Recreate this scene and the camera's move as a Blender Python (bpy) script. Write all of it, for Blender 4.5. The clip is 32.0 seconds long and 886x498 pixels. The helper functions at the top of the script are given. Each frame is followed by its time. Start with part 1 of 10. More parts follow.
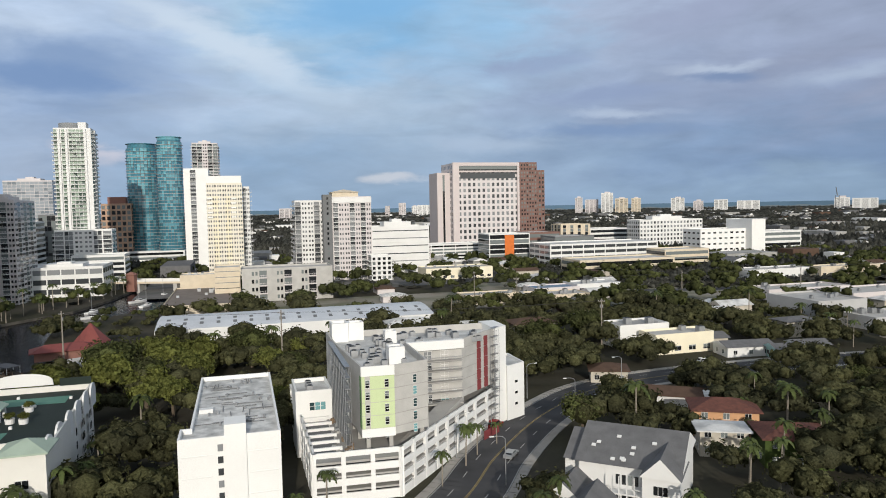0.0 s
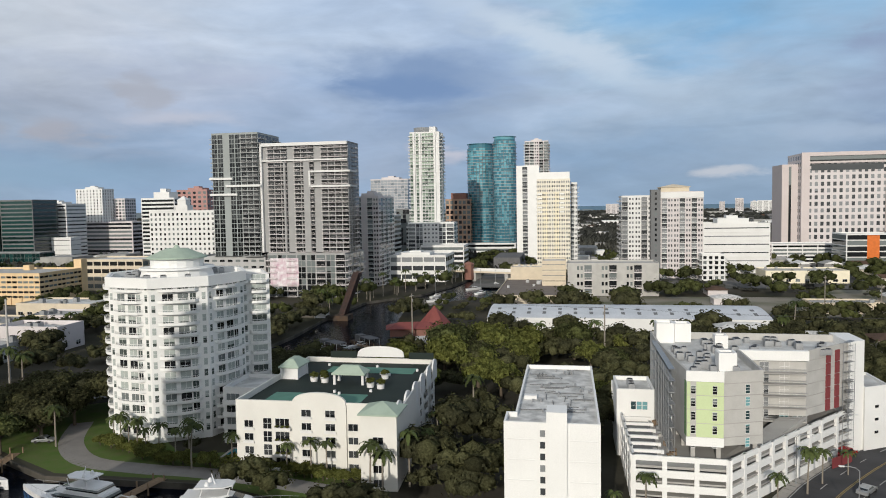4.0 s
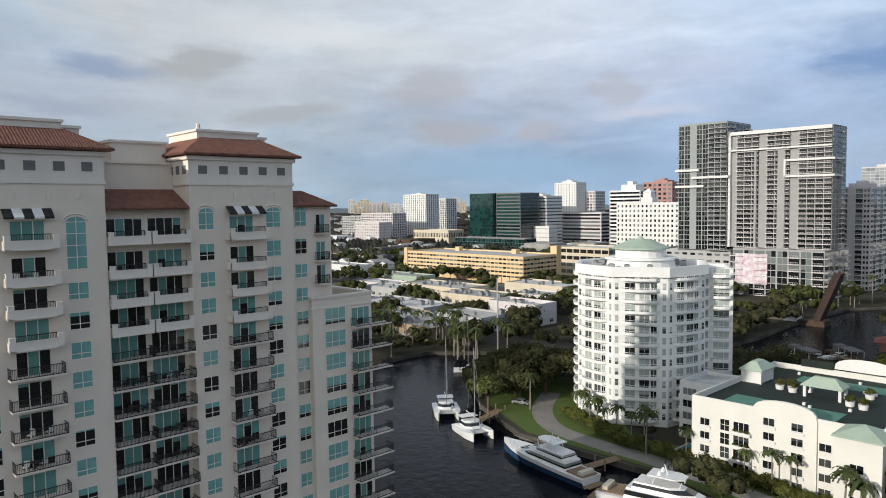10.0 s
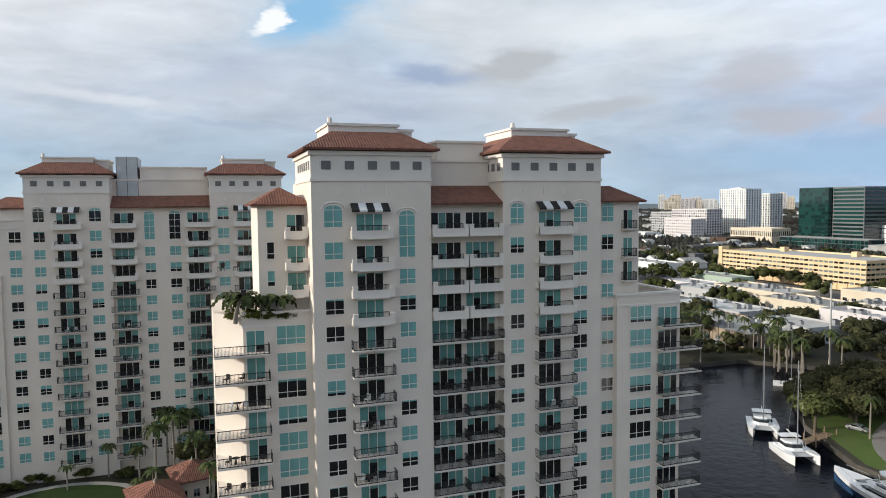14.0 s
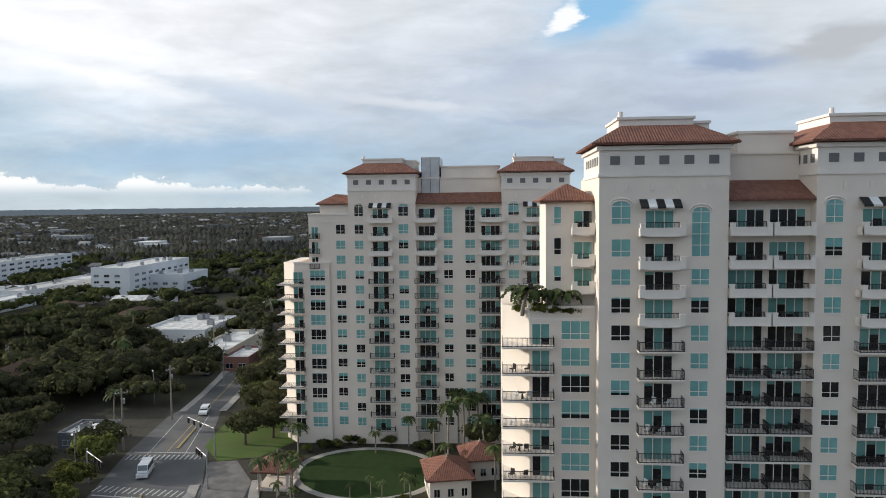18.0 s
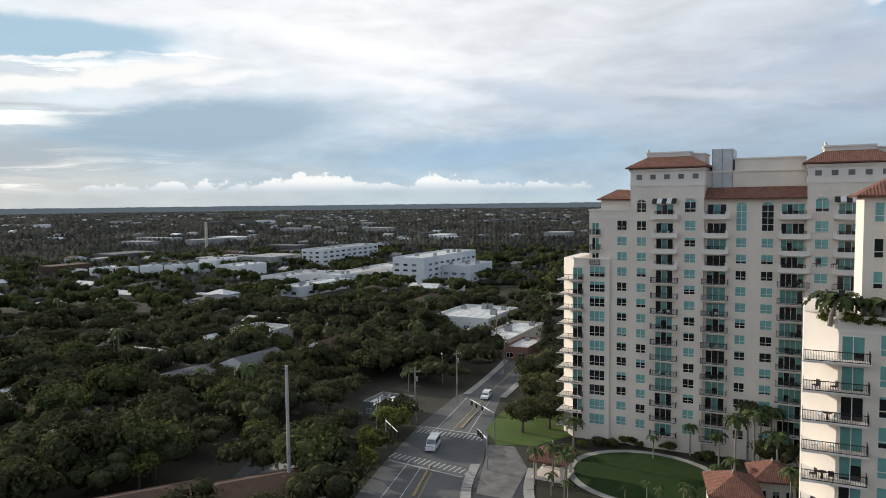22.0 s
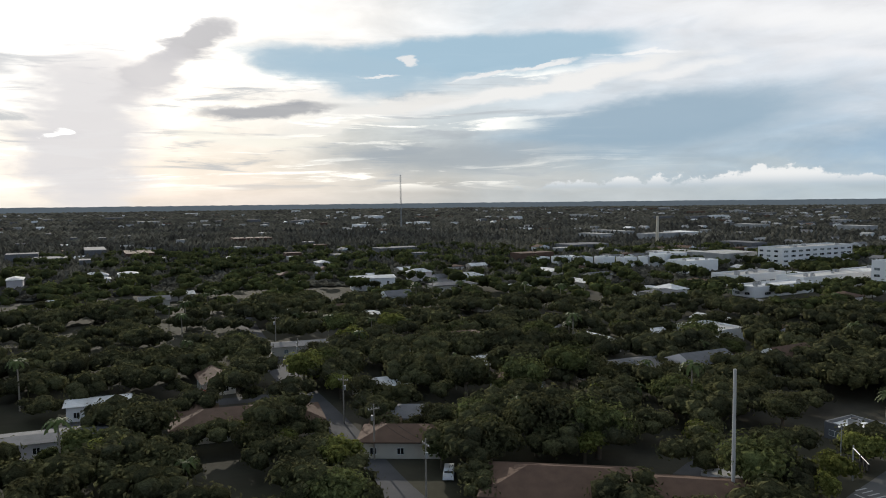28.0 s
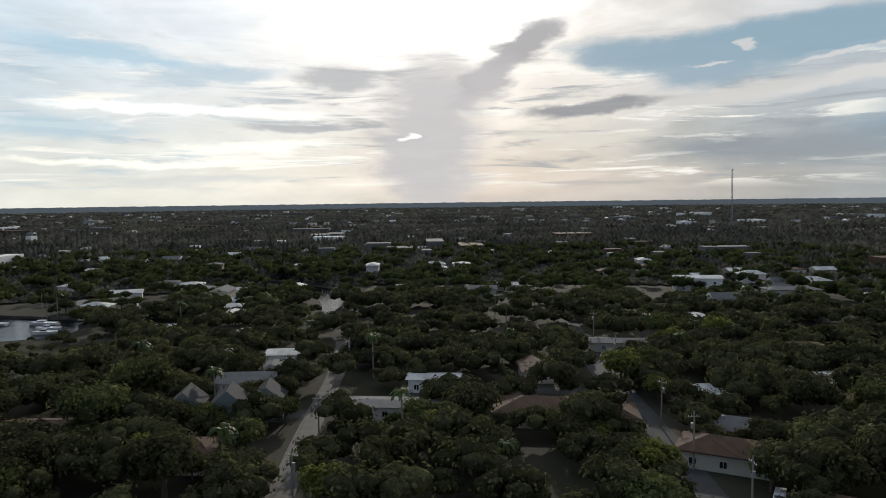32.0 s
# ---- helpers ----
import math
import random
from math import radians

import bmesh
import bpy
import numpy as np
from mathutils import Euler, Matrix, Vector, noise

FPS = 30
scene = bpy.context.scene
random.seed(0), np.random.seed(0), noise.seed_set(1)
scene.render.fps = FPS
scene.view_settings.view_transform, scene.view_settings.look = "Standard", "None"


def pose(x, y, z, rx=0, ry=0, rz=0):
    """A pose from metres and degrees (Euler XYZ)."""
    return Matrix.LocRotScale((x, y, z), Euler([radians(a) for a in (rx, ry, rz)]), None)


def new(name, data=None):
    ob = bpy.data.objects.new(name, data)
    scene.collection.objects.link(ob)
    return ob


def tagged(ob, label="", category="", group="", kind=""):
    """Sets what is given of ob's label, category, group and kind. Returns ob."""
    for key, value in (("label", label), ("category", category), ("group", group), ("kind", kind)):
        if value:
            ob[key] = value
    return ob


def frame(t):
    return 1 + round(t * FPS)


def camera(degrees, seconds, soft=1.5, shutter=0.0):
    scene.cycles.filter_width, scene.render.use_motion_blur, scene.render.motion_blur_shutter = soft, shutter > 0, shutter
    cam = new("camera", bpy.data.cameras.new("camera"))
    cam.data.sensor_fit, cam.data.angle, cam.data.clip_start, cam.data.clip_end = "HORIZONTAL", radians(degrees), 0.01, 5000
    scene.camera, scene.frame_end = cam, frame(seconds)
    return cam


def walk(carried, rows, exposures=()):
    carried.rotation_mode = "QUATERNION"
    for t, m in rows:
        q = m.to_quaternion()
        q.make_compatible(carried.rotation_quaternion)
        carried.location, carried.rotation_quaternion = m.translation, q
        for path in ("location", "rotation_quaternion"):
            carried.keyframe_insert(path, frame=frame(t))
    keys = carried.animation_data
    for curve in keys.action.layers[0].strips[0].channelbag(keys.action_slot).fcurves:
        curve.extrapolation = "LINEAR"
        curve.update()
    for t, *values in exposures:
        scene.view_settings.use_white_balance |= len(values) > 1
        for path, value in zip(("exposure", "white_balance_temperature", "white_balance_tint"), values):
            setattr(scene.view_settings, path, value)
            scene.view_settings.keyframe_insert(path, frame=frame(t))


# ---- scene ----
cam = camera(64.36, 32.0, soft=1.0)
EYE = 50.0
# seconds: heading, pitch, lean (a hovering drone that only turns)
rows = []
def turn(t, yaw, pitch, lean):
    rows.append((t, pose(0, 0, EYE, 90 + pitch, lean, yaw)))

turn(0.0, -0.10, -3.58, 1.06)
turn(0.5, 2.97, -3.56, 1.09)
turn(1.0, 6.06, -3.55, 1.10)
turn(1.5, 9.15, -3.53, 1.10)
turn(2.0, 12.51, -3.51, 1.16)
turn(2.5, 15.88, -3.49, 1.16)
turn(3.0, 19.24, -3.48, 1.06)
turn(3.5, 22.62, -3.49, 0.99)
turn(5.5, 35.59, -3.48, 0.92)
turn(6.0, 38.51, -3.49, 0.91)
turn(6.5, 41.44, -3.50, 0.94)
turn(7.0, 44.38, -3.53, 0.93)
turn(7.5, 47.33, -3.57, 0.91)
turn(8.0, 50.29, -3.58, 0.89)
turn(8.5, 53.22, -3.58, 0.89)
turn(9.0, 56.27, -3.58, 0.86)
turn(9.5, 59.35, -3.58, 0.82)
turn(10.0, 62.45, -3.56, 0.80)
turn(10.5, 65.51, -3.59, 0.77)
turn(11.0, 68.60, -3.60, 0.70)
turn(11.5, 71.67, -3.62, 0.69)
turn(12.0, 74.77, -3.63, 0.71)
turn(12.5, 77.86, -3.61, 0.67)
turn(13.0, 80.91, -3.60, 0.63)
turn(13.5, 84.00, -3.61, 0.62)
turn(14.0, 87.06, -3.63, 0.63)
turn(14.5, 90.12, -3.65, 0.62)
turn(15.0, 93.19, -3.66, 0.62)
turn(15.5, 96.29, -3.64, 0.59)
turn(17.5, 107.54, -3.67, 0.61)
turn(18.0, 110.11, -3.69, 0.60)
turn(18.5, 112.70, -3.72, 0.61)
turn(19.0, 115.30, -3.72, 0.56)
turn(19.5, 117.94, -3.71, 0.57)
turn(20.0, 120.67, -3.72, 0.59)
turn(20.5, 123.59, -3.76, 0.61)
turn(21.0, 126.53, -3.77, 0.62)
turn(21.5, 129.58, -3.80, 0.62)
turn(22.0, 132.67, -3.81, 0.62)
turn(22.5, 135.78, -3.85, 0.64)
turn(23.0, 138.84, -3.86, 0.64)
turn(23.5, 141.64, -3.87, 0.62)
turn(24.0, 144.55, -3.88, 0.62)
turn(24.5, 147.52, -3.89, 0.61)
turn(25.0, 150.44, -3.88, 0.58)
turn(25.5, 153.37, -3.89, 0.56)
turn(27.5, 165.24, -3.88, 0.62)
turn(28.0, 168.21, -3.88, 0.62)
turn(28.5, 171.16, -3.88, 0.62)
turn(29.0, 174.13, -3.87, 0.66)
turn(29.5, 177.11, -3.88, 0.63)
turn(30.0, 180.09, -3.88, 0.69)
turn(30.5, 183.21, -3.90, 0.71)
turn(31.0, 186.75, -3.89, 0.71)
turn(31.5, 190.44, -3.91, 0.71)
turn(32.0, 193.90, -3.91, 0.71)
walk(cam, rows, exposures=[(0.0, -0.14), (3.0, -0.26), (6.0, -0.16), (9.0, -0.08), (12.0, 0.16), (15.0, 0.22), (18.0, 0.24), (20.0, 0.2), (25.0, 0.1), (28.0, 0.0), (30.0, -0.12), (32, -0.36)])
# ---- sky and sun ----
SUN_AZ, SUN_EL = 189.0, 17.5      # heading to the left of north, height
sun_dir = Vector((-math.sin(radians(SUN_AZ)) * math.cos(radians(SUN_EL)),
                  math.cos(radians(SUN_AZ)) * math.cos(radians(SUN_EL)), math.sin(radians(SUN_EL))))
world = bpy.data.worlds.new("world")
scene.world = world
world.use_nodes = True
wn, wl = world.node_tree.nodes, world.node_tree.links
wn.clear()


def wnode(kind, **sets):
    n = wn.new(kind)
    for k, val in sets.items():
        if k == "op":
            n.operation = val
        elif k == "i0":
            n.inputs[0].default_value = val
        elif k == "i1":
            n.inputs[1].default_value = val
        elif k == "i2":
            n.inputs[2].default_value = val
    return n


def wmath(op, a, b=None, clamp=False):
    n = wn.new("ShaderNodeMath")
    n.operation, n.use_clamp = op, clamp
    for i, s in enumerate((a, b)):
        if s is None:
            continue
        if isinstance(s, (int, float)):
            n.inputs[i].default_value = s
        else:
            wl.new(s, n.inputs[i])
    return n.outputs[0]


def wmix(fac, a, b, blend="MIX"):
    n = wn.new("ShaderNodeMix")
    n.data_type, n.blend_type = "RGBA", blend
    for sock, s in ((n.inputs[0], fac), (n.inputs[6], a), (n.inputs[7], b)):
        if isinstance(s, (int, float)):
            sock.default_value = s
        elif isinstance(s, tuple):
            sock.default_value = (*s, 1.0)
        else:
            wl.new(s, sock)
    return n.outputs[2]


def wramp(fac, lo, hi):
    n = wn.new("ShaderNodeMapRange")
    n.interpolation_type = "SMOOTHSTEP"
    n.inputs[1].default_value, n.inputs[2].default_value = lo, hi
    wl.new(fac, n.inputs[0])
    return n.outputs[0]


def wnoise(vec, scale, detail, rough=0.55, distort=0.0):
    n = wn.new("ShaderNodeTexNoise")
    n.inputs["Scale"].default_value, n.inputs["Detail"].default_value = scale, detail
    n.inputs["Roughness"].default_value, n.inputs["Distortion"].default_value = rough, distort
    wl.new(vec, n.inputs["Vector"])
    return n.outputs[0]


sky = wn.new("ShaderNodeTexSky")
sky.sky_type, sky.sun_disc = "NISHITA", False
sky.sun_elevation, sky.sun_rotation = radians(SUN_EL), radians(-SUN_AZ)
sky.dust_density, sky.ozone_density, sky.air_density = 2.0, 1.5, 1.0
tc = wn.new("ShaderNodeTexCoord")
sep = wn.new("ShaderNodeSeparateXYZ")
wl.new(tc.outputs["Generated"], sep.inputs[0])
zz = wmath("MAXIMUM", sep.outputs[2], 0.0)


def sheet(lift):
    """Places on a flat cloud sheet; a larger lift squeezes it less towards the horizon."""
    den = wmath("ADD", zz, lift)
    c = wn.new("ShaderNodeCombineXYZ")
    wl.new(wmath("DIVIDE", sep.outputs[0], den), c.inputs[0])
    wl.new(wmath("DIVIDE", sep.outputs[1], den), c.inputs[1])
    return c.outputs[0]


def facing(direction):
    n = wn.new("ShaderNodeVectorMath")
    n.operation = "DOT_PRODUCT"
    wl.new(tc.outputs["Generated"], n.inputs[0])
    n.inputs[1].default_value = direction
    return n.outputs["Value"]


def stretched(vec, turn_deg, sx, sy):
    n = wn.new("ShaderNodeMapping")
    n.inputs["Rotation"].default_value = (0, 0, radians(turn_deg))
    n.inputs["Scale"].default_value = (sx, sy, 1.0)
    wl.new(vec, n.inputs[0])
    return n.outputs[0]


to_sun = facing(Vector((-math.sin(radians(197)) * 0.945, math.cos(radians(197)) * 0.945, 0.326)))
sunward = wramp(to_sun, -0.75, 0.55)
# The sky is laid out by heading (degrees left of north) and height (degrees): four
# bands of tone from the horizon up, torn by wind-drawn noise, then single clouds.
SKY_GAIN = 0.085
BANDS = {}
GAINS = [(-40, -0.24), (0, -0.3), (20, -0.42), (36, -0.52), (50, -0.50), (75, -0.22), (93, -0.06), (110, 0.1), (121, 0.07), (144, -0.02), (160, 0.14), (172, 0.2), (182, 0.02), (194, -0.44), (215, -0.68), (330, -0.3)]


def tone(az, r, g, b):
    """A seen sky tone as light, allowing for the exposure at that heading."""
    e = GAINS[0][1]
    for (a0, e0), (a1, e1) in zip(GAINS[:-1], GAINS[1:]):
        if a0 <= az <= a1:
            e = e0 + (e1 - e0) * (az - a0) / (a1 - a0)
    lin = [(c / 255 / 12.92 if c < 10 else ((c / 255 + 0.055) / 1.055) ** 2.4) for c in (r, g, b)]
    grey = max(0.0, 1.0 - abs(az - 76) / 34)      # the air over the river is greyer
    lin = [lin[0] * (1 + 0.02 * grey), lin[1], lin[2] * (1 - 0.09 * grey)]
    return tuple(c / SKY_GAIN * 2 ** -e for c in lin)


def band(height, *stops):
    """stops: heading and seen tone."""
    n = wn.new("ShaderNodeValToRGB")
    el_ = n.color_ramp.elements
    while len(el_) < len(stops):
        el_.new(1.0)
    for q, (a, r, g, b) in zip(el_, sorted(stops)):
        q.position = (a + 83) / 360
        q.color = (*[c / 64 for c in tone(a, r, g, b)], 1)
    wl.new(heading01, n.inputs[0])
    BANDS[height] = n.outputs[0]


flat0 = wn.new("ShaderNodeMath")
flat0.operation = "ARCTAN2"
wl.new(wmath("MULTIPLY", sep.outputs[0], -1.0), flat0.inputs[0])
wl.new(sep.outputs[1], flat0.inputs[1])
turn01 = wmath("FRACT", wmath("ADD", wmath("DIVIDE", flat0.outputs[0], 2 * math.pi), 1.0 + 83 / 360))
heading = wmath("SUBTRACT", wmath("MULTIPLY", turn01, 360.0), 83.0)
height = wmath("MULTIPLY", wmath("ARCSINE", sep.outputs[2]), 180 / math.pi)


def pair(a, b):
    c = wn.new("ShaderNodeCombineXYZ")
    wl.new(a, c.inputs[0])
    wl.new(b, c.inputs[1])
    return c.outputs[0]


plain = pair(heading, height)
drift1 = wnoise(stretched(plain, 6, 0.07, 0.22), 1.0, 5.0, 0.55, 0.4)
drift2 = wnoise(stretched(plain, -8, 0.10, 0.34), 1.0, 6.0, 0.60, 0.3)


puff1 = wnoise(stretched(plain, 4, 0.20, 0.60), 1.0, 6.0, 0.56, 0.3)
puff2 = wnoise(stretched(plain, -4, 0.24, 0.50), 1.3, 6.0, 0.56, 0.3)


def shifted(ka, kh, pa, ph):
    """Heading and height pulled about by broad drift (ka, kh) and by puffs (pa, ph)."""
    a = wmath("ADD", wmath("ADD", heading, wmath("MULTIPLY", wmath("SUBTRACT", drift1, 0.5), ka)), wmath("MULTIPLY", wmath("SUBTRACT", puff1, 0.5), pa))
    h = wmath("ADD", wmath("ADD", height, wmath("MULTIPLY", wmath("SUBTRACT", drift2, 0.5), kh)), wmath("MULTIPLY", wmath("SUBTRACT", puff2, 0.5), ph))
    return a, h


torn_a, torn_h = shifted(26.0, 7.0, 7.0, 1.8)
edge_a, edge_h = shifted(6.0, 1.6, 7.0, 1.1)
edges = pair(edge_a, edge_h)
heading01 = wmath("DIVIDE", wmath("ADD", torn_a, 83.0), 360.0)
band(13.5, (-32, 150, 162, 188), (-20, 158, 170, 195), (-12, 165, 180, 205), (-4, 150, 185, 216), (6, 132, 178, 217), (14, 162, 190, 214), (24, 160, 180, 207), (36, 175, 190, 210),
     (52, 190, 198, 212), (68, 185, 195, 212), (84, 200, 206, 218), (94, 178, 198, 220), (106, 212, 218, 227), (122, 225, 228, 233), (138, 240, 240, 243), (154, 240, 243, 248), (164, 228, 236, 243),
     (178, 252, 252, 252), (186, 262, 262, 260), (196, 262, 262, 260), (206, 245, 245, 245), (218, 215, 222, 228), (228, 198, 212, 222))
band(8.0, (-32, 150, 160, 186), (-24, 142, 156, 186), (-8, 150, 168, 196), (4, 166, 186, 208), (16, 165, 182, 205), (28, 130, 152, 185), (36, 150, 168, 195), (48, 166, 177, 199), (60, 160, 171, 193),
     (76, 180, 190, 208), (92, 176, 186, 206), (108, 190, 200, 215), (124, 210, 216, 225), (140, 225, 232, 240), (156, 226, 234, 242), (166, 210, 224, 234), (180, 234, 236, 238), (192, 228, 228, 228),
     (204, 226, 226, 225), (212, 215, 218, 218), (226, 196, 208, 215))
band(3.2, (-32, 120, 145, 180), (-16, 126, 151, 185), (0, 150, 172, 198), (16, 132, 159, 190), (30, 150, 166, 190), (40, 140, 162, 190), (52, 126, 151, 183), (66, 144, 165, 192), (80, 165, 180, 200),
     (104, 165, 185, 205), (124, 166, 190, 211), (140, 166, 190, 210), (156, 180, 199, 213), (172, 198, 207, 212), (186, 208, 209, 210), (196, 206, 204, 204), (208, 216, 216, 211), (226, 206, 212, 211))
band(0.3, (-32, 138, 163, 190), (20, 142, 166, 192), (44, 138, 163, 194), (66, 150, 172, 198), (100, 178, 198, 213), (140, 192, 206, 214), (172, 200, 206, 209), (192, 198, 197, 198), (212, 222, 222, 214), (228, 220, 221, 213))


def span(lo, hi, src=None):
    return wramp(src or torn_h, lo, hi)


scaled = wmix(span(0.2, 3.6), BANDS[0.3], BANDS[3.2])
scaled = wmix(span(3.0, 8.6), scaled, BANDS[8.0])
scaled = wmix(span(7.6, 14.0), scaled, BANDS[13.5])
col = wmix(1.0, scaled, (64.0, 64.0, 64.0), "MULTIPLY")
# overhead and behind: unseen thin broken cloud, whiter sunward, dimmed to deepen shadows
dim_over_cloud = wmix(wramp(wnoise(stretched(sheet(0.30), 20, 0.6, 1.0), 1.1, 6.0, 0.57, 0.5), 0.40, 0.58), wmix(sunward, (2.0, 3.3, 5.4), (4.2, 5.6, 7.2)), wmix(sunward, (4.8, 5.3, 6.0), (9.0, 9.0, 9.0)))
col = wmix(wramp(height, 16.0, 34.0), col, dim_over_cloud)
col = wmix(0.08, col, sky.outputs[0])
# streaks and lumps that run through all of it
grain1 = wmath("ADD", 0.80, wmath("MULTIPLY", puff1, 0.40))
grain2 = wmath("ADD", 0.74, wmath("MULTIPLY", wnoise(stretched(plain, 5, 0.11, 0.42), 1.0, 8.0, 0.55, 0.9), 0.52))
soft = wmath("MULTIPLY", grain1, grain2)
col = wmix(wmath("SUBTRACT", 0.75, wmath("MULTIPLY", wramp(height, 20.0, 40.0), 0.6)), col, wmix(1.0, col, soft, "MULTIPLY"))


toward = wmath("MULTIPLY", wmath("MULTIPLY", wramp(heading, 146.0, 172.0), wramp(heading, 262.0, 236.0)), wmath("MULTIPLY", wramp(height, 0.6, 2.0), wramp(height, 14.0, 9.5)))
rays_ = wnoise(stretched(plain, 3, 0.075, 0.95), 1.0, 8.0, 0.62, 0.7)
rows_ = wnoise(stretched(plain, -3, 0.06, 0.62), 1.7, 8.0, 0.60, 0.6)
col = wmix(wmath("MULTIPLY", wmath("MULTIPLY", wramp(rows_, 0.52, 0.66), toward), 0.75), col, wmix(wramp(heading, 200.0, 214.0), tone(186, 172, 178, 184), tone(212, 172, 188, 198)))
col = wmix(wmath("MULTIPLY", wmath("MULTIPLY", wramp(rays_, 0.53, 0.64), toward), 0.9), col, tone(195, 254, 251, 242))


def cloud(az, el, half_w, half_h, rgb, share=0.8, edge=0.7, lean=0.0, where=None):
    """One cloud or gap: heading, height, half sizes in degrees; lean lifts its left end."""
    global col
    n = wn.new("ShaderNodeMapping")
    n.vector_type = "TEXTURE"
    n.inputs["Location"].default_value = (az, el, 0)
    n.inputs["Rotation"].default_value = (0, 0, radians(lean))
    n.inputs["Scale"].default_value = (half_w, half_h, 1)
    wl.new(where or edges, n.inputs["Vector"])
    ln = wn.new("ShaderNodeVectorMath")
    ln.operation = "LENGTH"
    wl.new(n.outputs[0], ln.inputs[0])
    m = wramp(ln.outputs["Value"], 1.0 + edge * 0.35, 1.0 - edge)
    col = wmix(wmath("MULTIPLY", m, share), col, tone(az, *rgb))


# east and north: slate sheets with bright rims
cloud(6.5, 15.2, 8.0, 1.6, (122, 171, 213), 0.85, 0.9, -10)
cloud(17.0, 12.6, 12.0, 1.7, (190, 204, 219), 0.85, 0.8, 22)
cloud(28.0, 10.8, 7.5, 1.8, (116, 140, 175), 0.8, 0.8, 4)
cloud(-20.5, 14.0, 8.0, 2.2, (150, 160, 188), 0.6, 0.8, -12)
cloud(-7.5, 11.0, 5.0, 0.9, (140, 156, 187), 0.7, 0.8, -9)
cloud(-13.5, 8.4, 5.5, 0.9, (136, 153, 186), 0.7, 0.8, -2)
cloud(-22.0, 9.3, 3.2, 0.6, (118, 139, 174), 0.85, 0.7, 3)
cloud(-22.0, 9.9, 4.2, 0.4, (186, 200, 219), 0.6, 0.9, 2)
cloud(-29.0, 8.6, 4.5, 0.7, (176, 192, 214), 0.6, 0.9, -6)
cloud(-14.5, 7.0, 4.0, 0.4, (182, 197, 217), 0.6, 0.9, 2)
cloud(-13.0, 5.6, 8.0, 0.6, (116, 142, 181), 0.6, 0.9, 1)
cloud(-4.0, 4.8, 6.0, 0.7, (172, 189, 210), 0.55, 0.9, 3)
cloud(3.8, 2.2, 2.2, 0.5, (196, 200, 208), 0.75, 0.7)
cloud(26.0, 4.2, 2.4, 0.7, (196, 192, 200), 0.6, 0.8, 12)
# over the river: dark scud under a pale sheet
cloud(29.0, 9.4, 5.6, 1.2, (110, 136, 174), 0.9, 0.7, 3)
cloud(63.0, 9.4, 4.2, 2.2, (160, 163, 174), 0.75, 0.75, 0)
cloud(61.8, 5.9, 4.2, 1.1, (156, 158, 170), 0.75, 0.7, 6)
cloud(54.5, 5.9, 2.9, 1.0, (158, 160, 172), 0.75, 0.7, 6)
cloud(49.0, 8.6, 2.2, 1.5, (156, 160, 172), 0.7, 0.6)
cloud(46.0, 6.9, 5.0, 0.7, (182, 184, 196), 0.6, 0.8)
cloud(42.0, 10.2, 4.6, 1.0, (162, 172, 194), 0.6, 0.8, -4)
cloud(56.0, 2.8, 12.0, 1.3, (136, 164, 192), 0.75, 0.9)
cloud(80.5, 10.9, 4.6, 1.5, (162, 167, 178), 0.85, 0.6, -10)
cloud(75.0, 7.2, 4.6, 0.9, (162, 168, 182), 0.85, 0.6, -8)
cloud(88.0, 10.2, 5.0, 0.9, (140, 158, 190), 0.85, 0.7, 4)
cloud(70.0, 13.0, 12.0, 1.6, (206, 212, 222), 0.7, 0.9, 5)
cloud(91.0, 7.4, 4.5, 0.7, (156, 170, 194), 0.6, 0.8, 8)
# over the towers: a hole with a torn white scrap
cloud(97.0, 14.9, 4.6, 2.1, (128, 178, 218), 0.9, 0.8, -24)
cloud(99.8, 14.1, 1.7, 0.9, (238, 240, 244), 0.95, 0.5, -34)
cloud(105.0, 10.0, 7.0, 1.0, (170, 184, 206), 0.5, 0.9, -10)
cloud(113.0, 8.0, 5.0, 0.6, (228, 230, 234), 0.5, 0.9, 8)
cloud(104.0, 6.3, 6.0, 0.4, (160, 175, 198), 0.6, 0.8, 2)
# west: white streaks over a blue floor
cloud(140.0, 12.4, 14.0, 1.3, (252, 252, 252), 0.7, 0.9, 9)
cloud(136.0, 9.6, 9.0, 0.8, (246, 246, 248), 0.65, 0.9, 10)
cloud(124.0, 8.0, 8.0, 1.4, (178, 196, 216), 0.6, 0.9, 12)
cloud(129.0, 4.2, 12.0, 1.3, (150, 182, 210), 0.6, 0.9, -4)
# right of the sun: a blue gap, a bright shelf and a slate sheet
cloud(166.0, 11.4, 16.0, 1.75, (172, 203, 223), 0.95, 0.35, -3)
cloud(176.0, 10.2, 8.5, 1.7, (178, 204, 221), 0.9, 0.4, 8)
cloud(160.5, 8.9, 13.0, 0.75, (253, 252, 250), 0.95, 0.5, -9)
cloud(172.0, 7.6, 7.0, 0.6, (254, 252, 248), 0.9, 0.6, -10)
cloud(151.0, 5.9, 14.0, 2.4, (156, 180, 198), 0.92, 0.5, -6)
cloud(150.0, 9.6, 5.0, 0.5, (246, 246, 246), 0.8, 0.7, -7)
cloud(171.5, 11.1, 0.9, 0.45, (250, 250, 250), 0.9, 0.4)
cloud(165.5, 9.9, 2.6, 0.18, (252, 252, 252), 0.9, 0.5, -9)
cloud(160.5, 10.6, 3.0, 0.20, (252, 252, 252), 0.9, 0.5, -8)
cloud(152.5, 11.0, 3.6, 0.18, (252, 252, 252), 0.9, 0.5, 2)
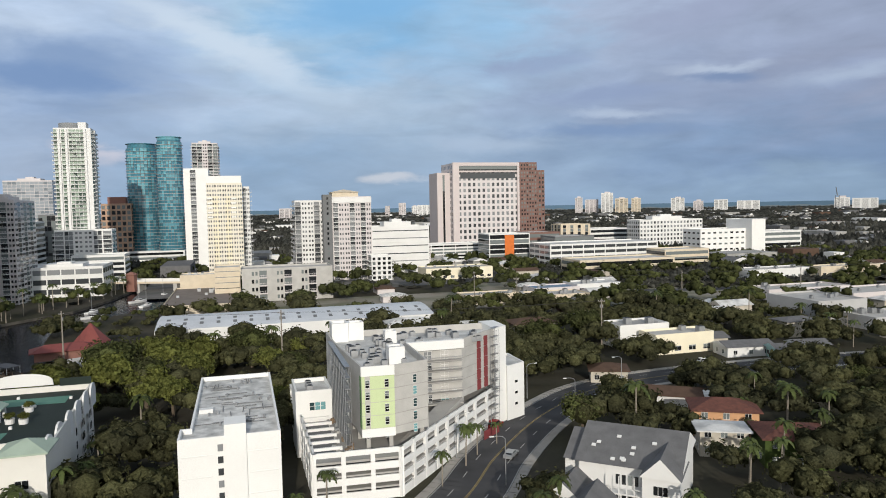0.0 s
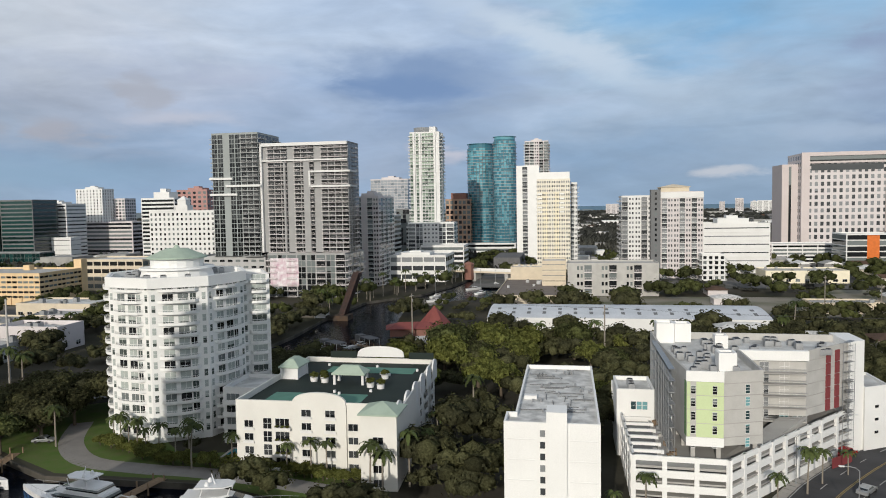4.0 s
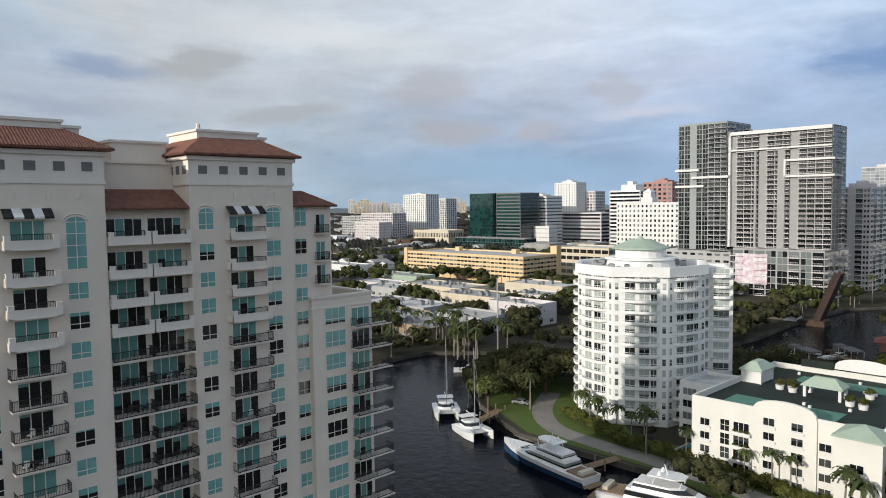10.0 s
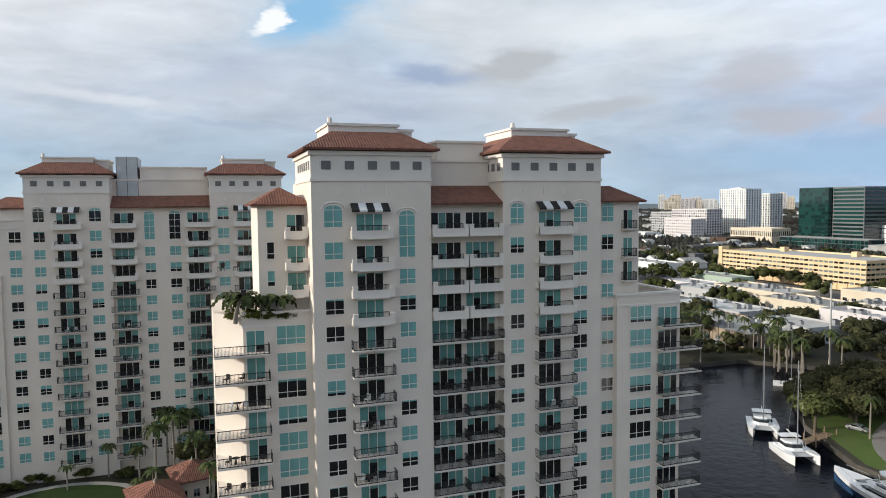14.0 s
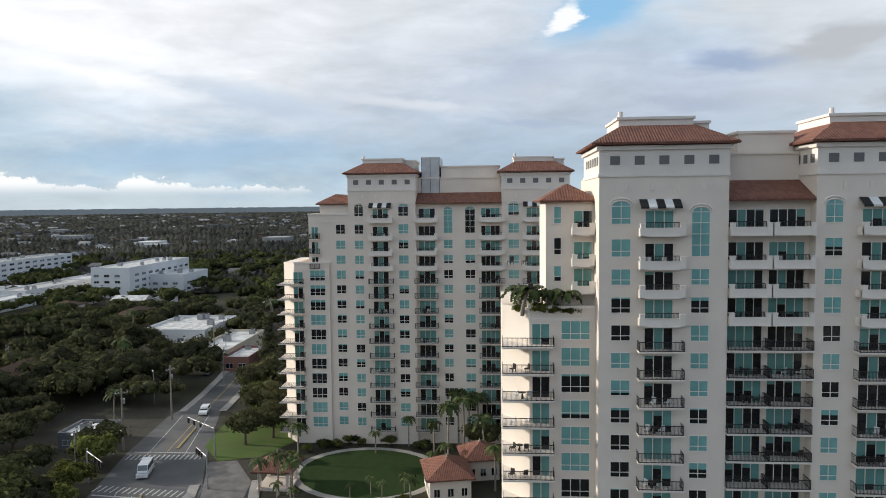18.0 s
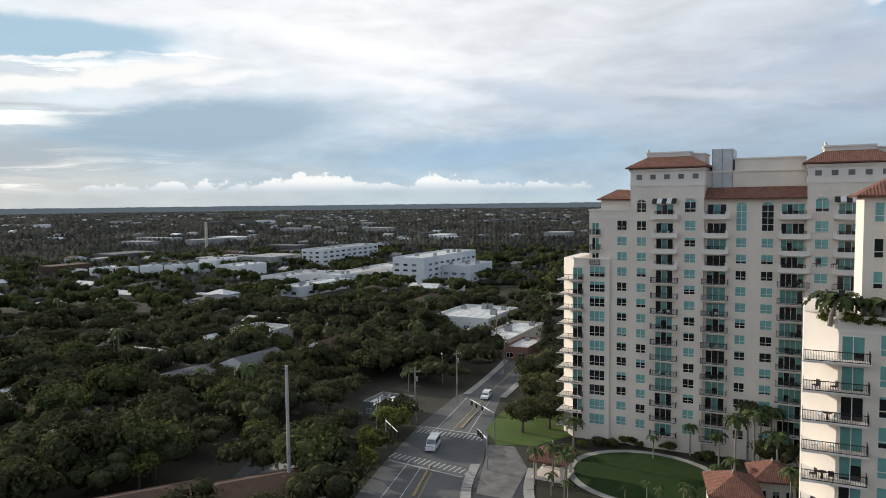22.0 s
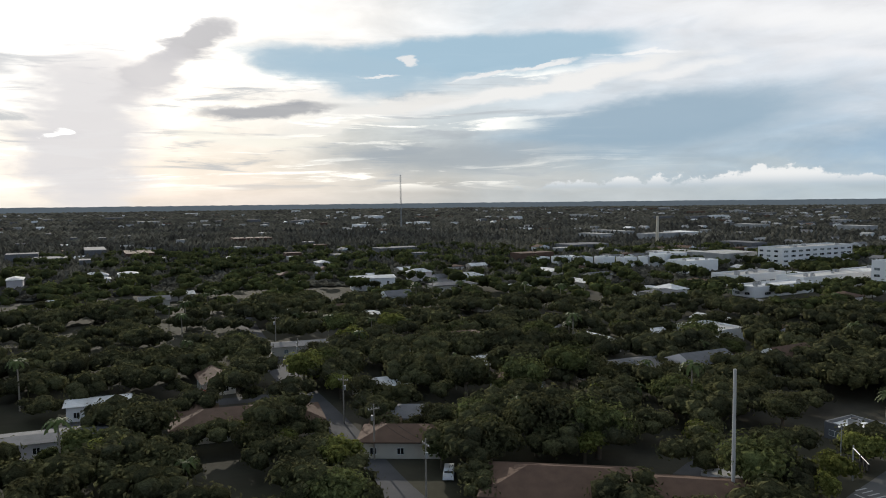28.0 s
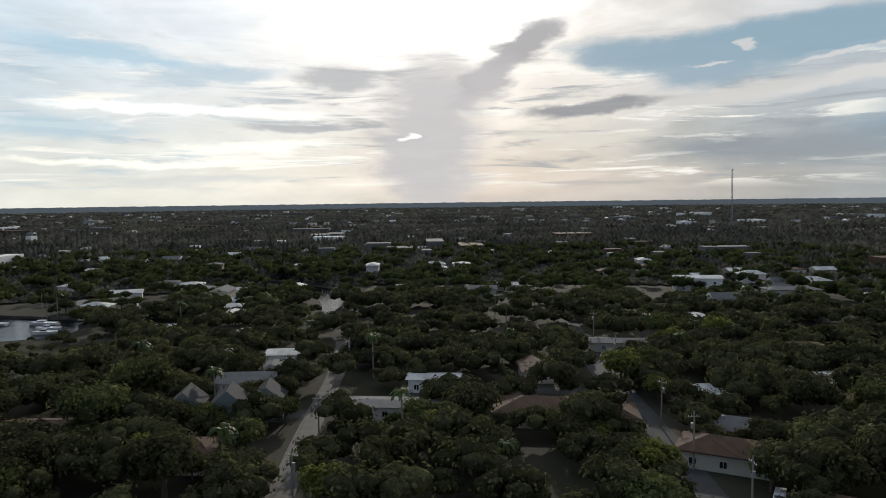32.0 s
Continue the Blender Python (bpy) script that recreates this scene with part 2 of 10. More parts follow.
cloud(174.5, 9.9, 2.0, 0.14, (252, 252, 252), 0.85, 0.5)
cloud(182.0, 7.2, 6.5, 0.6, (168, 170, 175), 0.9, 0.5, -5)
cloud(183.5, 5.0, 6.5, 0.5, (250, 246, 234), 0.85, 0.6, 2)
cloud(177.0, 5.8, 6.0, 0.4, (250, 247, 240), 0.8, 0.6, -7)
cloud(168.0, 3.6, 12.0, 1.6, (172, 182, 190), 0.8, 0.8)
# the sun behind its own cloud
cloud(193.0, 17.5, 13.0, 6.0, (300, 300, 298), 0.95, 0.9)
cloud(194.5, 18.5, 5.0, 3.6, (420, 418, 410), 0.9, 0.9)
cloud(187.0, 12.2, 4.2, 1.5, (182, 181, 184), 0.92, 0.45, -24)
cloud(195.0, 5.0, 4.6, 7.6, (196, 194, 195), 0.92, 0.5)
cloud(190.5, 9.6, 3.6, 1.8, (192, 190, 192), 0.9, 0.5, -30)
cloud(202.0, 9.6, 3.8, 1.1, (180, 181, 183), 0.9, 0.5)
cloud(196.5, 5.0, 0.8, 0.35, (255, 254, 250), 0.9, 0.4)
# left of the sun: bright shelves one over another, blue between
cloud(219.0, 10.8, 9.0, 0.9, (164, 190, 206), 0.85, 0.6, 6)
cloud(211.0, 9.6, 6.0, 0.7, (172, 190, 202), 0.75, 0.6, -6)
cloud(222.0, 5.6, 6.5, 1.0, (172, 193, 204), 0.8, 0.6)
cloud(214.0, 7.2, 12.0, 0.45, (252, 251, 246), 0.85, 0.6, 1)
cloud(209.0, 4.4, 8.0, 0.5, (252, 250, 238), 0.85, 0.6, -2)
cloud(216.0, 3.1, 10.0, 0.35, (250, 248, 234), 0.8, 0.6)
cloud(205.5, 6.0, 4.5, 0.5, (172, 175, 178), 0.85, 0.5)
cloud(214.0, 1.7, 9.0, 0.45, (196, 199, 198), 0.7, 0.7)
# a row of small bright heap clouds low in the west
lumpy = wnoise(stretched(plain, 0, 0.55, 0.75), 1.0, 6.0, 0.62, 0.0)
long = wnoise(stretched(plain, 0, 0.13, 0.0), 1.0, 2.0, 0.5, 0.0)
tops = wmath("ADD", wmath("MULTIPLY", lumpy, 3.4), wmath("MULTIPLY", long, 3.6))
west = wmath("MULTIPLY", span(112, 128, heading), wramp(heading, 172.0, 150.0))
under = wramp(wmath("SUBTRACT", wmath("SUBTRACT", tops, 1.55), wmath("ADD", height, wmath("MULTIPLY", wmath("SUBTRACT", 1.0, west), 1.5))), 0.0, 0.35)
heap = wmath("MULTIPLY", wmath("MULTIPLY", under, wramp(height, 0.7, 1.25)), wramp(west, 0.05, 0.4))
col = wmix(wmath("MULTIPLY", heap, 0.85), col, wmix(wramp(height, 0.9, 1.9), tone(140, 196, 206, 214), tone(140, 246, 246, 245)))
bg = wn.new("ShaderNodeBackground")
bg.inputs[1].default_value = SKY_GAIN
wl.new(col, bg.inputs[0])
wo = wn.new("ShaderNodeOutputWorld")
wl.new(bg.outputs[0], wo.inputs[0])

sun_data = bpy.data.lights.new("sun", "SUN")
sun_data.energy, sun_data.angle, sun_data.color = 3.6, radians(0.8), (1.0, 0.93, 0.82)
sun_ob = new("sun", sun_data)
sun_ob.rotation_euler = sun_dir.to_track_quat("Z", "Y").to_euler()
# ---- materials ----
def material(name, base, rough=0.8, alt=None, scale=0.6, fine=14.0, amount=0.35, bump=0.15, metal=0.0, spec=0.3, per_object=0.0):
    """A surface of one base colour with broad stains, fine grain, relief and a little change from thing to thing."""
    m = bpy.data.materials.new(name)
    m.use_nodes = True
    nt = m.node_tree
    b = nt.nodes["Principled BSDF"]
    b.inputs["Roughness"].default_value, b.inputs["Metallic"].default_value = rough, metal
    b.inputs["Specular IOR Level"].default_value = spec
    tcn = nt.nodes.new("ShaderNodeTexCoord")

    def tex(sc, det):
        n = nt.nodes.new("ShaderNodeTexNoise")
        n.inputs["Scale"].default_value, n.inputs["Detail"].default_value = sc, det
        nt.links.new(tcn.outputs["Object"], n.inputs["Vector"])
        return n.outputs[0]

    def mix(fac, a, c, blend="MIX"):
        n = nt.nodes.new("ShaderNodeMix")
        n.data_type, n.blend_type = "RGBA", blend
        for sock, s in ((n.inputs[0], fac), (n.inputs[6], a), (n.inputs[7], c)):
            if isinstance(s, (int, float)):
                sock.default_value = s
            elif isinstance(s, tuple):
                sock.default_value = (*s, 1.0)
            else:
                nt.links.new(s, sock)
        return n.outputs[2]

    alt = alt or tuple(c * 0.72 for c in base)
    broad, grain = tex(scale, 4.0), tex(fine, 3.0)
    ramp = nt.nodes.new("ShaderNodeMapRange")
    ramp.inputs[1].default_value, ramp.inputs[2].default_value = 0.35, 0.7
    ramp.inputs[4].default_value = amount * 2
    nt.links.new(broad, ramp.inputs[0])
    col = mix(ramp.outputs[0], base, alt)
    g2 = nt.nodes.new("ShaderNodeMapRange")
    g2.inputs[3].default_value, g2.inputs[4].default_value = 0.82, 1.14
    nt.links.new(grain, g2.inputs[0])
    col = mix(1.0, col, g2.outputs[0], "MULTIPLY")
    if per_object:
        info = nt.nodes.new("ShaderNodeObjectInfo")
        r = nt.nodes.new("ShaderNodeMapRange")
        r.inputs[3].default_value, r.inputs[4].default_value = 1 - per_object, 1 + per_object
        nt.links.new(info.outputs["Random"], r.inputs[0])
        col = mix(1.0, col, r.outputs[0], "MULTIPLY")
    nt.links.new(col, b.inputs["Base Color"])
    if bump:
        bn = nt.nodes.new("ShaderNodeBump")
        bn.inputs["Strength"].default_value, bn.inputs["Distance"].default_value = bump, 0.05
        nt.links.new(grain, bn.inputs["Height"])
        nt.links.new(bn.outputs[0], b.inputs["Normal"])
    return m


def glass(name, dark, blind, share=0.6, rough=0.08):
    """Window glass over a dark room, with blinds let down by a different length behind each pane."""
    m = bpy.data.materials.new(name)
    m.use_nodes = True
    nt = m.node_tree
    b = nt.nodes["Principled BSDF"]
    b.inputs["Roughness"].default_value, b.inputs["Specular IOR Level"].default_value = rough, 0.7
    info, geo, tcn = nt.nodes.new("ShaderNodeObjectInfo"), nt.nodes.new("ShaderNodeNewGeometry"), nt.nodes.new("ShaderNodeTexCoord")
    sepn = nt.nodes.new("ShaderNodeSeparateXYZ")
    nt.links.new(tcn.outputs["Generated"], sepn.inputs[0])
    add = nt.nodes.new("ShaderNodeMath")
    add.operation = "ADD"
    nt.links.new(info.outputs["Random"], add.inputs[0])
    nt.links.new(geo.outputs["Random Per Island"], add.inputs[1])
    fr = nt.nodes.new("ShaderNodeMath")
    fr.operation = "FRACT"
    nt.links.new(add.outputs[0], fr.inputs[0])
    lim = nt.nodes.new("ShaderNodeMapRange")
    lim.inputs[3].default_value, lim.inputs[4].default_value = 1.0 + (1 - share) * 1.2, -share * 1.6
    nt.links.new(fr.outputs[0], lim.inputs[0])
    gt = nt.nodes.new("ShaderNodeMath")
    gt.operation = "GREATER_THAN"
    nt.links.new(sepn.outputs[2], gt.inputs[0])
    nt.links.new(lim.outputs[0], gt.inputs[1])
    mx = nt.nodes.new("ShaderNodeMix")
    mx.data_type = "RGBA"
    mx.inputs[6].default_value, mx.inputs[7].default_value = (*dark, 1), (*blind, 1)
    nt.links.new(gt.outputs[0], mx.inputs[0])
    wv = nt.nodes.new("ShaderNodeTexNoise")
    wv.inputs["Scale"].default_value = 0.8
    mp = nt.nodes.new("ShaderNodeMapRange")
    mp.inputs[3].default_value, mp.inputs[4].default_value = 0.7, 1.3
    nt.links.new(wv.outputs[0], mp.inputs[0])
    mu = nt.nodes.new("ShaderNodeMix")
    mu.data_type, mu.blend_type = "RGBA", "MULTIPLY"
    mu.inputs[0].default_value = 1.0
    nt.links.new(mx.outputs[2], mu.inputs[6])
    nt.links.new(mp.outputs[0], mu.inputs[7])
    nt.links.new(mu.outputs[2], b.inputs["Base Color"])
    return m


STUCCO = material("cream_stucco", (0.75, 0.665, 0.58), 0.9, scale=0.25, amount=0.14, bump=0.1)
TRIM = material("pale_trim", (0.76, 0.70, 0.635), 0.85, scale=0.4, amount=0.12, bump=0.05)
GREY_TRIM = material("grey_window_panel", (0.17, 0.17, 0.17), 0.7)
TILE = material("clay_roof_tile", (0.15, 0.065, 0.05), 0.85, alt=(0.10, 0.048, 0.04), scale=1.2, fine=9.0, amount=0.5, bump=0.6, spec=0.12)
WHITE = material("white_paint", (0.70, 0.70, 0.69), 0.8, scale=0.15, amount=0.12, bump=0.05)
BRIGHT = material("bright_white_render", (0.78, 0.78, 0.765), 0.85, alt=(0.68, 0.68, 0.67), scale=0.2, amount=0.2, bump=0.05)
CREAM = material("cream_paint", (0.78, 0.72, 0.56), 0.85, scale=0.2, amount=0.15)
GREY = material("grey_render", (0.42, 0.42, 0.42), 0.85, scale=0.2, amount=0.15)
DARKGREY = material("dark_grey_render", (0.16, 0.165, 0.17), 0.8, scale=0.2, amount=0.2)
PINKGREY = material("pinkish_grey_render", (0.60, 0.56, 0.56), 0.85, scale=0.2, amount=0.12)
BROWN = material("red_brown_cladding", (0.235, 0.115, 0.09), 0.7, scale=0.3, amount=0.2)
TAN = material("tan_concrete", (0.70, 0.52, 0.31), 0.9, scale=0.3, amount=0.15)
BEIGE = material("beige_concrete", (0.62, 0.54, 0.42), 0.9, scale=0.3, amount=0.2)
CONCRETE = material("concrete", (0.45, 0.44, 0.42), 0.9, scale=0.3, amount=0.3, bump=0.2)
LIME = material("lime_green_cladding", (0.53, 0.62, 0.36), 0.8, scale=0.3, amount=0.1)
CRIMSON = material("dark_red_cladding", (0.22, 0.048, 0.052), 0.7, scale=0.3, amount=0.2)
ORANGE = material("orange_cladding", (0.66, 0.17, 0.035), 0.7)
STEEL = material("galvanised_steel", (0.36, 0.37, 0.38), 0.5, metal=0.6)
BLACK = material("black_metal", (0.022, 0.021, 0.021), 0.5, fine=30)
ASPHALT = material("asphalt", (0.085, 0.085, 0.088), 0.93, alt=(0.055, 0.055, 0.058), scale=0.12, fine=6, amount=0.5, bump=0.3, spec=0.12)
PAVE = material("concrete_paving", (0.38, 0.36, 0.33), 0.92, scale=0.3, amount=0.35, spec=0.12)
PAINT = material("road_paint", (0.46, 0.46, 0.45), 0.8, scale=2.0, amount=0.4)
YELLOW = material("yellow_road_paint", (0.40, 0.30, 0.11), 0.8, scale=2.0, amount=0.4)
GRASS = material("grass", (0.075, 0.125, 0.028), 0.95, alt=(0.10, 0.12, 0.045), scale=0.35, fine=10, amount=0.5, bump=0.5, spec=0.12)
SOIL = material("city_ground", (0.042, 0.041, 0.026), 0.95, alt=(0.070, 0.064, 0.053), scale=0.022, fine=0.6, amount=0.5, bump=0.3, spec=0.06)


def foliage(name, base, alt, tree=0.09, clump=0.35, per_object=0.3, through_light=0.3, leaf=2.4):
    """Leaves: tone changes from tree to tree and from clump to clump; some light shines through."""
    m = bpy.data.materials.new(name)
    m.use_nodes = True
    nt = m.node_tree
    b = nt.nodes["Principled BSDF"]
    b.inputs["Roughness"].default_value, b.inputs["Specular IOR Level"].default_value = 0.9, 0.0
    tcn, geo, info = nt.nodes.new("ShaderNodeTexCoord"), nt.nodes.new("ShaderNodeNewGeometry"), nt.nodes.new("ShaderNodeObjectInfo")
    n = nt.nodes.new("ShaderNodeTexNoise")
    n.inputs["Scale"].default_value, n.inputs["Detail"].default_value = tree, 3.0
    nt.links.new(tcn.outputs["Object"], n.inputs["Vector"])
    r = nt.nodes.new("ShaderNodeMapRange")
    r.inputs[1].default_value, r.inputs[2].default_value = 0.36, 0.64
    nt.links.new(n.outputs[0], r.inputs[0])
    mx = nt.nodes.new("ShaderNodeMix")
    mx.data_type = "RGBA"
    mx.inputs[6].default_value, mx.inputs[7].default_value = (*base, 1), (*alt, 1)
    nt.links.new(r.outputs[0], mx.inputs[0])
    col = mx.outputs[2]
    for src, k in ((geo.outputs["Random Per Island"], clump), (info.outputs["Random"], per_object)):
        rr = nt.nodes.new("ShaderNodeMapRange")
        rr.inputs[3].default_value, rr.inputs[4].default_value = 1 - k, 1 + k
        nt.links.new(src, rr.inputs[0])
        m2 = nt.nodes.new("ShaderNodeMix")
        m2.data_type, m2.blend_type = "RGBA", "MULTIPLY"
        m2.inputs[0].default_value = 1.0
        nt.links.new(col, m2.inputs[6])
        nt.links.new(rr.outputs[0], m2.inputs[7])
        col = m2.outputs[2]
    # sprays of single leaves within each clump
    n2 = nt.nodes.new("ShaderNodeTexNoise")
    n2.inputs["Scale"].default_value, n2.inputs["Detail"].default_value, n2.inputs["Roughness"].default_value = leaf, 5.0, 0.7
    nt.links.new(tcn.outputs["Object"], n2.inputs["Vector"])
    r2 = nt.nodes.new("ShaderNodeMapRange")
    r2.inputs[1].default_value, r2.inputs[2].default_value = 0.32, 0.68
    r2.inputs[3].default_value, r2.inputs[4].default_value = 0.45, 1.6
    nt.links.new(n2.outputs[0], r2.inputs[0])
    m3 = nt.nodes.new("ShaderNodeMix")
    m3.data_type, m3.blend_type = "RGBA", "MULTIPLY"
    m3.inputs[0].default_value = 1.0
    nt.links.new(col, m3.inputs[6])
    nt.links.new(r2.outputs[0], m3.inputs[7])
    col = m3.outputs[2]
    bn = nt.nodes.new("ShaderNodeBump")
    bn.inputs["Strength"].default_value, bn.inputs["Distance"].default_value = 0.9, 0.6 / leaf
    nt.links.new(n2.outputs[0], bn.inputs["Height"])
    nt.links.new(bn.outputs[0], b.inputs["Normal"])
    nt.links.new(col, b.inputs["Base Color"])
    tl, ms = nt.nodes.new("ShaderNodeBsdfTranslucent"), nt.nodes.new("ShaderNodeMixShader")
    nt.links.new(col, tl.inputs[0])
    ms.inputs[0].default_value = through_light
    nt.links.new(b.outputs[0], ms.inputs[1])
    nt.links.new(tl.outputs[0], ms.inputs[2])
    nt.links.new(ms.outputs[0], nt.nodes["Material Output"].inputs[0])
    return m


LEAF = foliage("leaves", (0.108, 0.122, 0.046), (0.060, 0.067, 0.032), through_light=0.36)
LEAF_LIGHT = foliage("light_leaves", (0.170, 0.182, 0.052), (0.115, 0.126, 0.042), through_light=0.4)
LEAF_DARK = foliage("dark_leaves", (0.086, 0.087, 0.042), (0.047, 0.048, 0.028), through_light=0.36)
# lighter, greyer leaf colour: distance haze is put into it
LEAF_HAZED = foliage("hazed_far_leaves", (0.104, 0.101, 0.082), (0.054, 0.055, 0.050), 0.006, 0.5, 0.0, 0.3, 0.5)
PALM = material("palm_fronds", (0.075, 0.095, 0.032), 0.6, alt=(0.042, 0.056, 0.022), scale=0.8, fine=6.0, amount=0.5, bump=0.0, spec=0.08, per_object=0.3)
BARK = material("bark", (0.12, 0.095, 0.07), 0.95, fine=8, amount=0.4, bump=0.5)
PALMBARK = material("palm_bark", (0.26, 0.23, 0.19), 0.95, fine=8, amount=0.4, bump=0.5)
WOODPOLE = material("weathered_pole", (0.26, 0.235, 0.20), 0.9, fine=8)
ROOFGREY = material("grey_shingle_roof", (0.15, 0.15, 0.155), 0.9, scale=0.5, fine=7, amount=0.4, bump=0.4, spec=0.12)
ROOFBROWN = material("brown_shingle_roof", (0.105, 0.068, 0.050), 0.9, scale=0.5, fine=7, amount=0.4, bump=0.4, spec=0.12)
ROOFWHITE = material("white_flat_roof", (0.64, 0.64, 0.63), 0.85, alt=(0.30, 0.30, 0.29), scale=0.22, fine=3, amount=0.45, bump=0.1)
ROOFTAR = material("stained_flat_roof", (0.66, 0.65, 0.63), 0.9, alt=(0.26, 0.26, 0.25), scale=0.55, fine=2.5, amount=0.42, bump=0.1)
GREENROOF = material("green_roof_membrane", (0.016, 0.026, 0.022), 0.8, scale=0.3, amount=0.3)
COPPER = material("pale_green_metal_roof", (0.36, 0.44, 0.36), 0.7, scale=0.5, amount=0.2)
REDROOF = material("red_metal_roof", (0.20, 0.055, 0.048), 0.6, scale=0.5, amount=0.25)
# darker than the other grass: shade on the round lawn is in its colour
SHADED_TURF = material("shaded_mown_lawn", (0.028, 0.050, 0.014), 0.95, fine=12, bump=0.4, spec=0.12)
HULL = material("white_gelcoat", (0.72, 0.72, 0.72), 0.25, spec=0.5, bump=0.0, amount=0.05)
NAVY_BLUE = material("blue_hull_paint", (0.03, 0.07, 0.15), 0.2, spec=0.6, bump=0.0)
NAVY = material("navy_hull_paint", (0.02, 0.05, 0.11), 0.2, spec=0.6, bump=0.0)
WOOD = material("weathered_timber", (0.24, 0.17, 0.11), 0.9, fine=10)
PANE = glass("teal_window_glass", (0.012, 0.014, 0.016), (0.17, 0.37, 0.35), 0.70)
PANE_DOOR = glass("teal_door_glass", (0.012, 0.014, 0.016), (0.12, 0.27, 0.25), 0.38)
PANE_DARK = glass("dark_window_glass", (0.014, 0.016, 0.018), (0.16, 0.18, 0.18), 0.25)
PANE_BLACK = glass("black_window_glass", (0.012, 0.014, 0.016), (0.05, 0.055, 0.058), 0.3)
# paler glass tones: haze before the far skyscraper is put into them
PANE_HAZE = glass("haze_paled_glass", (0.17, 0.20, 0.23), (0.28, 0.31, 0.34), 0.5)
PANE_PALE = glass("pale_window_glass", (0.07, 0.085, 0.08), (0.40, 0.44, 0.42), 0.62)
PANE_GREY = glass("grey_window_glass", (0.05, 0.055, 0.06), (0.22, 0.23, 0.24), 0.4)
PANE_BLUE = glass("blue_curtain_wall", (0.05, 0.18, 0.24), (0.12, 0.33, 0.40), 0.35, 0.06)
PANE_GREEN = glass("dark_green_curtain_wall", (0.008, 0.026, 0.025), (0.012, 0.045, 0.042), 0.3, 0.05)

WATER = bpy.data.materials.new("river_water")
WATER.use_nodes = True
_b = WATER.node_tree.nodes["Principled BSDF"]
_b.inputs["Base Color"].default_value = (0.003, 0.0045, 0.009, 1)
_b.inputs["Roughness"].default_value = 0.13
_b.inputs["IOR"].default_value = 1.33
_b.inputs["Specular IOR Level"].default_value = 0.10
_t, _n = WATER.node_tree.nodes.new("ShaderNodeTexCoord"), WATER.node_tree.nodes.new("ShaderNodeTexNoise")
_n.inputs["Scale"].default_value, _n.inputs["Detail"].default_value = 0.55, 6.0
_k = WATER.node_tree.nodes.new("ShaderNodeBump")
_k.inputs["Strength"].default_value, _k.inputs["Distance"].default_value = 0.55, 0.25
WATER.node_tree.links.new(_t.outputs["Object"], _n.inputs["Vector"])
WATER.node_tree.links.new(_n.outputs[0], _k.inputs["Height"])
WATER.node_tree.links.new(_k.outputs[0], _b.inputs["Normal"])
# ---- mesh helpers ----
S16, C16 = math.sin(radians(16)), math.cos(radians(16))


def uv(u, v, z=0.0):
    """World place from street-grid axes: u runs along heading 16, v along heading 106."""
    return Vector((-S16 * u - C16 * v, C16 * u - S16 * v, z))


def to_uv(x, y):
    return -S16 * x + C16 * y, -C16 * x - S16 * y


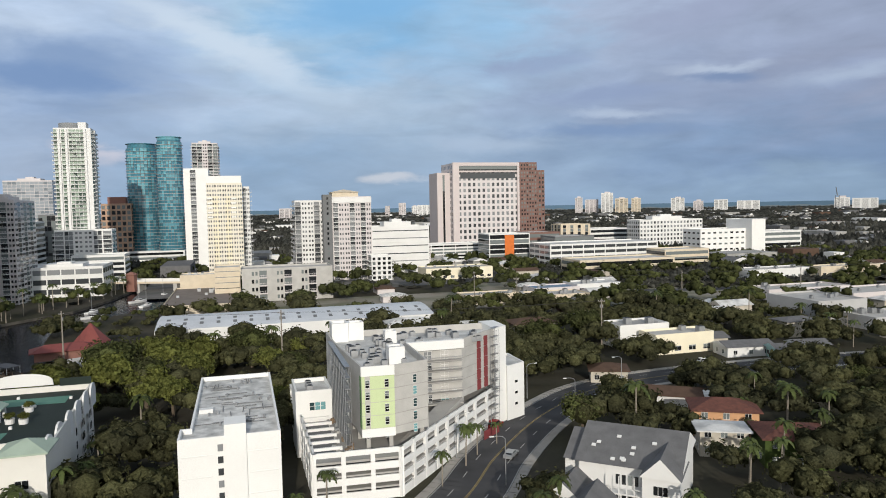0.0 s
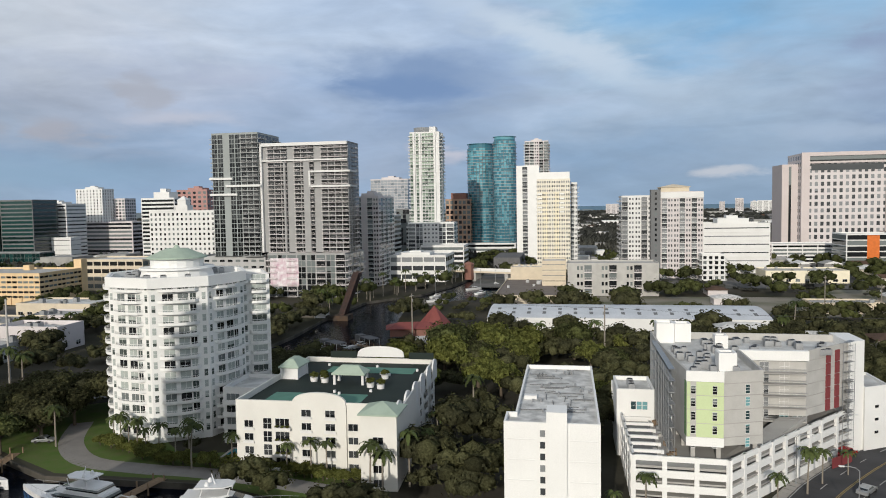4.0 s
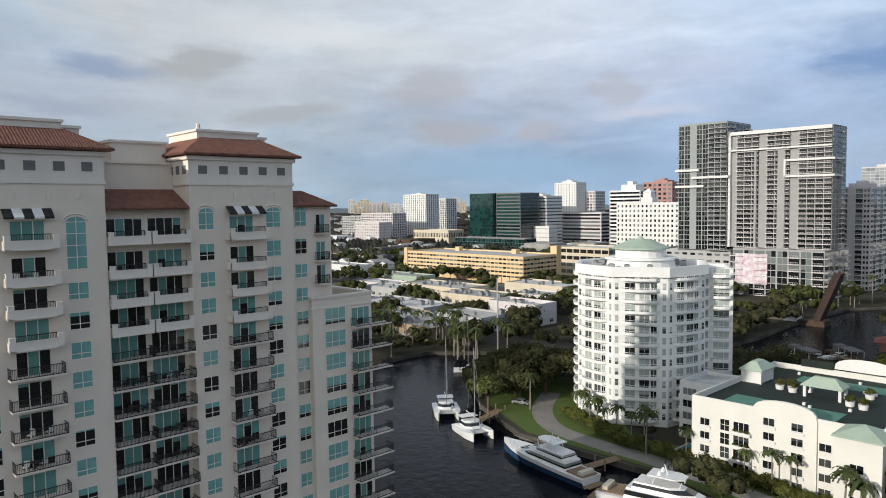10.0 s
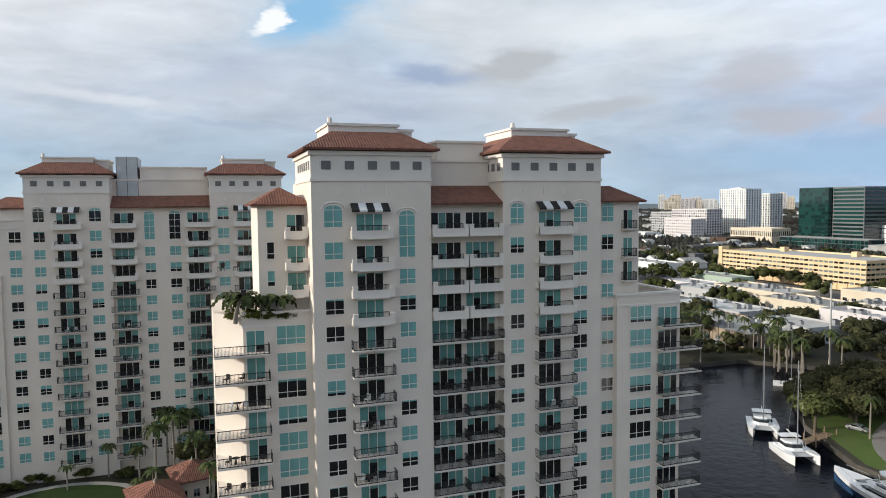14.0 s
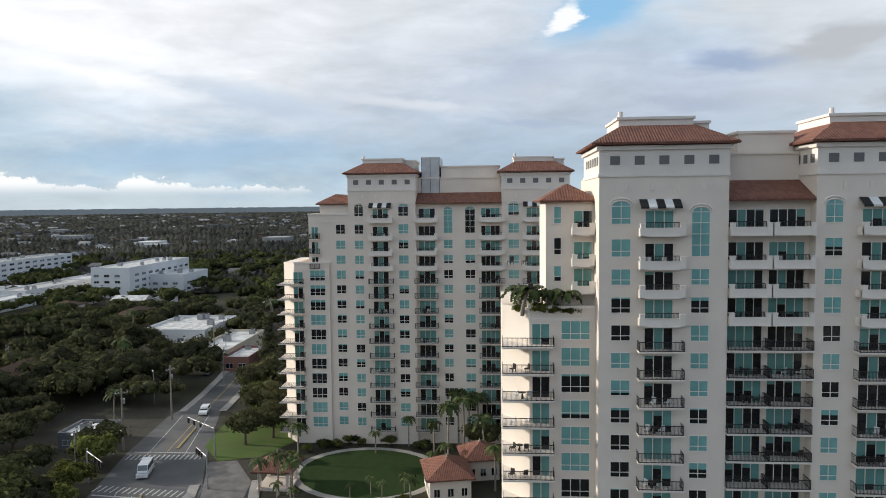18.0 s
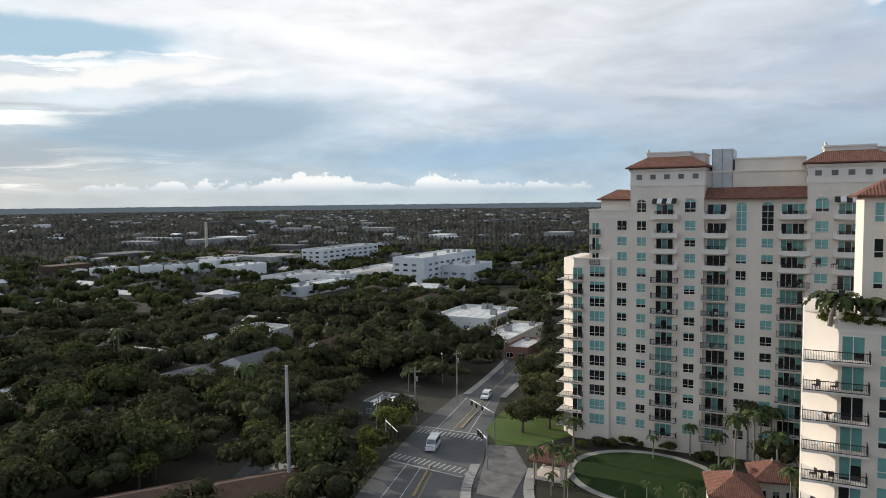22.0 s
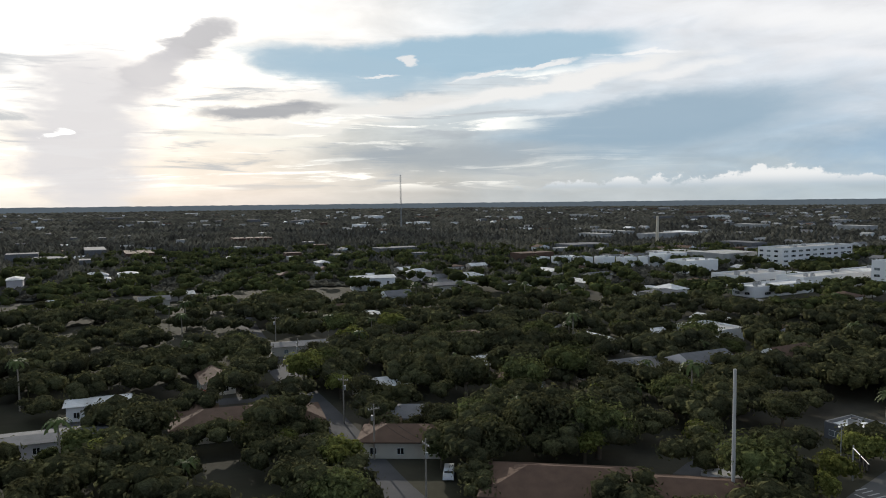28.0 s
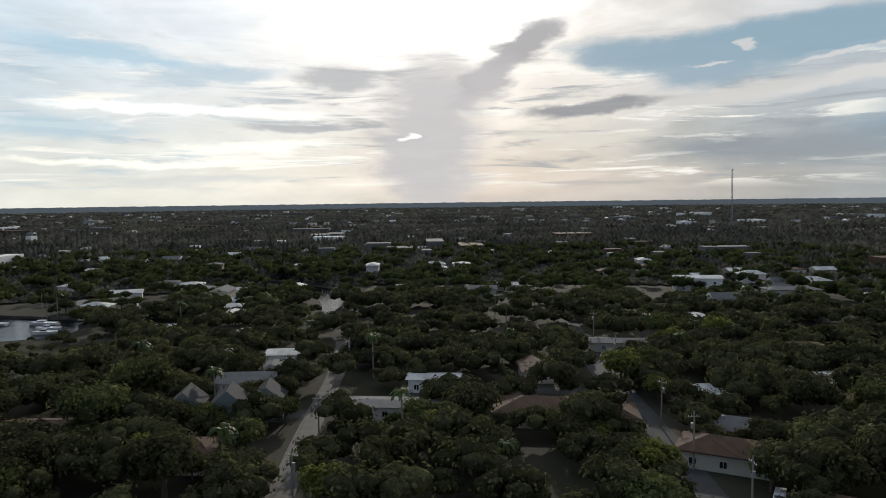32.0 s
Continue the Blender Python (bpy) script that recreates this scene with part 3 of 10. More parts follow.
class Mesh:
    """Collects boxes, prisms and sheets into one mesh."""

    def __init__(self):
        self.v, self.f, self.m = [], [], []

    def poly(self, pts, mi=0):
        n = len(self.v)
        self.v.extend([tuple(p) for p in pts])
        self.f.append(tuple(range(n, n + len(pts))))
        self.m.append(mi)
        return self

    def box(self, x0, x1, y0, y1, z0, z1, mi=0, top=None):
        n = len(self.v)
        self.v.extend([(x0, y0, z0), (x1, y0, z0), (x1, y1, z0), (x0, y1, z0), (x0, y0, z1), (x1, y0, z1), (x1, y1, z1), (x0, y1, z1)])
        for q in ((0, 3, 2, 1), (4, 5, 6, 7), (0, 1, 5, 4), (1, 2, 6, 5), (2, 3, 7, 6), (3, 0, 4, 7)):
            self.f.append(tuple(n + i for i in q))
            self.m.append(mi)
        if top is not None:
            self.m[-5] = top
        return self

    def prism(self, pts, z0, z1, mi=0, top=None):
        n, k = len(self.v), len(pts)
        self.v.extend([(p[0], p[1], z0) for p in pts] + [(p[0], p[1], z1) for p in pts])
        self.f.append(tuple(range(n + k - 1, n - 1, -1)))
        self.f.append(tuple(range(n + k, n + 2 * k)))
        self.m.extend([mi, mi if top is None else top])
        for i in range(k):
            j = (i + 1) % k
            self.f.append((n + i, n + j, n + k + j, n + k + i))
            self.m.append(mi)
        return self

    def frustum(self, x, y, z0, z1, r0, r1, sides=10, mi=0, turn=0.0):
        n = len(self.v)
        for r, z in ((r0, z0), (r1, z1)):
            for i in range(sides):
                a = 2 * math.pi * i / sides + turn
                self.v.append((x + r * math.cos(a), y + r * math.sin(a), z))
        for i in range(sides):
            j = (i + 1) % sides
            self.f.append((n + i, n + j, n + sides + j, n + sides + i))
            self.m.append(mi)
        self.f.append(tuple(range(n + sides, n + 2 * sides)))
        self.f.append(tuple(range(n + sides - 1, n - 1, -1)))
        self.m.extend([mi, mi])
        return self

    def tube(self, a, b, r0, r1, sides=5, mi=0):
        a, b = Vector(a), Vector(b)
        q = (b - a).to_track_quat("Z", "Y")
        n = len(self.v)
        for c, r in ((a, r0), (b, r1)):
            for i in range(sides):
                t = 2 * math.pi * i / sides
                self.v.append(tuple(c + q @ Vector((r * math.cos(t), r * math.sin(t), 0))))
        for i in range(sides):
            j = (i + 1) % sides
            self.f.append((n + i, n + j, n + sides + j, n + sides + i))
            self.m.append(mi)
        self.f.append(tuple(range(n + sides, n + 2 * sides)))
        self.m.append(mi)
        return self

    def hip(self, x0, x1, y0, y1, z0, z1, mi=0, inset=None, thick=0.25, flat=0.0):
        """A hipped roof with eaves; flat: share of the run left open as a flat top."""
        w, d = x1 - x0, y1 - y0
        k = (min(w, d) / 2 if inset is None else inset)
        self.box(x0, x1, y0, y1, z0 - thick, z0, mi)
        n = len(self.v)
        xa, xb, ya, yb = x0 + k, x1 - k, y0 + k, y1 - k
        if xa > xb:
            xa = xb = (x0 + x1) / 2
        if ya > yb:
            ya = yb = (y0 + y1) / 2
        self.v.extend([(x0, y0, z0), (x1, y0, z0), (x1, y1, z0), (x0, y1, z0), (xa, ya, z1), (xb, ya, z1), (xb, yb, z1), (xa, yb, z1)])
        for q in ((0, 1, 5, 4), (1, 2, 6, 5), (2, 3, 7, 6), (3, 0, 4, 7), (4, 5, 6, 7)):
            self.f.append(tuple(n + i for i in q))
            self.m.append(mi)
        return self

    def gable(self, x0, x1, y0, y1, z0, z1, mi=0, wall=1, along="x"):
        n = len(self.v)
        if along == "x":
            ym = (y0 + y1) / 2
            self.v.extend([(x0, y0, z0), (x1, y0, z0), (x1, y1, z0), (x0, y1, z0), (x0, ym, z1), (x1, ym, z1)])
            fs = (((0, 1, 5, 4), mi), ((2, 3, 4, 5), mi), ((1, 2, 5), wall), ((3, 0, 4), wall))
        else:
            xm = (x0 + x1) / 2
            self.v.extend([(x0, y0, z0), (x1, y0, z0), (x1, y1, z0), (x0, y1, z0), (xm, y0, z1), (xm, y1, z1)])
            fs = (((1, 2, 5, 4), mi), ((3, 0, 4, 5), mi), ((0, 1, 4), wall), ((2, 3, 5), wall))
        for q, mm in fs:
            self.f.append(tuple(n + i for i in q))
            self.m.append(mm)
        return self

    def data(self, name, mats):
        me = bpy.data.meshes.new(name)
        me.from_pydata(self.v, [], self.f)
        for mt in (mats if isinstance(mats, (list, tuple)) else [mats]):
            me.materials.append(mt)
        me.polygons.foreach_set("material_index", self.m)
        me.update()
        return me


def part(name, mesh, mats, parent, label="", at=None, kind=""):
    """One mesh under a thing or under a part; mesh: a Mesh or mesh data that is shared."""
    ob = new(name, mesh.data(name, mats) if isinstance(mesh, Mesh) else mesh)
    ob.parent = parent
    if at is not None:
        ob.matrix_basis = at if isinstance(at, Matrix) else Matrix.Translation(at)
    return tagged(ob, label, kind=kind)


def thing(name, place, turn_z, label, category, group="", kind=""):
    ob = new(name)
    ob.matrix_basis = pose(place[0], place[1], place[2], 0, 0, turn_z)
    return tagged(ob, label, category, group, kind)


def single(name, mesh, mats, label, category="", group="", kind="", at=None):
    ob = new(name, mesh.data(name, mats))
    if at is not None:
        ob.matrix_basis = at
    return tagged(ob, label, category, group, kind)


KEEP_OUT = []      # (u0, u1, v0, v1) on the street grid where nothing is planted


def clear_uv(u0, u1, v0, v1, edge=2.5):
    KEEP_OUT.append((min(u0, u1) - edge, max(u0, u1) + edge, min(v0, v1) - edge, max(v0, v1) + edge))


def tub(x0, x1, y0, y1, z0, z1, lip=0.9, t=0.4):
    """A block with a flat roof inside a parapet, as one closed skin; material 1 lies on the roof."""
    m = Mesh()
    o = [(x0, y0), (x1, y0), (x1, y1), (x0, y1)]
    i = [(x0 + t, y0 + t), (x1 - t, y0 + t), (x1 - t, y1 - t), (x0 + t, y1 - t)]
    for ring, z in ((o, z0), (o, z1 + lip), (i, z1 + lip), (i, z1)):
        m.v.extend([(p[0], p[1], z) for p in ring])
    for lay in range(3):
        for k in range(4):
            j = (k + 1) % 4
            m.f.append((lay * 4 + k, lay * 4 + j, lay * 4 + 4 + j, lay * 4 + 4 + k))
            m.m.append(0)
    m.f.append((12, 13, 14, 15))
    m.m.append(1)
    m.f.append((3, 2, 1, 0))
    m.m.append(0)
    return m


def tub_poly(pts, z0, z1, lip=0.9, t=0.4):
    """The same over any outline (given anticlockwise)."""
    m = Mesh()
    k = len(pts)
    inner = []
    for i in range(k):
        a, b, c = Vector(pts[i - 1]), Vector(pts[i]), Vector(pts[(i + 1) % k])
        n1 = Vector((-(b - a).y, (b - a).x)).normalized()
        n2 = Vector((-(c - b).y, (c - b).x)).normalized()
        nn = (n1 + n2)
        nn = nn / max(0.3, nn.length_squared) * 2
        inner.append((b.x + nn.x * t, b.y + nn.y * t))
    for ring, z in ((pts, z0), (pts, z1 + lip), (inner, z1 + lip), (inner, z1)):
        m.v.extend([(p[0], p[1], z) for p in ring])
    for lay in range(3):
        for q in range(k):
            j = (q + 1) % k
            m.f.append((lay * k + q, lay * k + j, (lay + 1) * k + j, (lay + 1) * k + q))
            m.m.append(0)
    m.f.append(tuple(range(3 * k, 4 * k)))
    m.m.append(1)
    return m


def ring_band(x0, x1, y0, y1, z0, z1, t):
    """A closed rectangular band, t wide."""
    m = Mesh()
    o = [(x0, y0), (x1, y0), (x1, y1), (x0, y1)]
    i = [(x0 + t, y0 + t), (x1 - t, y0 + t), (x1 - t, y1 - t), (x0 + t, y1 - t)]
    for ring, z in ((o, z0), (o, z1), (i, z1), (i, z0)):
        m.v.extend([(p[0], p[1], z) for p in ring])
    for lay in range(4):
        for k in range(4):
            j = (k + 1) % 4
            n = (lay + 1) % 4
            m.f.append((lay * 4 + k, lay * 4 + j, n * 4 + j, n * 4 + k))
            m.m.append(0)
    return m
# ---- ground, river, roads ----
def banks(*pts):
    return [Vector((x, y, 0)) for x, y in pts]


RIVER = banks((-60, 62), (-70, 92), (-96, 93), (-126, 84), (-150, 88), (-172, 97), (-179, 104), (-168, 124), (-150, 140), (-140, 170), (-134, 208),
              (-127, 232), (-151, 262), (-164, 292), (-157, 333), (-146, 352), (-150, 420), (-152, 470), (-198, 468), (-188, 400), (-186, 351), (-199, 314),
              (-186, 257), (-174, 222), (-167, 192), (-180, 168), (-191, 146), (-202, 125), (-214, 104), (-209, 86), (-230, 58), (-330, 22),
              (-330, -20), (-170, 14), (-118, 40), (-95, 52))
CANAL = banks((232, -200), (205, -224), (222, -262), (300, -262), (420, -330), (430, -300), (330, -240), (300, -200))
LAGOON = banks((122, -280), (131, -296), (141, -318), (152, -338), (170, -362), (190, -380), (240, -400), (236, -428), (190, -404), (168, -389), (148, -364), (130, -320))
FAR_R = 4950.0


def inside(poly, x, y):
    hit, j = False, len(poly) - 1
    for i in range(len(poly)):
        a, b = poly[i], poly[j]
        if (a.y > y) != (b.y > y) and x < (b.x - a.x) * (y - a.y) / (b.y - a.y) + a.x:
            hit = not hit
        j = i
    return hit


bm = bmesh.new()
for ring in ([Vector((FAR_R * math.cos(2 * math.pi * i / 96), FAR_R * math.sin(2 * math.pi * i / 96), 0)) for i in range(96)], RIVER, CANAL, LAGOON):
    vs = [bm.verts.new(p) for p in ring]
    for i in range(len(vs)):
        bm.edges.new((vs[i], vs[(i + 1) % len(vs)]))
bmesh.ops.triangle_fill(bm, edges=bm.edges[:], use_beauty=True)
for f in bm.faces:
    if f.normal.z < 0:
        f.normal_flip()
me = bpy.data.meshes.new("ground")
bm.to_mesh(me)
bm.free()
me.materials.append(SOIL)
ground = tagged(new("ground", me), "flat city ground of dry grass, soil and paving", kind="structure")

SEAWALL = material("stained_seawall", (0.055, 0.052, 0.045), 0.95, alt=(0.11, 0.10, 0.085), scale=0.15, fine=3, amount=0.6, bump=0.3, spec=0.1)
for nm, poly, lab in (("river", RIVER, "dark rippled river water"), ("canal", CANAL, "dark canal water with a silvery sheen"), ("lagoon", LAGOON, "bright reflecting canal water")):
    w = Mesh()
    w.poly([(p.x, p.y, -1.1) for p in poly])
    single(nm, w, WATER, lab, "water", kind="structure")
    wall = Mesh()
    k = len(poly)
    for i in range(k):
        a, b = poly[i], poly[(i + 1) % k]
        d = (b - a).normalized()
        n = Vector((-d.y, d.x, 0)) * 0.35
        wall.poly([a + Vector((0, 0, -2)), b + Vector((0, 0, -2)), b + Vector((0, 0, 0.12)), a + Vector((0, 0, 0.12))])
        wall.poly([a - n + Vector((0, 0, -2)), a - n + Vector((0, 0, 0.12)), b - n + Vector((0, 0, 0.12)), b - n + Vector((0, 0, -2))])
        wall.poly([a + Vector((0, 0, 0.12)), b + Vector((0, 0, 0.12)), b - n + Vector((0, 0, 0.12)), a - n + Vector((0, 0, 0.12))])
    single(nm + "_seawall", wall, SEAWALL, "low weed-stained dark seawall along the " + nm, "seawall", kind="structure")

ROADS = []


def smooth(pts, steps=6):
    out = []
    for i in range(len(pts) - 1):
        p0, p1, p2, p3 = (Vector(pts[max(0, min(len(pts) - 1, i + k))]) for k in (-1, 0, 1, 2))
        for s in range(steps):
            t = s / steps
            out.append(0.5 * ((2 * p1) + (p2 - p0) * t + (2 * p0 - 5 * p1 + 4 * p2 - p3) * t * t + (3 * p1 - p0 - 3 * p2 + p3) * t ** 3))
    out.append(Vector(pts[-1]))
    return out


def ribbon(mesh, line, off, width, z, mi=0, dash=None):
    """A strip along a line; dash: (drawn, gap) in metres."""
    run = 0.0
    for a, b in zip(line[:-1], line[1:]):
        d = b - a
        ln = d.length
        if ln < 1e-6:
            continue
        n = Vector((-d.y, d.x)) / ln
        if dash is None or (run % (dash[0] + dash[1])) < dash[0]:
            e = d / ln * 0.02
            mesh.poly([(a.x + n.x * (off - width / 2) - e.x, a.y + n.y * (off - width / 2) - e.y, z), (b.x + n.x * (off - width / 2), b.y + n.y * (off - width / 2), z),
                       (b.x + n.x * (off + width / 2), b.y + n.y * (off + width / 2), z), (a.x + n.x * (off + width / 2) - e.x, a.y + n.y * (off + width / 2) - e.y, z)], mi)
        run += ln


def road(name, pts, width, label, walks=True, lanes=(), centre=None, z=0.02, mat=None):
    line = smooth([Vector(p) for p in pts], 10)
    ROADS.append((line, width / 2 + (2.6 if walks else 1.0)))
    rd = Mesh()
    ribbon(rd, line, 0, width, z)
    ob = single(name, rd, mat or ASPHALT, label, "road", kind="structure")
    if walks:
        for sgn in (-1, 1):
            kb = Mesh()
            for a, b in zip(line[:-1], line[1:]):
                d = (b - a)
                if d.length < 1e-6:
                    continue
                d.normalize()
                n = Vector((-d.y, d.x)) * sgn
                i0, i1, o0, o1 = a + n * width / 2, b + n * width / 2, a + n * (width / 2 + 1.8), b + n * (width / 2 + 1.8)
                kb.poly([(i0.x, i0.y, 0.15), (i1.x, i1.y, 0.15), (o1.x, o1.y, 0.15), (o0.x, o0.y, 0.15)])
                kb.poly([(i0.x, i0.y, 0.0), (i1.x, i1.y, 0.0), (i1.x, i1.y, 0.15), (i0.x, i0.y, 0.15)])
                kb.poly([(o0.x, o0.y, 0.0), (o1.x, o1.y, 0.0), (o1.x, o1.y, 0.15), (o0.x, o0.y, 0.15)])
            single("pavement", kb, PAVE, "pale concrete pavement with a raised kerb beside the road", "pavement", kind="structure")
    if lanes or centre is not None:
        mk = Mesh()
        fine = smooth([Vector(p) for p in pts], 40)
        for off, dash in lanes:
            ribbon(mk, fine, off, 0.16, z + 0.006, 0, dash)
        if centre is not None:
            for o in (-0.14, 0.14):
                ribbon(mk, fine, centre + o, 0.12, z + 0.006, 1)
        part("lane_marking", mk, [PAINT, YELLOW], ob, "worn white and yellow road paint")
    return ob


road("avenue", [(-24, 60), (-10, 90), (3, 117), (9.5, 136), (18.5, 156), (27, 170), (37, 183), (52, 194), (78, 204), (120, 215), (180, 225)], 12.5,
     "curving grey asphalt avenue with worn lane paint", lanes=((-6.0, None), (6.0, None), (3.2, (3, 6)), (-3.2, (3, 6))), centre=0)
WORN = material("worn_asphalt", (0.145, 0.142, 0.14), 0.95, alt=(0.09, 0.09, 0.09), scale=0.1, fine=5, amount=0.5, bump=0.25, spec=0.1)
road("boulevard", [(-138, -113.5), (-152, -119), (-168, -126), (-178, -130.5), (-200, -138), (-300, -166), (-420, -196), (-600, -245)], 8.0,
     "two-lane asphalt boulevard leading away from the crossing", centre=0, z=0.016, mat=WORN)
cross = Mesh()
left_edge = [(-50, -76), (-90, -99), (-110, -109.4), (-132, -118.6), (-147, -121.5)]
right_edge = [(-50, -50), (-89, -77), (-98.3, -81.7), (-113.3, -92.5), (-128, -102.1), (-139, -109), (-149, -114)]
cross.poly([(x, y, 0.02) for x, y in left_edge + right_edge[::-1]])
crossing = single("crossing", cross, WORN, "wide worn asphalt crossing with several lanes", "road", kind="structure")
marks = Mesh()
for a, b, wd, col in (((-93, -92), (-62, -74), 0.16, 0), ((-94, -96), (-60, -77), 0.16, 0), ((-110, -104.5), (-134, -116), 0.16, 0), ((-112, -97), (-136, -110), 0.16, 0), ((-92, -88.4), (-62, -69.5), 0.16, 1), ((-110, -100.6), (-137, -112.6), 0.16, 1), ((-110.4, -108), (-114.4, -94.2), 0.4, 0), ((-91, -99), (-94, -82.6), 0.4, 0)):
    a, b = Vector(a), Vector(b)
    ribbon(marks, [a, b], 0, wd, 0.027, col)
part("lane_marking", marks, [PAINT, YELLOW], crossing, "worn white and yellow road paint")
ROADS.append(([Vector((-50, -63)).lerp(Vector((-148, -118)), k / 20) for k in range(41 // 2)], 11.5))
road("cross_street", [(-84, -66), (-94, -74.5), (-103, -80)], 9.0, "grey side street through the crossing", z=0.016)
road("street", [(-24, -90), (-15.5, -118), (-9, -150), (-5, -168), (6, -216), (18, -280), (30, -360)], 7.5, "narrow asphalt street under overhead cables", walks=False)
road("lane", [(48, -80), (55.5, -106), (65, -137), (82, -197), (96, -235)], 5.0, "pale worn lane between trees", walks=False,
     mat=material("pale_asphalt", (0.15, 0.14, 0.13), 0.95, scale=0.3, amount=0.4))
road("side_street", [(84, -142), (72, -152), (57, -164), (50, -172), (40, -178), (25, -182), (9, -184), (-2, -186)], 6.0, "short asphalt side street between houses", walks=False, z=0.012)
road("rail_road", [(-116, 233), (-71, 247), (-57, 254), (-10, 330), (67, 385), (165, 396), (257, 410), (420, 430)], 11.0, "wide grey road past the warehouse", walks=False, z=0.014)
road("riverside_drive", [(-150, 110), (-139, 99), (-126, 93), (-112, 94.5), (-97, 98), (-70, 100), (-40, 96)], 5.0, "grey drive along the moored yachts", walks=False,
     mat=material("drive_paving", (0.24, 0.225, 0.21), 0.95, scale=0.3, amount=0.3))

single("river_lawn", Mesh().poly([(-176, 103, 0.006), (-150, 90, 0.006), (-126, 86, 0.006), (-97, 94.5, 0.006), (-71, 93.5, 0.006), (-66, 104, 0.006), (-95, 112, 0.006), (-112, 104, 0.006), (-140, 118, 0.006), (-160, 125, 0.006)]), GRASS, "mown green lawn between the quay and the white tower", "lawn", kind="structure")
YARD = material("sandy_yard", (0.26, 0.24, 0.205), 0.95, alt=(0.11, 0.12, 0.07), scale=0.05, fine=0.8, amount=0.5, bump=0.2, spec=0.08)
CITYPAVE = material("city_paving", (0.17, 0.165, 0.16), 0.95, alt=(0.09, 0.09, 0.085), scale=0.06, fine=1.2, amount=0.5, bump=0.1, spec=0.08)
for nm, lab, mt, u0, u1, v0, v1 in (("rail_yard", "pale sandy rail yard and verges", YARD, 321, 343, -130, 5), ("rail_yard", "pale sandy yard past the warehouse", YARD, 343, 386, -130, 0), ("yard", "dry grassy lots with pale sand", YARD, 300, 420, -290, -132),
                                    ("paving", "grey paved downtown streets and lots", CITYPAVE, 425, 700, -330, 60), ("paving", "grey paved downtown streets by the river", CITYPAVE, 440, 800, 145, 600), ("paving", "paved riverside parking lots", CITYPAVE, 168, 330, 262, 420)):
    q = [uv(u0, v0), uv(u0, v1), uv(u1, v1), uv(u1, v0)]
    single(nm, Mesh().poly([(p.x, p.y, 0.008) for p in q][::-1]), mt, lab, "paving", kind="structure")
# ---- the two stepped condominium towers ----
LEVELS = [46.6, 43.0, 39.9, 36.8] + [33.7 - 3.08 * k for k in range(11)]
_cache = {}


def window_mesh(w, h, cols, rows, arch=False):
    """Frame and panes of a window in the plane x = 0, facing +x, its lower left corner at the origin (y to the right of the wall's run)."""
    key = (round(w, 2), round(h, 2), cols, rows, arch)
    if key not in _cache:
        fr, pn = Mesh(), Mesh()
        t = 0.07
        top = h
        fr.box(-0.02, 0.06, 0, w, -0.10, 0.0)           # sill
        fr.box(-0.02, 0.04, 0, t, 0, top).box(-0.02, 0.04, w - t, w, 0, top).box(-0.02, 0.04, t, w - t, top - t, top)
        for i in range(1, cols):
            y = w * i / cols
            fr.box(-0.02, 0.04, y - t / 2, y + t / 2, 0, top - t)
        for i in range(1, rows):
            z = top * (0.3 if rows == 2 else i / rows)
            fr.box(-0.02, 0.035, t, w - t, z - t / 2, z + t / 2)
        pn.poly([(0.0, t, 0.01), (0.0, w - t, 0.01), (0.0, w - t, top - 0.02), (0.0, t, top - 0.02)])
        if arch:
            pts, n = [], 8
            for i in range(n + 1):
                a = math.pi * i / n
                pts.append((w / 2 - w / 2 * math.cos(a), top + 0.55 * math.sin(a)))
            pn.poly([(0.0, p[0], p[1]) for p in pts])
            for (ya, za), (yb, zb) in zip(pts[:-1], pts[1:]):
                fr.tube((0.02, ya, za), (0.02, yb, zb), 0.10, 0.10, 4)
                fr.tube((0.03, w / 2 + (ya - w / 2) * 1.18, top + (za - top) * 1.3 + 0.1), (0.03, w / 2 + (yb - w / 2) * 1.18, top + (zb - top) * 1.3 + 0.1), 0.11, 0.11, 4)
            fr.box(-0.02, 0.035, w / 2 - t / 2, w / 2 + t / 2, top, top + 0.55)
        _cache[key] = (fr.data("window", TRIM), pn.data("pane", PANE))
    return _cache[key]


def add_window(parent, x, y, z, w, h, cols=2, rows=2, arch=False, turn_z=0.0):
    fr, pn = window_mesh(w, h, cols, rows, arch)
    m = pose(x, y, z, 0, 0, turn_z)
    wi = part("window", fr, None, parent, at=m)
    part("pane", pn, None, wi)


def door_mesh(w, h):
    key = ("door", round(w, 2), round(h, 2))
    if key not in _cache:
        fr, pn = Mesh(), Mesh()
        n = max(2, round(w / 1.0))
        for i in range(n + 1):
            y = w * i / n
            fr.box(-0.02, 0.05, max(0, y - 0.04), min(w, y + 0.04), 0, h)
        fr.box(-0.02, 0.05, 0, w, h - 0.08, h)
        for i in range(n):
            pn.poly([(0.0, w * i / n + 0.04, 0), (0.0, w * (i + 1) / n - 0.04, 0), (0.0, w * (i + 1) / n - 0.04, h - 0.08), (0.0, w * i / n + 0.04, h - 0.08)])
        _cache[key] = (fr.data("sliding_door", TRIM), pn.data("pane", PANE_DOOR))
    return _cache[key]


def add_door(parent, x, y, z, w, h=2.45, turn_z=0.0):
    fr, pn = door_mesh(w, h)
    d = part("sliding_door", fr, None, parent, at=pose(x, y, z, 0, 0, turn_z))
    part("pane", pn, None, d)


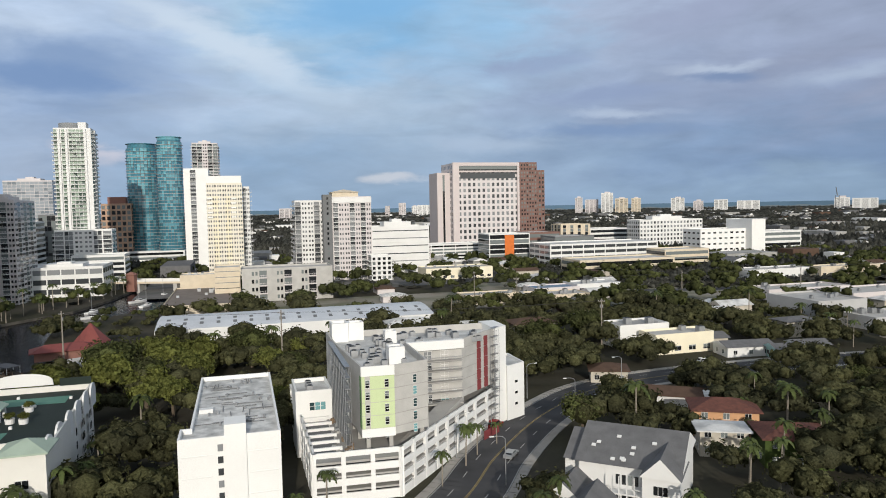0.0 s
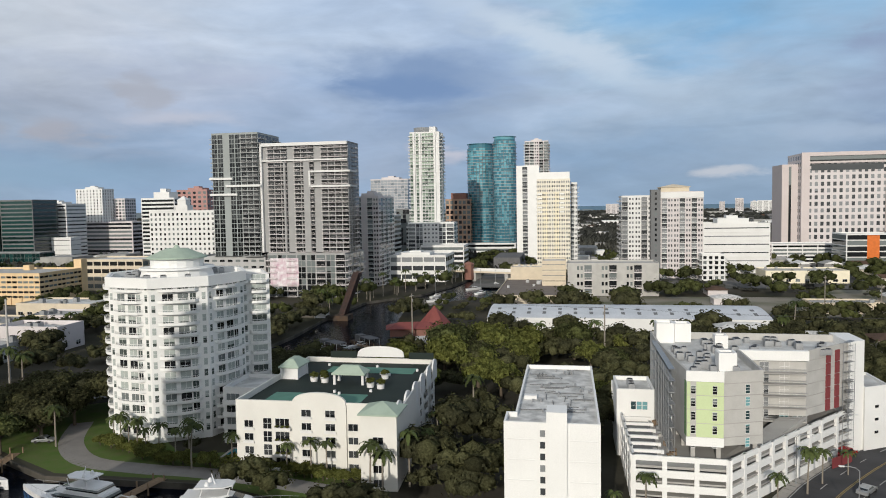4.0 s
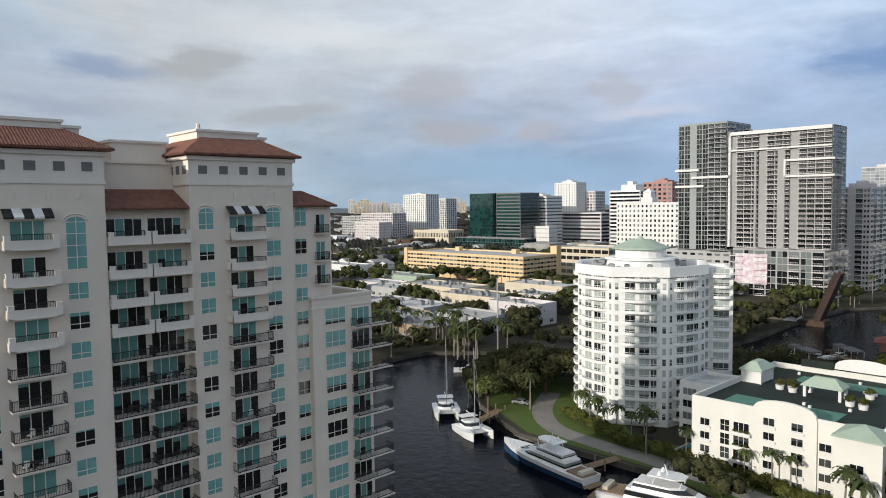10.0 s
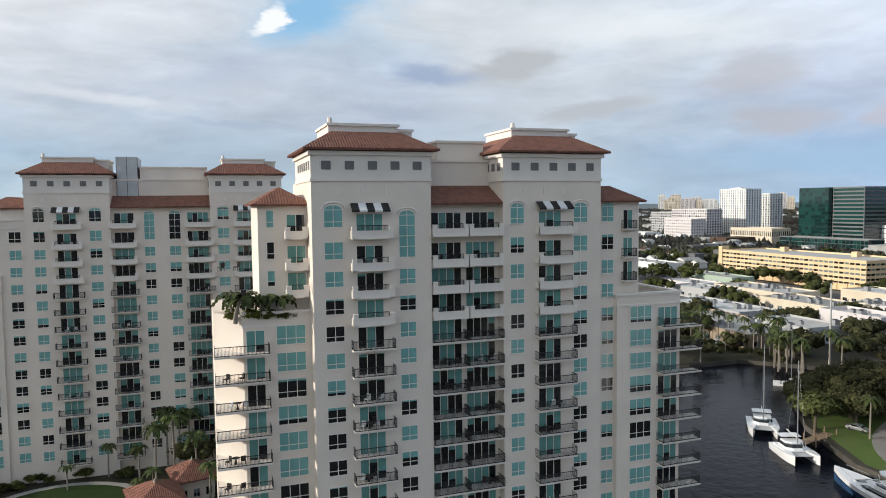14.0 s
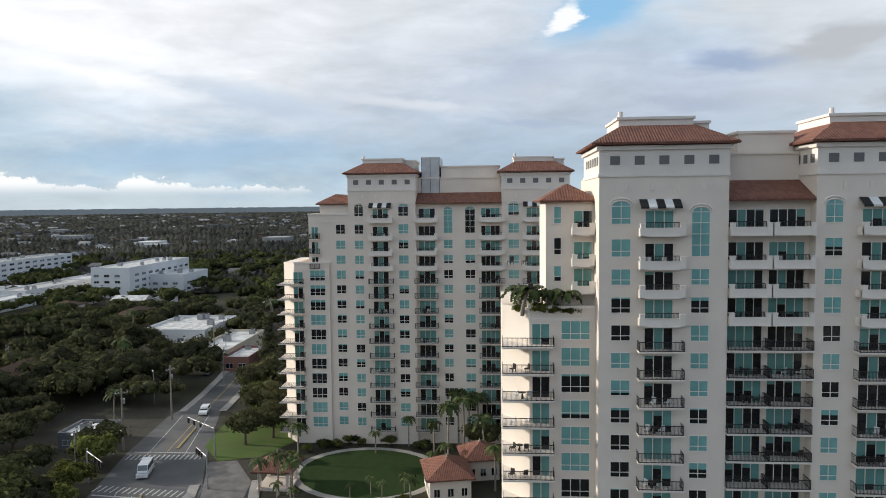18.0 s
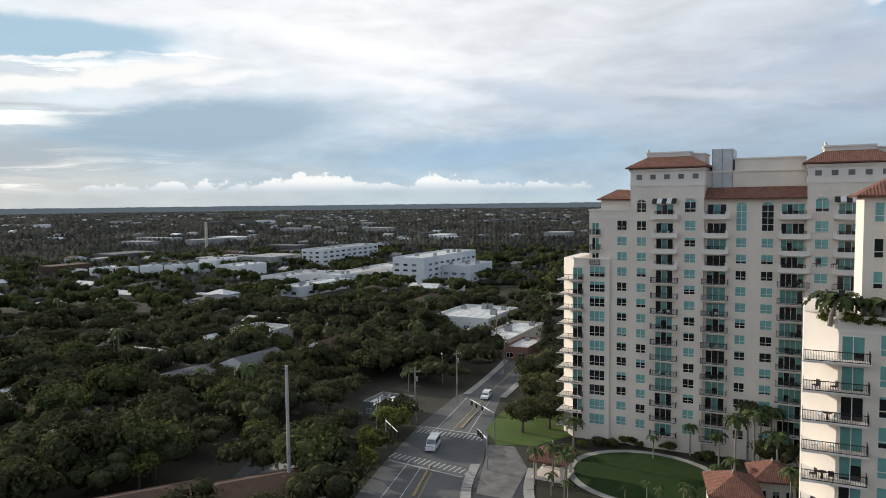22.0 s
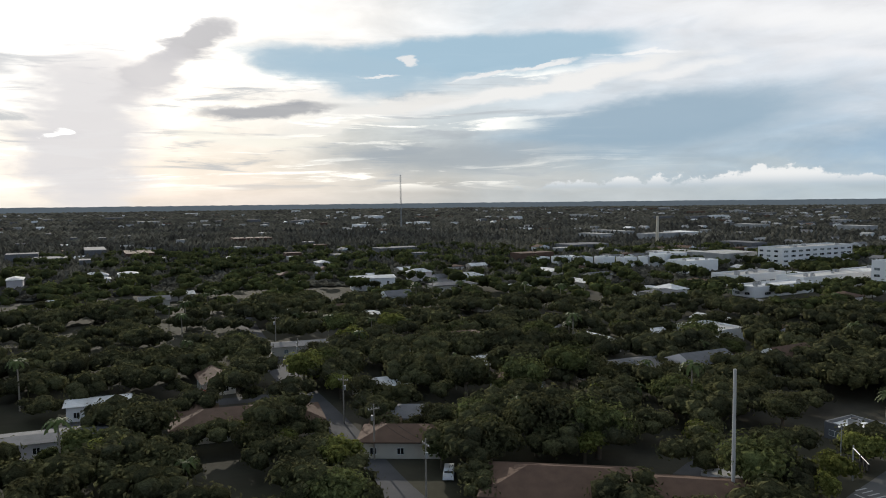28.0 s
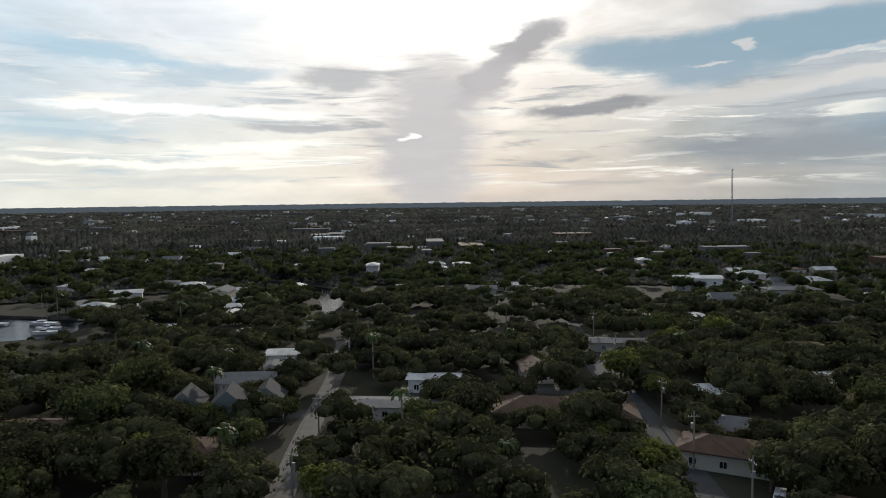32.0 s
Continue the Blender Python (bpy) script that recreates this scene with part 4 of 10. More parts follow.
def rail_mesh(depth, w, h=1.05, left=True, right=True, solid=False):
    key = ("rail", round(depth, 2), round(w, 2), round(h, 2), left, right)
    if key not in _cache:
        r = Mesh()
        for z in (0.08, h):
            r.box(depth - 0.06, depth, 0, w, z - 0.04, z + 0.04)
        n = max(6, int(w / 0.14))
        for i in range(n + 1):
            y = w * i / n
            big = 0.03 if i in (0, n // 2, n) else 0.016
            r.box(depth - 0.025 - big, depth - 0.025 + big, y - big, y + big, 0, h)
        for use, y in ((left, 0.0), (right, w)):
            if use:
                for z in (0.08, h):
                    r.box(0, depth, y - 0.025, y + 0.025, z - 0.03, z + 0.03)
                k = max(3, int(depth / 0.16))
                for i in range(k):
                    r.box(depth * i / k, depth * i / k + 0.022, y - 0.011, y + 0.011, 0, h)
        _cache[key] = r.data("railing", BLACK)
    return _cache[key]


def slab_mesh(depth, w, t=0.2):
    key = ("slab", round(depth, 2), round(w, 2))
    if key not in _cache:
        s = Mesh()
        s.box(0, depth + 0.06, -0.06, w + 0.06, -t, 0.0)
        s.box(0, depth + 0.12, -0.12, w + 0.12, -0.07, -0.02)
        _cache[key] = s.data("balcony", TRIM)
    return _cache[key]


def parapet_mesh(depth, w, mid=False):
    key = ("para", round(depth, 2), round(w, 2), mid)
    if key not in _cache:
        s = Mesh()
        s.box(0, depth, 0, w, -0.35, 0.0)
        s.box(depth - 0.18, depth, 0, w, 0.0, 0.52)
        s.box(0, depth - 0.18, 0, 0.18, 0.0, 0.52).box(0, depth - 0.18, w - 0.18, w, 0.0, 0.52)
        for y in ((0, w - 0.55) if not mid else (0, w / 2 - 0.3, w - 0.55)):
            s.box(depth - 0.30, depth + 0.05, y, y + 0.55, -0.42, 1.0)
            s.box(depth - 0.34, depth + 0.09, y - 0.04, y + 0.59, 0.95, 1.04)
        s.box(depth - 0.2, depth + 0.04, 0.5, w - 0.5, 0.48, 0.57)
        s.box(depth - 0.2, depth + 0.05, 0.0, w, -0.40, -0.28)
        _cache[key] = s.data("balcony", TRIM)
    return _cache[key]


def add_balcony(parent, x, y, z, w, depth=1.35, wall_back=0.0, parapet=False, left=True, right=True):
    """A balcony on the wall plane x; a parapet one has a solid front with end posts, a plain one a slab with black bars."""
    if parapet:
        b = part("balcony", parapet_mesh(depth, w), None, parent, at=(x, y, z))
        part("railing", rail_mesh(depth - 0.1, w - 1.3, 1.12, False, False), None, b, at=(0, 0.65, 0))
    else:
        b = part("balcony", slab_mesh(depth, w), None, parent, at=(x, y, z))
        part("railing", rail_mesh(depth, w, 1.05, left, right), None, b, "black metal railing")
    return b


def awning_mesh(w):
    key = ("awning", round(w, 2))
    if key not in _cache:
        a = Mesh()
        n = 5
        for i in range(n):
            a.poly([(0, w * i / n, 0.9), (0, w * (i + 1) / n, 0.9), (1.1, w * (i + 1) / n, 0.1), (1.1, w * i / n, 0.1)][::-1], i % 2)
            a.poly([(1.1, w * i / n, 0.1), (1.1, w * (i + 1) / n, 0.1), (1.1, w * (i + 1) / n, -0.12), (1.1, w * i / n, -0.12)][::-1], i % 2)
            a.poly([(0, w * i / n, 0.86), (0, w * (i + 1) / n, 0.86), (1.1, w * (i + 1) / n, 0.06), (1.1, w * i / n, 0.06)], i % 2)
        _cache[key] = a.data("awning", [BLACK, WHITE])
    return _cache[key]


def pavilion(parent, y0, y1, back, low, x_face=0.0):
    """The raised top of a bay: frieze with square panels, eaves, hipped tile roof and a pale crown wall behind."""
    fz = Mesh()
    fz.box(x_face - back, x_face + 0.12, y0 - 0.12, y1 + 0.12, low, low + 0.35)
    fz.box(x_face - back, x_face + 0.02, y0 - 0.02, y1 + 0.02, low + 0.35, 55.9)
    fz.box(x_face - back - 0.2, x_face + 0.3, y0 - 0.3, y1 + 0.3, 55.6, 56.05)
    part("frieze", fz, TRIM, parent, "pale moulded frieze below the eaves")
    pm = Mesh().box(0, 0.05, 0, 1.05, 0, 0.95).data("panel", GREY_TRIM)
    n = 5
    for i in range(n):
        yc = y0 + (y1 - y0) * (i + 0.5 + (0.1 - 0.05 * i)) / n
        part("frieze_panel", pm, None, parent, "grey square vent panel", at=(x_face + 0.03, yc - 0.5, 54.0))
    sm = Mesh().box(0, 0.9, -0.05, 0.0, 0, 0.95).data("panel", GREY_TRIM)
    for i in range(6):
        part("frieze_panel", sm, None, parent, at=(x_face - 1.6 - i * 1.75, y0 - 0.03, 54.0))
    br = Mesh().box(0, 0.14, 0, 0.32, 0, 0.75).data("bracket", TRIM)
    for i in range(4):
        part("bracket", br, None, parent, at=(x_face, y0 + (y1 - y0) * (0.2 + 0.2 * i), 51.2))
    rf = Mesh()
    rf.hip(x_face - back - 0.9, x_face + 0.9, y0 - 0.9, y1 + 0.9, 56.4, 58.5, inset=3.7)
    part("roof", rf, ROOF_TILE, parent, "red clay tile hipped roof")
    cr = Mesh()
    cr.box(x_face - back + 1.6, x_face - 3.2, y0 + 2.6, y1 - 3.0, 58.2, 59.2)
    cr.box(x_face - back + 1.4, x_face - 3.0, y0 + 2.4, y1 - 2.8, 59.2, 59.5)
    cr.box(x_face - back - 0.5, x_face - 5.5, y1 - 4.6, y1 - 0.6, 56.4, 58.9)
    cr.box(x_face - back - 0.7, x_face - 5.3, y1 - 4.8, y1 - 0.4, 58.9, 59.2)
    cr.frustum(x_face - 3.3, y0 + 2.8, 59.5, 60.1, 0.3, 0.25, 8)
    part("crown_wall", cr, TRIM, parent, "pale crown wall with a moulded top")


def tile_roof_material():
    m = material("clay_tile_courses", (0.32, 0.145, 0.10), 0.88, alt=(0.22, 0.10, 0.075), scale=1.2, fine=7.0, amount=0.5, bump=0.3)
    nt = m.node_tree
    wv = nt.nodes.new("ShaderNodeTexWave")
    wv.bands_direction = "Z"
    wv.inputs["Scale"].default_value = 4.2
    wv2 = nt.nodes.new("ShaderNodeTexWave")
    wv2.bands_direction = "Y"
    wv2.inputs["Scale"].default_value = 1.0
    t = nt.nodes.new("ShaderNodeTexCoord")
    nt.links.new(t.outputs["Object"], wv.inputs["Vector"])
    nt.links.new(t.outputs["Object"], wv2.inputs["Vector"])
    ad = nt.nodes.new("ShaderNodeMath")
    nt.links.new(wv.outputs[1], ad.inputs[0])
    nt.links.new(wv2.outputs[1], ad.inputs[1])
    bp = nt.nodes.new("ShaderNodeBump")
    bp.inputs["Strength"].default_value, bp.inputs["Distance"].default_value = 0.9, 0.12
    nt.links.new(ad.outputs[0], bp.inputs["Height"])
    nt.links.new(bp.outputs[0], nt.nodes["Principled BSDF"].inputs["Normal"])
    return m


ROOF_TILE = tile_roof_material()


def condo(v_face, label, bays, centre, columns, wings):
    """A tower on the wall plane v_face. bays: raised bays (u0, u1); centre: (u0, u1, recess); columns: what stands over one another on the wall."""
    t = thing("condominium_tower", uv(0, v_face), 16, label, "building", "stepped riverside towers")
    for u0, u1 in bays:
        part("bay_wall", Mesh().box(-16, 0, u0, u1, 0, 52.8), STUCCO, t, "pale cream stucco bay")
    cu0, cu1, rec = centre
    part("recessed_wall", Mesh().box(-18, -rec, cu0, cu1, 0, 50.0), STUCCO, t)
    part("upper_wall", Mesh().box(-15, -4.5, cu0, cu1, 50.0, 55.4), STUCCO, t)
    cr = Mesh()
    n = len(cr.v)
    cr.poly([(0.6 - rec * 0.4, cu0, 50.2), (0.6 - rec * 0.4, cu1, 50.2), (-4.5, cu1, 52.3), (-4.5, cu0, 52.3)])
    cr.poly([(0.6 - rec * 0.4, cu1, 49.95), (0.6 - rec * 0.4, cu0, 49.95), (0.6 - rec * 0.4, cu0, 50.2), (0.6 - rec * 0.4, cu1, 50.2)][::-1])
    cr.poly([(0.6 - rec * 0.4, cu0, 49.95), (0.6 - rec * 0.4, cu1, 49.95), (-4.5, cu1, 49.95), (-4.5, cu0, 49.95)][::-1])
    part("roof", cr, ROOF_TILE, t, "dark red tile lean-to roof between the bays")
    bx = Mesh()
    bx.box(-13, -5.2, cu0 + (cu1 - cu0) * 0.28, cu1 - 0.4, 55.4, 57.6).box(-13.2, -5.0, cu0 + (cu1 - cu0) * 0.28 - 0.2, cu1 - 0.2, 57.6, 57.9)
    bx.box(-15.2, -4.3, cu0, cu1, 55.2, 55.5)
    part("roof_house", bx, STUCCO, t, "plain stucco lift housing")
    for u0, u1 in bays:
        pavilion(t, u0, u1, 13.0, 52.7)
    for w in wings:
        wm = Mesh().box(-w["depth"], -w["rec"], w["u0"], w["u1"], 0, w["top"]) if w.get("roof") else tub(-w["depth"], -w["rec"], w["u0"], w["u1"], 0, w["top"], 0.95, 0.3)
        part("wing", wm, [STUCCO, PAVE], t, "lower stucco wing")
        if "chamfer" in w:      # splayed corner behind the corner balconies
            e, r0 = w["chamfer"], w["rec"]
            part("splayed_corner", Mesh().prism([(-r0, w["u0"]), (-r0 - 3.4, e), (-w["depth"], e), (-w["depth"], w["u0"])][::-1], 0, w["top"] + 0.9), STUCCO, t, "splayed corner wall behind the balconies")
            tri = Mesh().prism([(-r0 + 0.02, w["u0"]), (-r0 + 0.02, e - 0.05), (-r0 - 3.4, e - 0.05)], -0.2, 0.0).data("balcony", TRIM)
            for zl in LEVELS:
                if 1.0 < zl < 35:
                    part("balcony", tri, None, t, at=(0, 0, zl))
        cp = Mesh()
        r, d, a, b, z = w["rec"], w["depth"], w["u0"], w["u1"], w["top"]
        if w.get("roof"):
            cp.hip(-d - 0.7, -r + 0.7, a - 0.7, b + 0.7, z + 0.25, z + 2.2, inset=3.4)
            part("roof", cp, ROOF_TILE, t, "red tile roof of the wing")
        else:
            for zz0, zz1, o in ((0.9, 1.2, 0.16), (-0.5, -0.25, 0.1)):
                part("moulding", ring_band(-d - o, -r + o, a - o, b + o, z + zz0, z + zz1, 0.5 + o if zz0 > 0 else o + 0.05), TRIM, t, "pale moulded cornice")
    for c in columns:
        lv = [z for z in LEVELS if c.get("zmin", 1.0) < z < c.get("zmax", 60)]
        x = -c.get("rec", 0.0)
        for i, z in enumerate(lv):
            top = z > 46 and c.get("zmax", 60) > 47
            if c["kind"] == "w":
                tall = 1.95 if z > 42 else 1.75
                if c.get("link") and z > 42:
                    if top:
                        continue
                    add_window(t, x + 0.02, c["u0"], z + 1.0, c["u1"] - c["u0"], 4.85, 2, 4, True)
                    continue
                if c.get("cols") == 3:
                    add_window(t, x + 0.02, c["u0"], z + 0.65, c["u1"] - c["u0"], 2.15, 3, 2)
                    continue
                add_window(t, x + 0.02, c["u0"], z + 1.0, c["u1"] - c["u0"], tall, c.get("cols", 2), 2, top and c.get("arch", True))
            elif c["kind"] == "b":
                para = z > 36 and c.get("para", True)
                add_balcony(t, x, c["u0"], z, c["u1"] - c["u0"], c.get("depth", 1.35), parapet=para)
                add_door(t, x - c.get("back", 0.0) + 0.03, c["d0"], z + 0.02, c["d1"] - c["d0"])
                if top and c.get("awning"):
                    part("awning", awning_mesh(c["u1"] - c["u0"] - 0.4), None, t, "black and white striped awning", at=(x, c["u0"] + 0.1, z + 2.75))
    clear_uv(min(w["u0"] for w in wings) - 2, max(w["u1"] for w in wings) + 3, v_face - 3, v_face + 22)
    return t


def W(u0, u1, **k):
    return dict(kind="w", u0=u0, u1=u1, **k)


def B(u0, u1, d0, d1, **k):
    return dict(kind="b", u0=u0, u1=u1, d0=d0, d1=d1, **k)


tower_near = condo(78.2, "cream stucco riverside condominium tower with red tile roofs and teal windows", [(11.5, 25.35), (34.5, 48.0)], (25.35, 34.5, 1.6), [
    W(12.8, 14.95), B(15.7, 20.5, 16.45, 19.5, awning=True), W(21.4, 23.4, link=True),
    B(25.45, 29.85, 25.8, 29.6, rec=1.6, back=0.0, depth=2.0), B(30.0, 34.4, 30.2, 34.0, rec=1.6, depth=2.0),
    W(35.4, 37.3), B(38.75, 43.9, 39.2, 42.3, awning=True), W(44.05, 46.1),
    W(48.6, 50.4, rec=0.8, arch=True), B(51.6, 53.4, 51.8, 53.2, rec=0.8, zmin=38, depth=0.8, para=False),
    W(52.4, 55.7, cols=3, zmax=35), B(56.6, 62.4, 56.7, 59.7, zmax=35, depth=1.6, para=False),
    W(7.6, 10.9, cols=3, zmax=35, rec=2.5), B(0.9, 6.7, 4.3, 6.3, zmax=35, rec=2.5, depth=1.6, para=False),
    W(6.9, 7.8, cols=1, zmin=38, rec=4.0, arch=False), B(8.9, 11.4, 9.2, 11.3, zmin=38, rec=4.0, depth=1.5),
], [dict(u0=48.0, u1=54.2, rec=0.8, depth=15, top=50.0, roof=True), dict(u0=50.5, u1=60.2, rec=0.02, depth=17, top=37.0),
    dict(u0=4.0, u1=11.5, rec=2.5, depth=18, top=37.0, chamfer=0.9), dict(u0=6.0, u1=11.5, rec=4.0, depth=15, top=50.0, roof=True)])
tower_far = condo(143.0, "cream stucco condominium tower behind the lawn with red tile roofs", [(-29.85, -15.9), (1.6, 15.2)], (-15.9, 1.6, 0.9), [
    W(-28.6, -26.7), B(-25.6, -20.6, -24.8, -21.6, awning=True), W(-19.5, -17.4),
    B(-16.2, -11.5, -15.4, -12.0, rec=0.9, depth=1.6), W(-10.3, -8.4, rec=0.9, link=True), W(-5.9, -3.8, rec=0.9, link=True), B(-3.0, 2.2, -2.6, 1.2, rec=0.9, depth=1.6),
    W(2.9, 5.1), B(5.8, 10.7, 6.6, 9.7, awning=True), W(11.5, 13.5),
    W(-32.6, -30.6, rec=0.5, zmax=45), B(-38.0, -36.0, -37.7, -36.3, rec=0.5, zmin=36, zmax=45, depth=0.8, para=False),
    W(-38.1, -34.9, cols=3, zmax=35), B(-44.6, -39.4, -41.6, -39.6, zmax=35, depth=1.6, para=False),
], [dict(u0=-36.0, u1=-29.85, rec=1.0, depth=14, top=50.0, roof=True), dict(u0=-38.3, u1=-29.85, rec=0.5, depth=15, top=47.0),
    dict(u0=-41.4, u1=-34.0, rec=0.02, depth=17, top=37.0, chamfer=-44.6), dict(u0=15.2, u1=24.0, rec=0.8, depth=16, top=50.0, roof=True)])

sb = Mesh().box(-14, -4.4, -15.0, -11.3, 52, 59.7)
part("stair_box", sb, material("pale_metal_panel", (0.55, 0.56, 0.56), 0.5, metal=0.2), tower_far, "pale panelled stair box above the roof")
for yy in (-15.02, -13.2, -11.3):
    part("panel_joint", Mesh().box(-4.4, -4.36, yy - 0.04, yy + 0.04, 52, 59.7), BLACK, tower_far)

# chairs and tables left out on the balconies
WICKER = material("dark_wicker", (0.05, 0.04, 0.035), 0.8)
CHAIR_WHITE = material("white_plastic", (0.75, 0.75, 0.73), 0.5)


def patio_chair(u, v, z, turn_z, mat, label):
    key = ("patio", mat.name)
    if key not in _cache:
        _cache[key] = (Mesh().box(-0.27, 0.27, -0.27, 0.27, 0.36, 0.44).data("seat", mat), Mesh().box(-0.27, 0.27, 0.22, 0.30, 0.44, 0.95).data("backrest", mat), Mesh().box(-0.025, 0.025, -0.025, 0.025, 0, 0.36).data("leg", mat))
    s, b, l = _cache[key]
    p = uv(u, v, z)
    t = thing("patio_chair", (p.x, p.y, z), turn_z, label, "chair", "balcony chairs")
    part("seat", s, None, t)
    part("backrest", b, None, t)
    for sx in (-0.23, 0.23):
        for sy in (-0.23, 0.23):
            part("leg", l, None, t, at=(sx, sy, 0))


def patio_table(u, v, z):
    p = uv(u, v, z)
    t = thing("patio_table", (p.x, p.y, z), 16, "small round dark balcony table", "table", "balcony tables")
    part("tabletop", Mesh().frustum(0, 0, 0.70, 0.74, 0.45, 0.45, 10), WICKER, t)
    part("pedestal", Mesh().frustum(0, 0, 0.0, 0.70, 0.16, 0.05, 8), WICKER, t)


fu = random.Random(3)
for u0, u1, face in ((15.9, 20.3, 78.2), (25.7, 29.6, 79.8), (30.2, 34.2, 79.8), (39.0, 43.6, 78.2), (1.3, 6.3, 80.7), (-24.8, -21.0, 143.0), (-15.8, -12.0, 143.9), (-2.4, 1.8, 143.9), (6.4, 10.4, 143.0)):
    for z in LEVELS[1:12]:
        if fu.random() < 0.45:
            mat = fu.choice((WICKER, WICKER, CHAIR_WHITE))
            lab = "dark wicker balcony chair behind black railings" if mat is WICKER else "white plastic balcony chair behind railings"
            uu = fu.uniform(u0 + 0.5, u1 - 2.0)
            patio_chair(uu, face - 0.55, z, 16 + fu.uniform(-60, 60), mat, lab)
            patio_chair(uu + 1.6, face - 0.55, z, 16 + fu.uniform(-120, 20), mat, lab)
            if fu.random() < 0.6:
                patio_table(uu + 0.8, face - 0.6, z)
# ---- buildings near the river and the avenue ----
def flat_window(w, h, cols=2, rows=1, mat=None, frame=None):
    """A window in the plane y = 0 facing -y, centred on x, its foot at z = 0."""
    key = ("flat", round(w, 2), round(h, 2), cols, rows, mat.name if mat else "", frame.name if frame else "")
    if key not in _cache:
        fr, pn = Mesh(), Mesh()
        t = 0.06
        fr.box(-w / 2, w / 2, -0.06, 0.02, -0.07, 0).box(-w / 2, w / 2, -0.05, 0.02, h - t, h)
        for i in range(cols + 1):
            x = -w / 2 + w * i / cols
            fr.box(max(-w / 2, x - t / 2), min(w / 2, x + t / 2), -0.05, 0.02, 0, h - t)
        for j in range(1, rows):
            fr.box(-w / 2 + t, w / 2 - t, -0.045, 0.02, h * j / rows - t / 2, h * j / rows + t / 2)
        pn.poly([(-w / 2 + t / 2, -0.015, 0), (w / 2 - t / 2, -0.015, 0), (w / 2 - t / 2, -0.015, h - t), (-w / 2 + t / 2, -0.015, h - t)])
        both = Mesh()
        both.v, both.f, both.m = fr.v + pn.v, fr.f + [tuple(i + len(fr.v) for i in f) for f in pn.f], fr.m + [1] * len(pn.f)
        _cache[key] = (fr.data("window", frame or WHITE), pn.data("pane", mat or PANE_DARK))
        _cache[key + ("both",)] = both.data("window", [frame or WHITE, mat or PANE_DARK])
    return _cache[key]


def set_window(parent, x, y, z, w, h, face=0.0, **k):
    if parent.name.split(".")[0] not in ("apartment_building", "condominium"):
        flat_window(w, h, **k)
        m_, f_ = k.get("mat"), k.get("frame")
        key = ("flat", round(w, 2), round(h, 2), k.get("cols", 2), k.get("rows", 1), m_.name if m_ else "", f_.name if f_ else "", "both")
        return part("window", _cache[key], None, parent, at=pose(x, y, z, 0, 0, face))
    fr, pn = flat_window(w, h, **k)
    o = part("window", fr, None, parent, at=pose(x, y, z, 0, 0, face))
    part("pane", pn, None, o)


def grid_thing(name, u, v, label, category="building"):
    return thing(name, uv(u, v), 16, label, category)      # local x runs along -v, local y along u


def roof_unit(parent, x, y, z, s=1.0, fan=True):
    key = ("hvac", round(s, 1))
    if key not in _cache:
        m = Mesh()
        m.box(-0.55 * s, 0.55 * s, -0.55 * s, 0.55 * s, 0.12, 1.05 * s)
        m.box(-0.6 * s, 0.6 * s, -0.6 * s, 0.6 * s, 0.0, 0.1)
        m.frustum(0, 0, 1.05 * s, 1.15 * s, 0.42 * s, 0.42 * s, 10, 1)
        _cache[key] = m.data("roof_unit", [STEEL, BLACK])
    return part("roof_unit", _cache[key], None, parent, at=(x, y, z))


# white block with the stained flat roof: v -4.3..9, u 96..131.5
wb = grid_thing("apartment_block", 113.6, 2.3, "plain white apartment block with a stained flat roof")
part("wall", tub_poly([(-6.6, -17.4), (6.6, -17.4), (6.6, 17.9), (-5.3, 17.9), (-5.3, -12.6), (-6.6, -12.6)], 0, 19.3, 0.7, 0.3), [BRIGHT, ROOFTAR], wb)
part("stair_shaft", Mesh().box(-0.7, 2.1, -17.9, -14.2, 0, 21.6), BRIGHT, wb, "white stair shaft rising above the roof")
for k in range(11):
    set_window(wb, -1.25, -17.43, 18.0 - 1.64 * k, 0.75, 1.0, mat=PANE_GREY, cols=1)
bd = Mesh().box(0, 3.9, -0.05, 0.0, 0, 0.12).data("wall_band", WHITE)
for k in range(6):
    part("wall_band", bd, None, wb, at=(-6.2, -17.4, 3.0 + 2.9 * k))
    part("wall_band", bd, None, wb, at=(2.4, -17.4, 3.0 + 2.9 * k))
for k in range(5):
    for j in range(6):
        set_window(wb, -5.35, -9 + j * 5, 2.2 + 3.2 * k, 1.4, 1.3, face=-90)
        set_window(wb, 6.63, -13 + j * 5.6, 2.2 + 3.2 * k, 1.4, 1.3, face=90)
part("roof_curb", Mesh().box(-4.6, -2.6, -3.4, -2.2, 19.3, 19.9), WHITE, wb, "white roof curb")
rr = random.Random(3)
vent = Mesh().frustum(0, 0, 0, 0.5, 0.18, 0.14, 8).data("vent_pipe", STEEL)
for k in range(26):
    part("vent_pipe", vent, None, wb, at=(rr.uniform(-4.6, 6), rr.uniform(-11, 17), 19.3))
pipe = Mesh().box(-1.6, 1.6, -0.05, 0.05, 0.05, 0.15).data("roof_pipe", DARKGREY)
for k in range(34):
    part("roof_pipe", pipe, None, wb, at=pose(rr.uniform(-3.4, 4.8), rr.uniform(-11, 16.5), 19.3, 0, 0, rr.choice((0, 0, 0, 90)) + rr.uniform(-4, 4)))
clear_uv(96, 132, -4.5, 9.3, 1.5)

# apartment building under construction over its open garage
cb = grid_thing("apartment_building", 128, -30, "white apartment building under construction above an open parking garage")


def L(u, v):
    return (-(v + 30), u - 128)


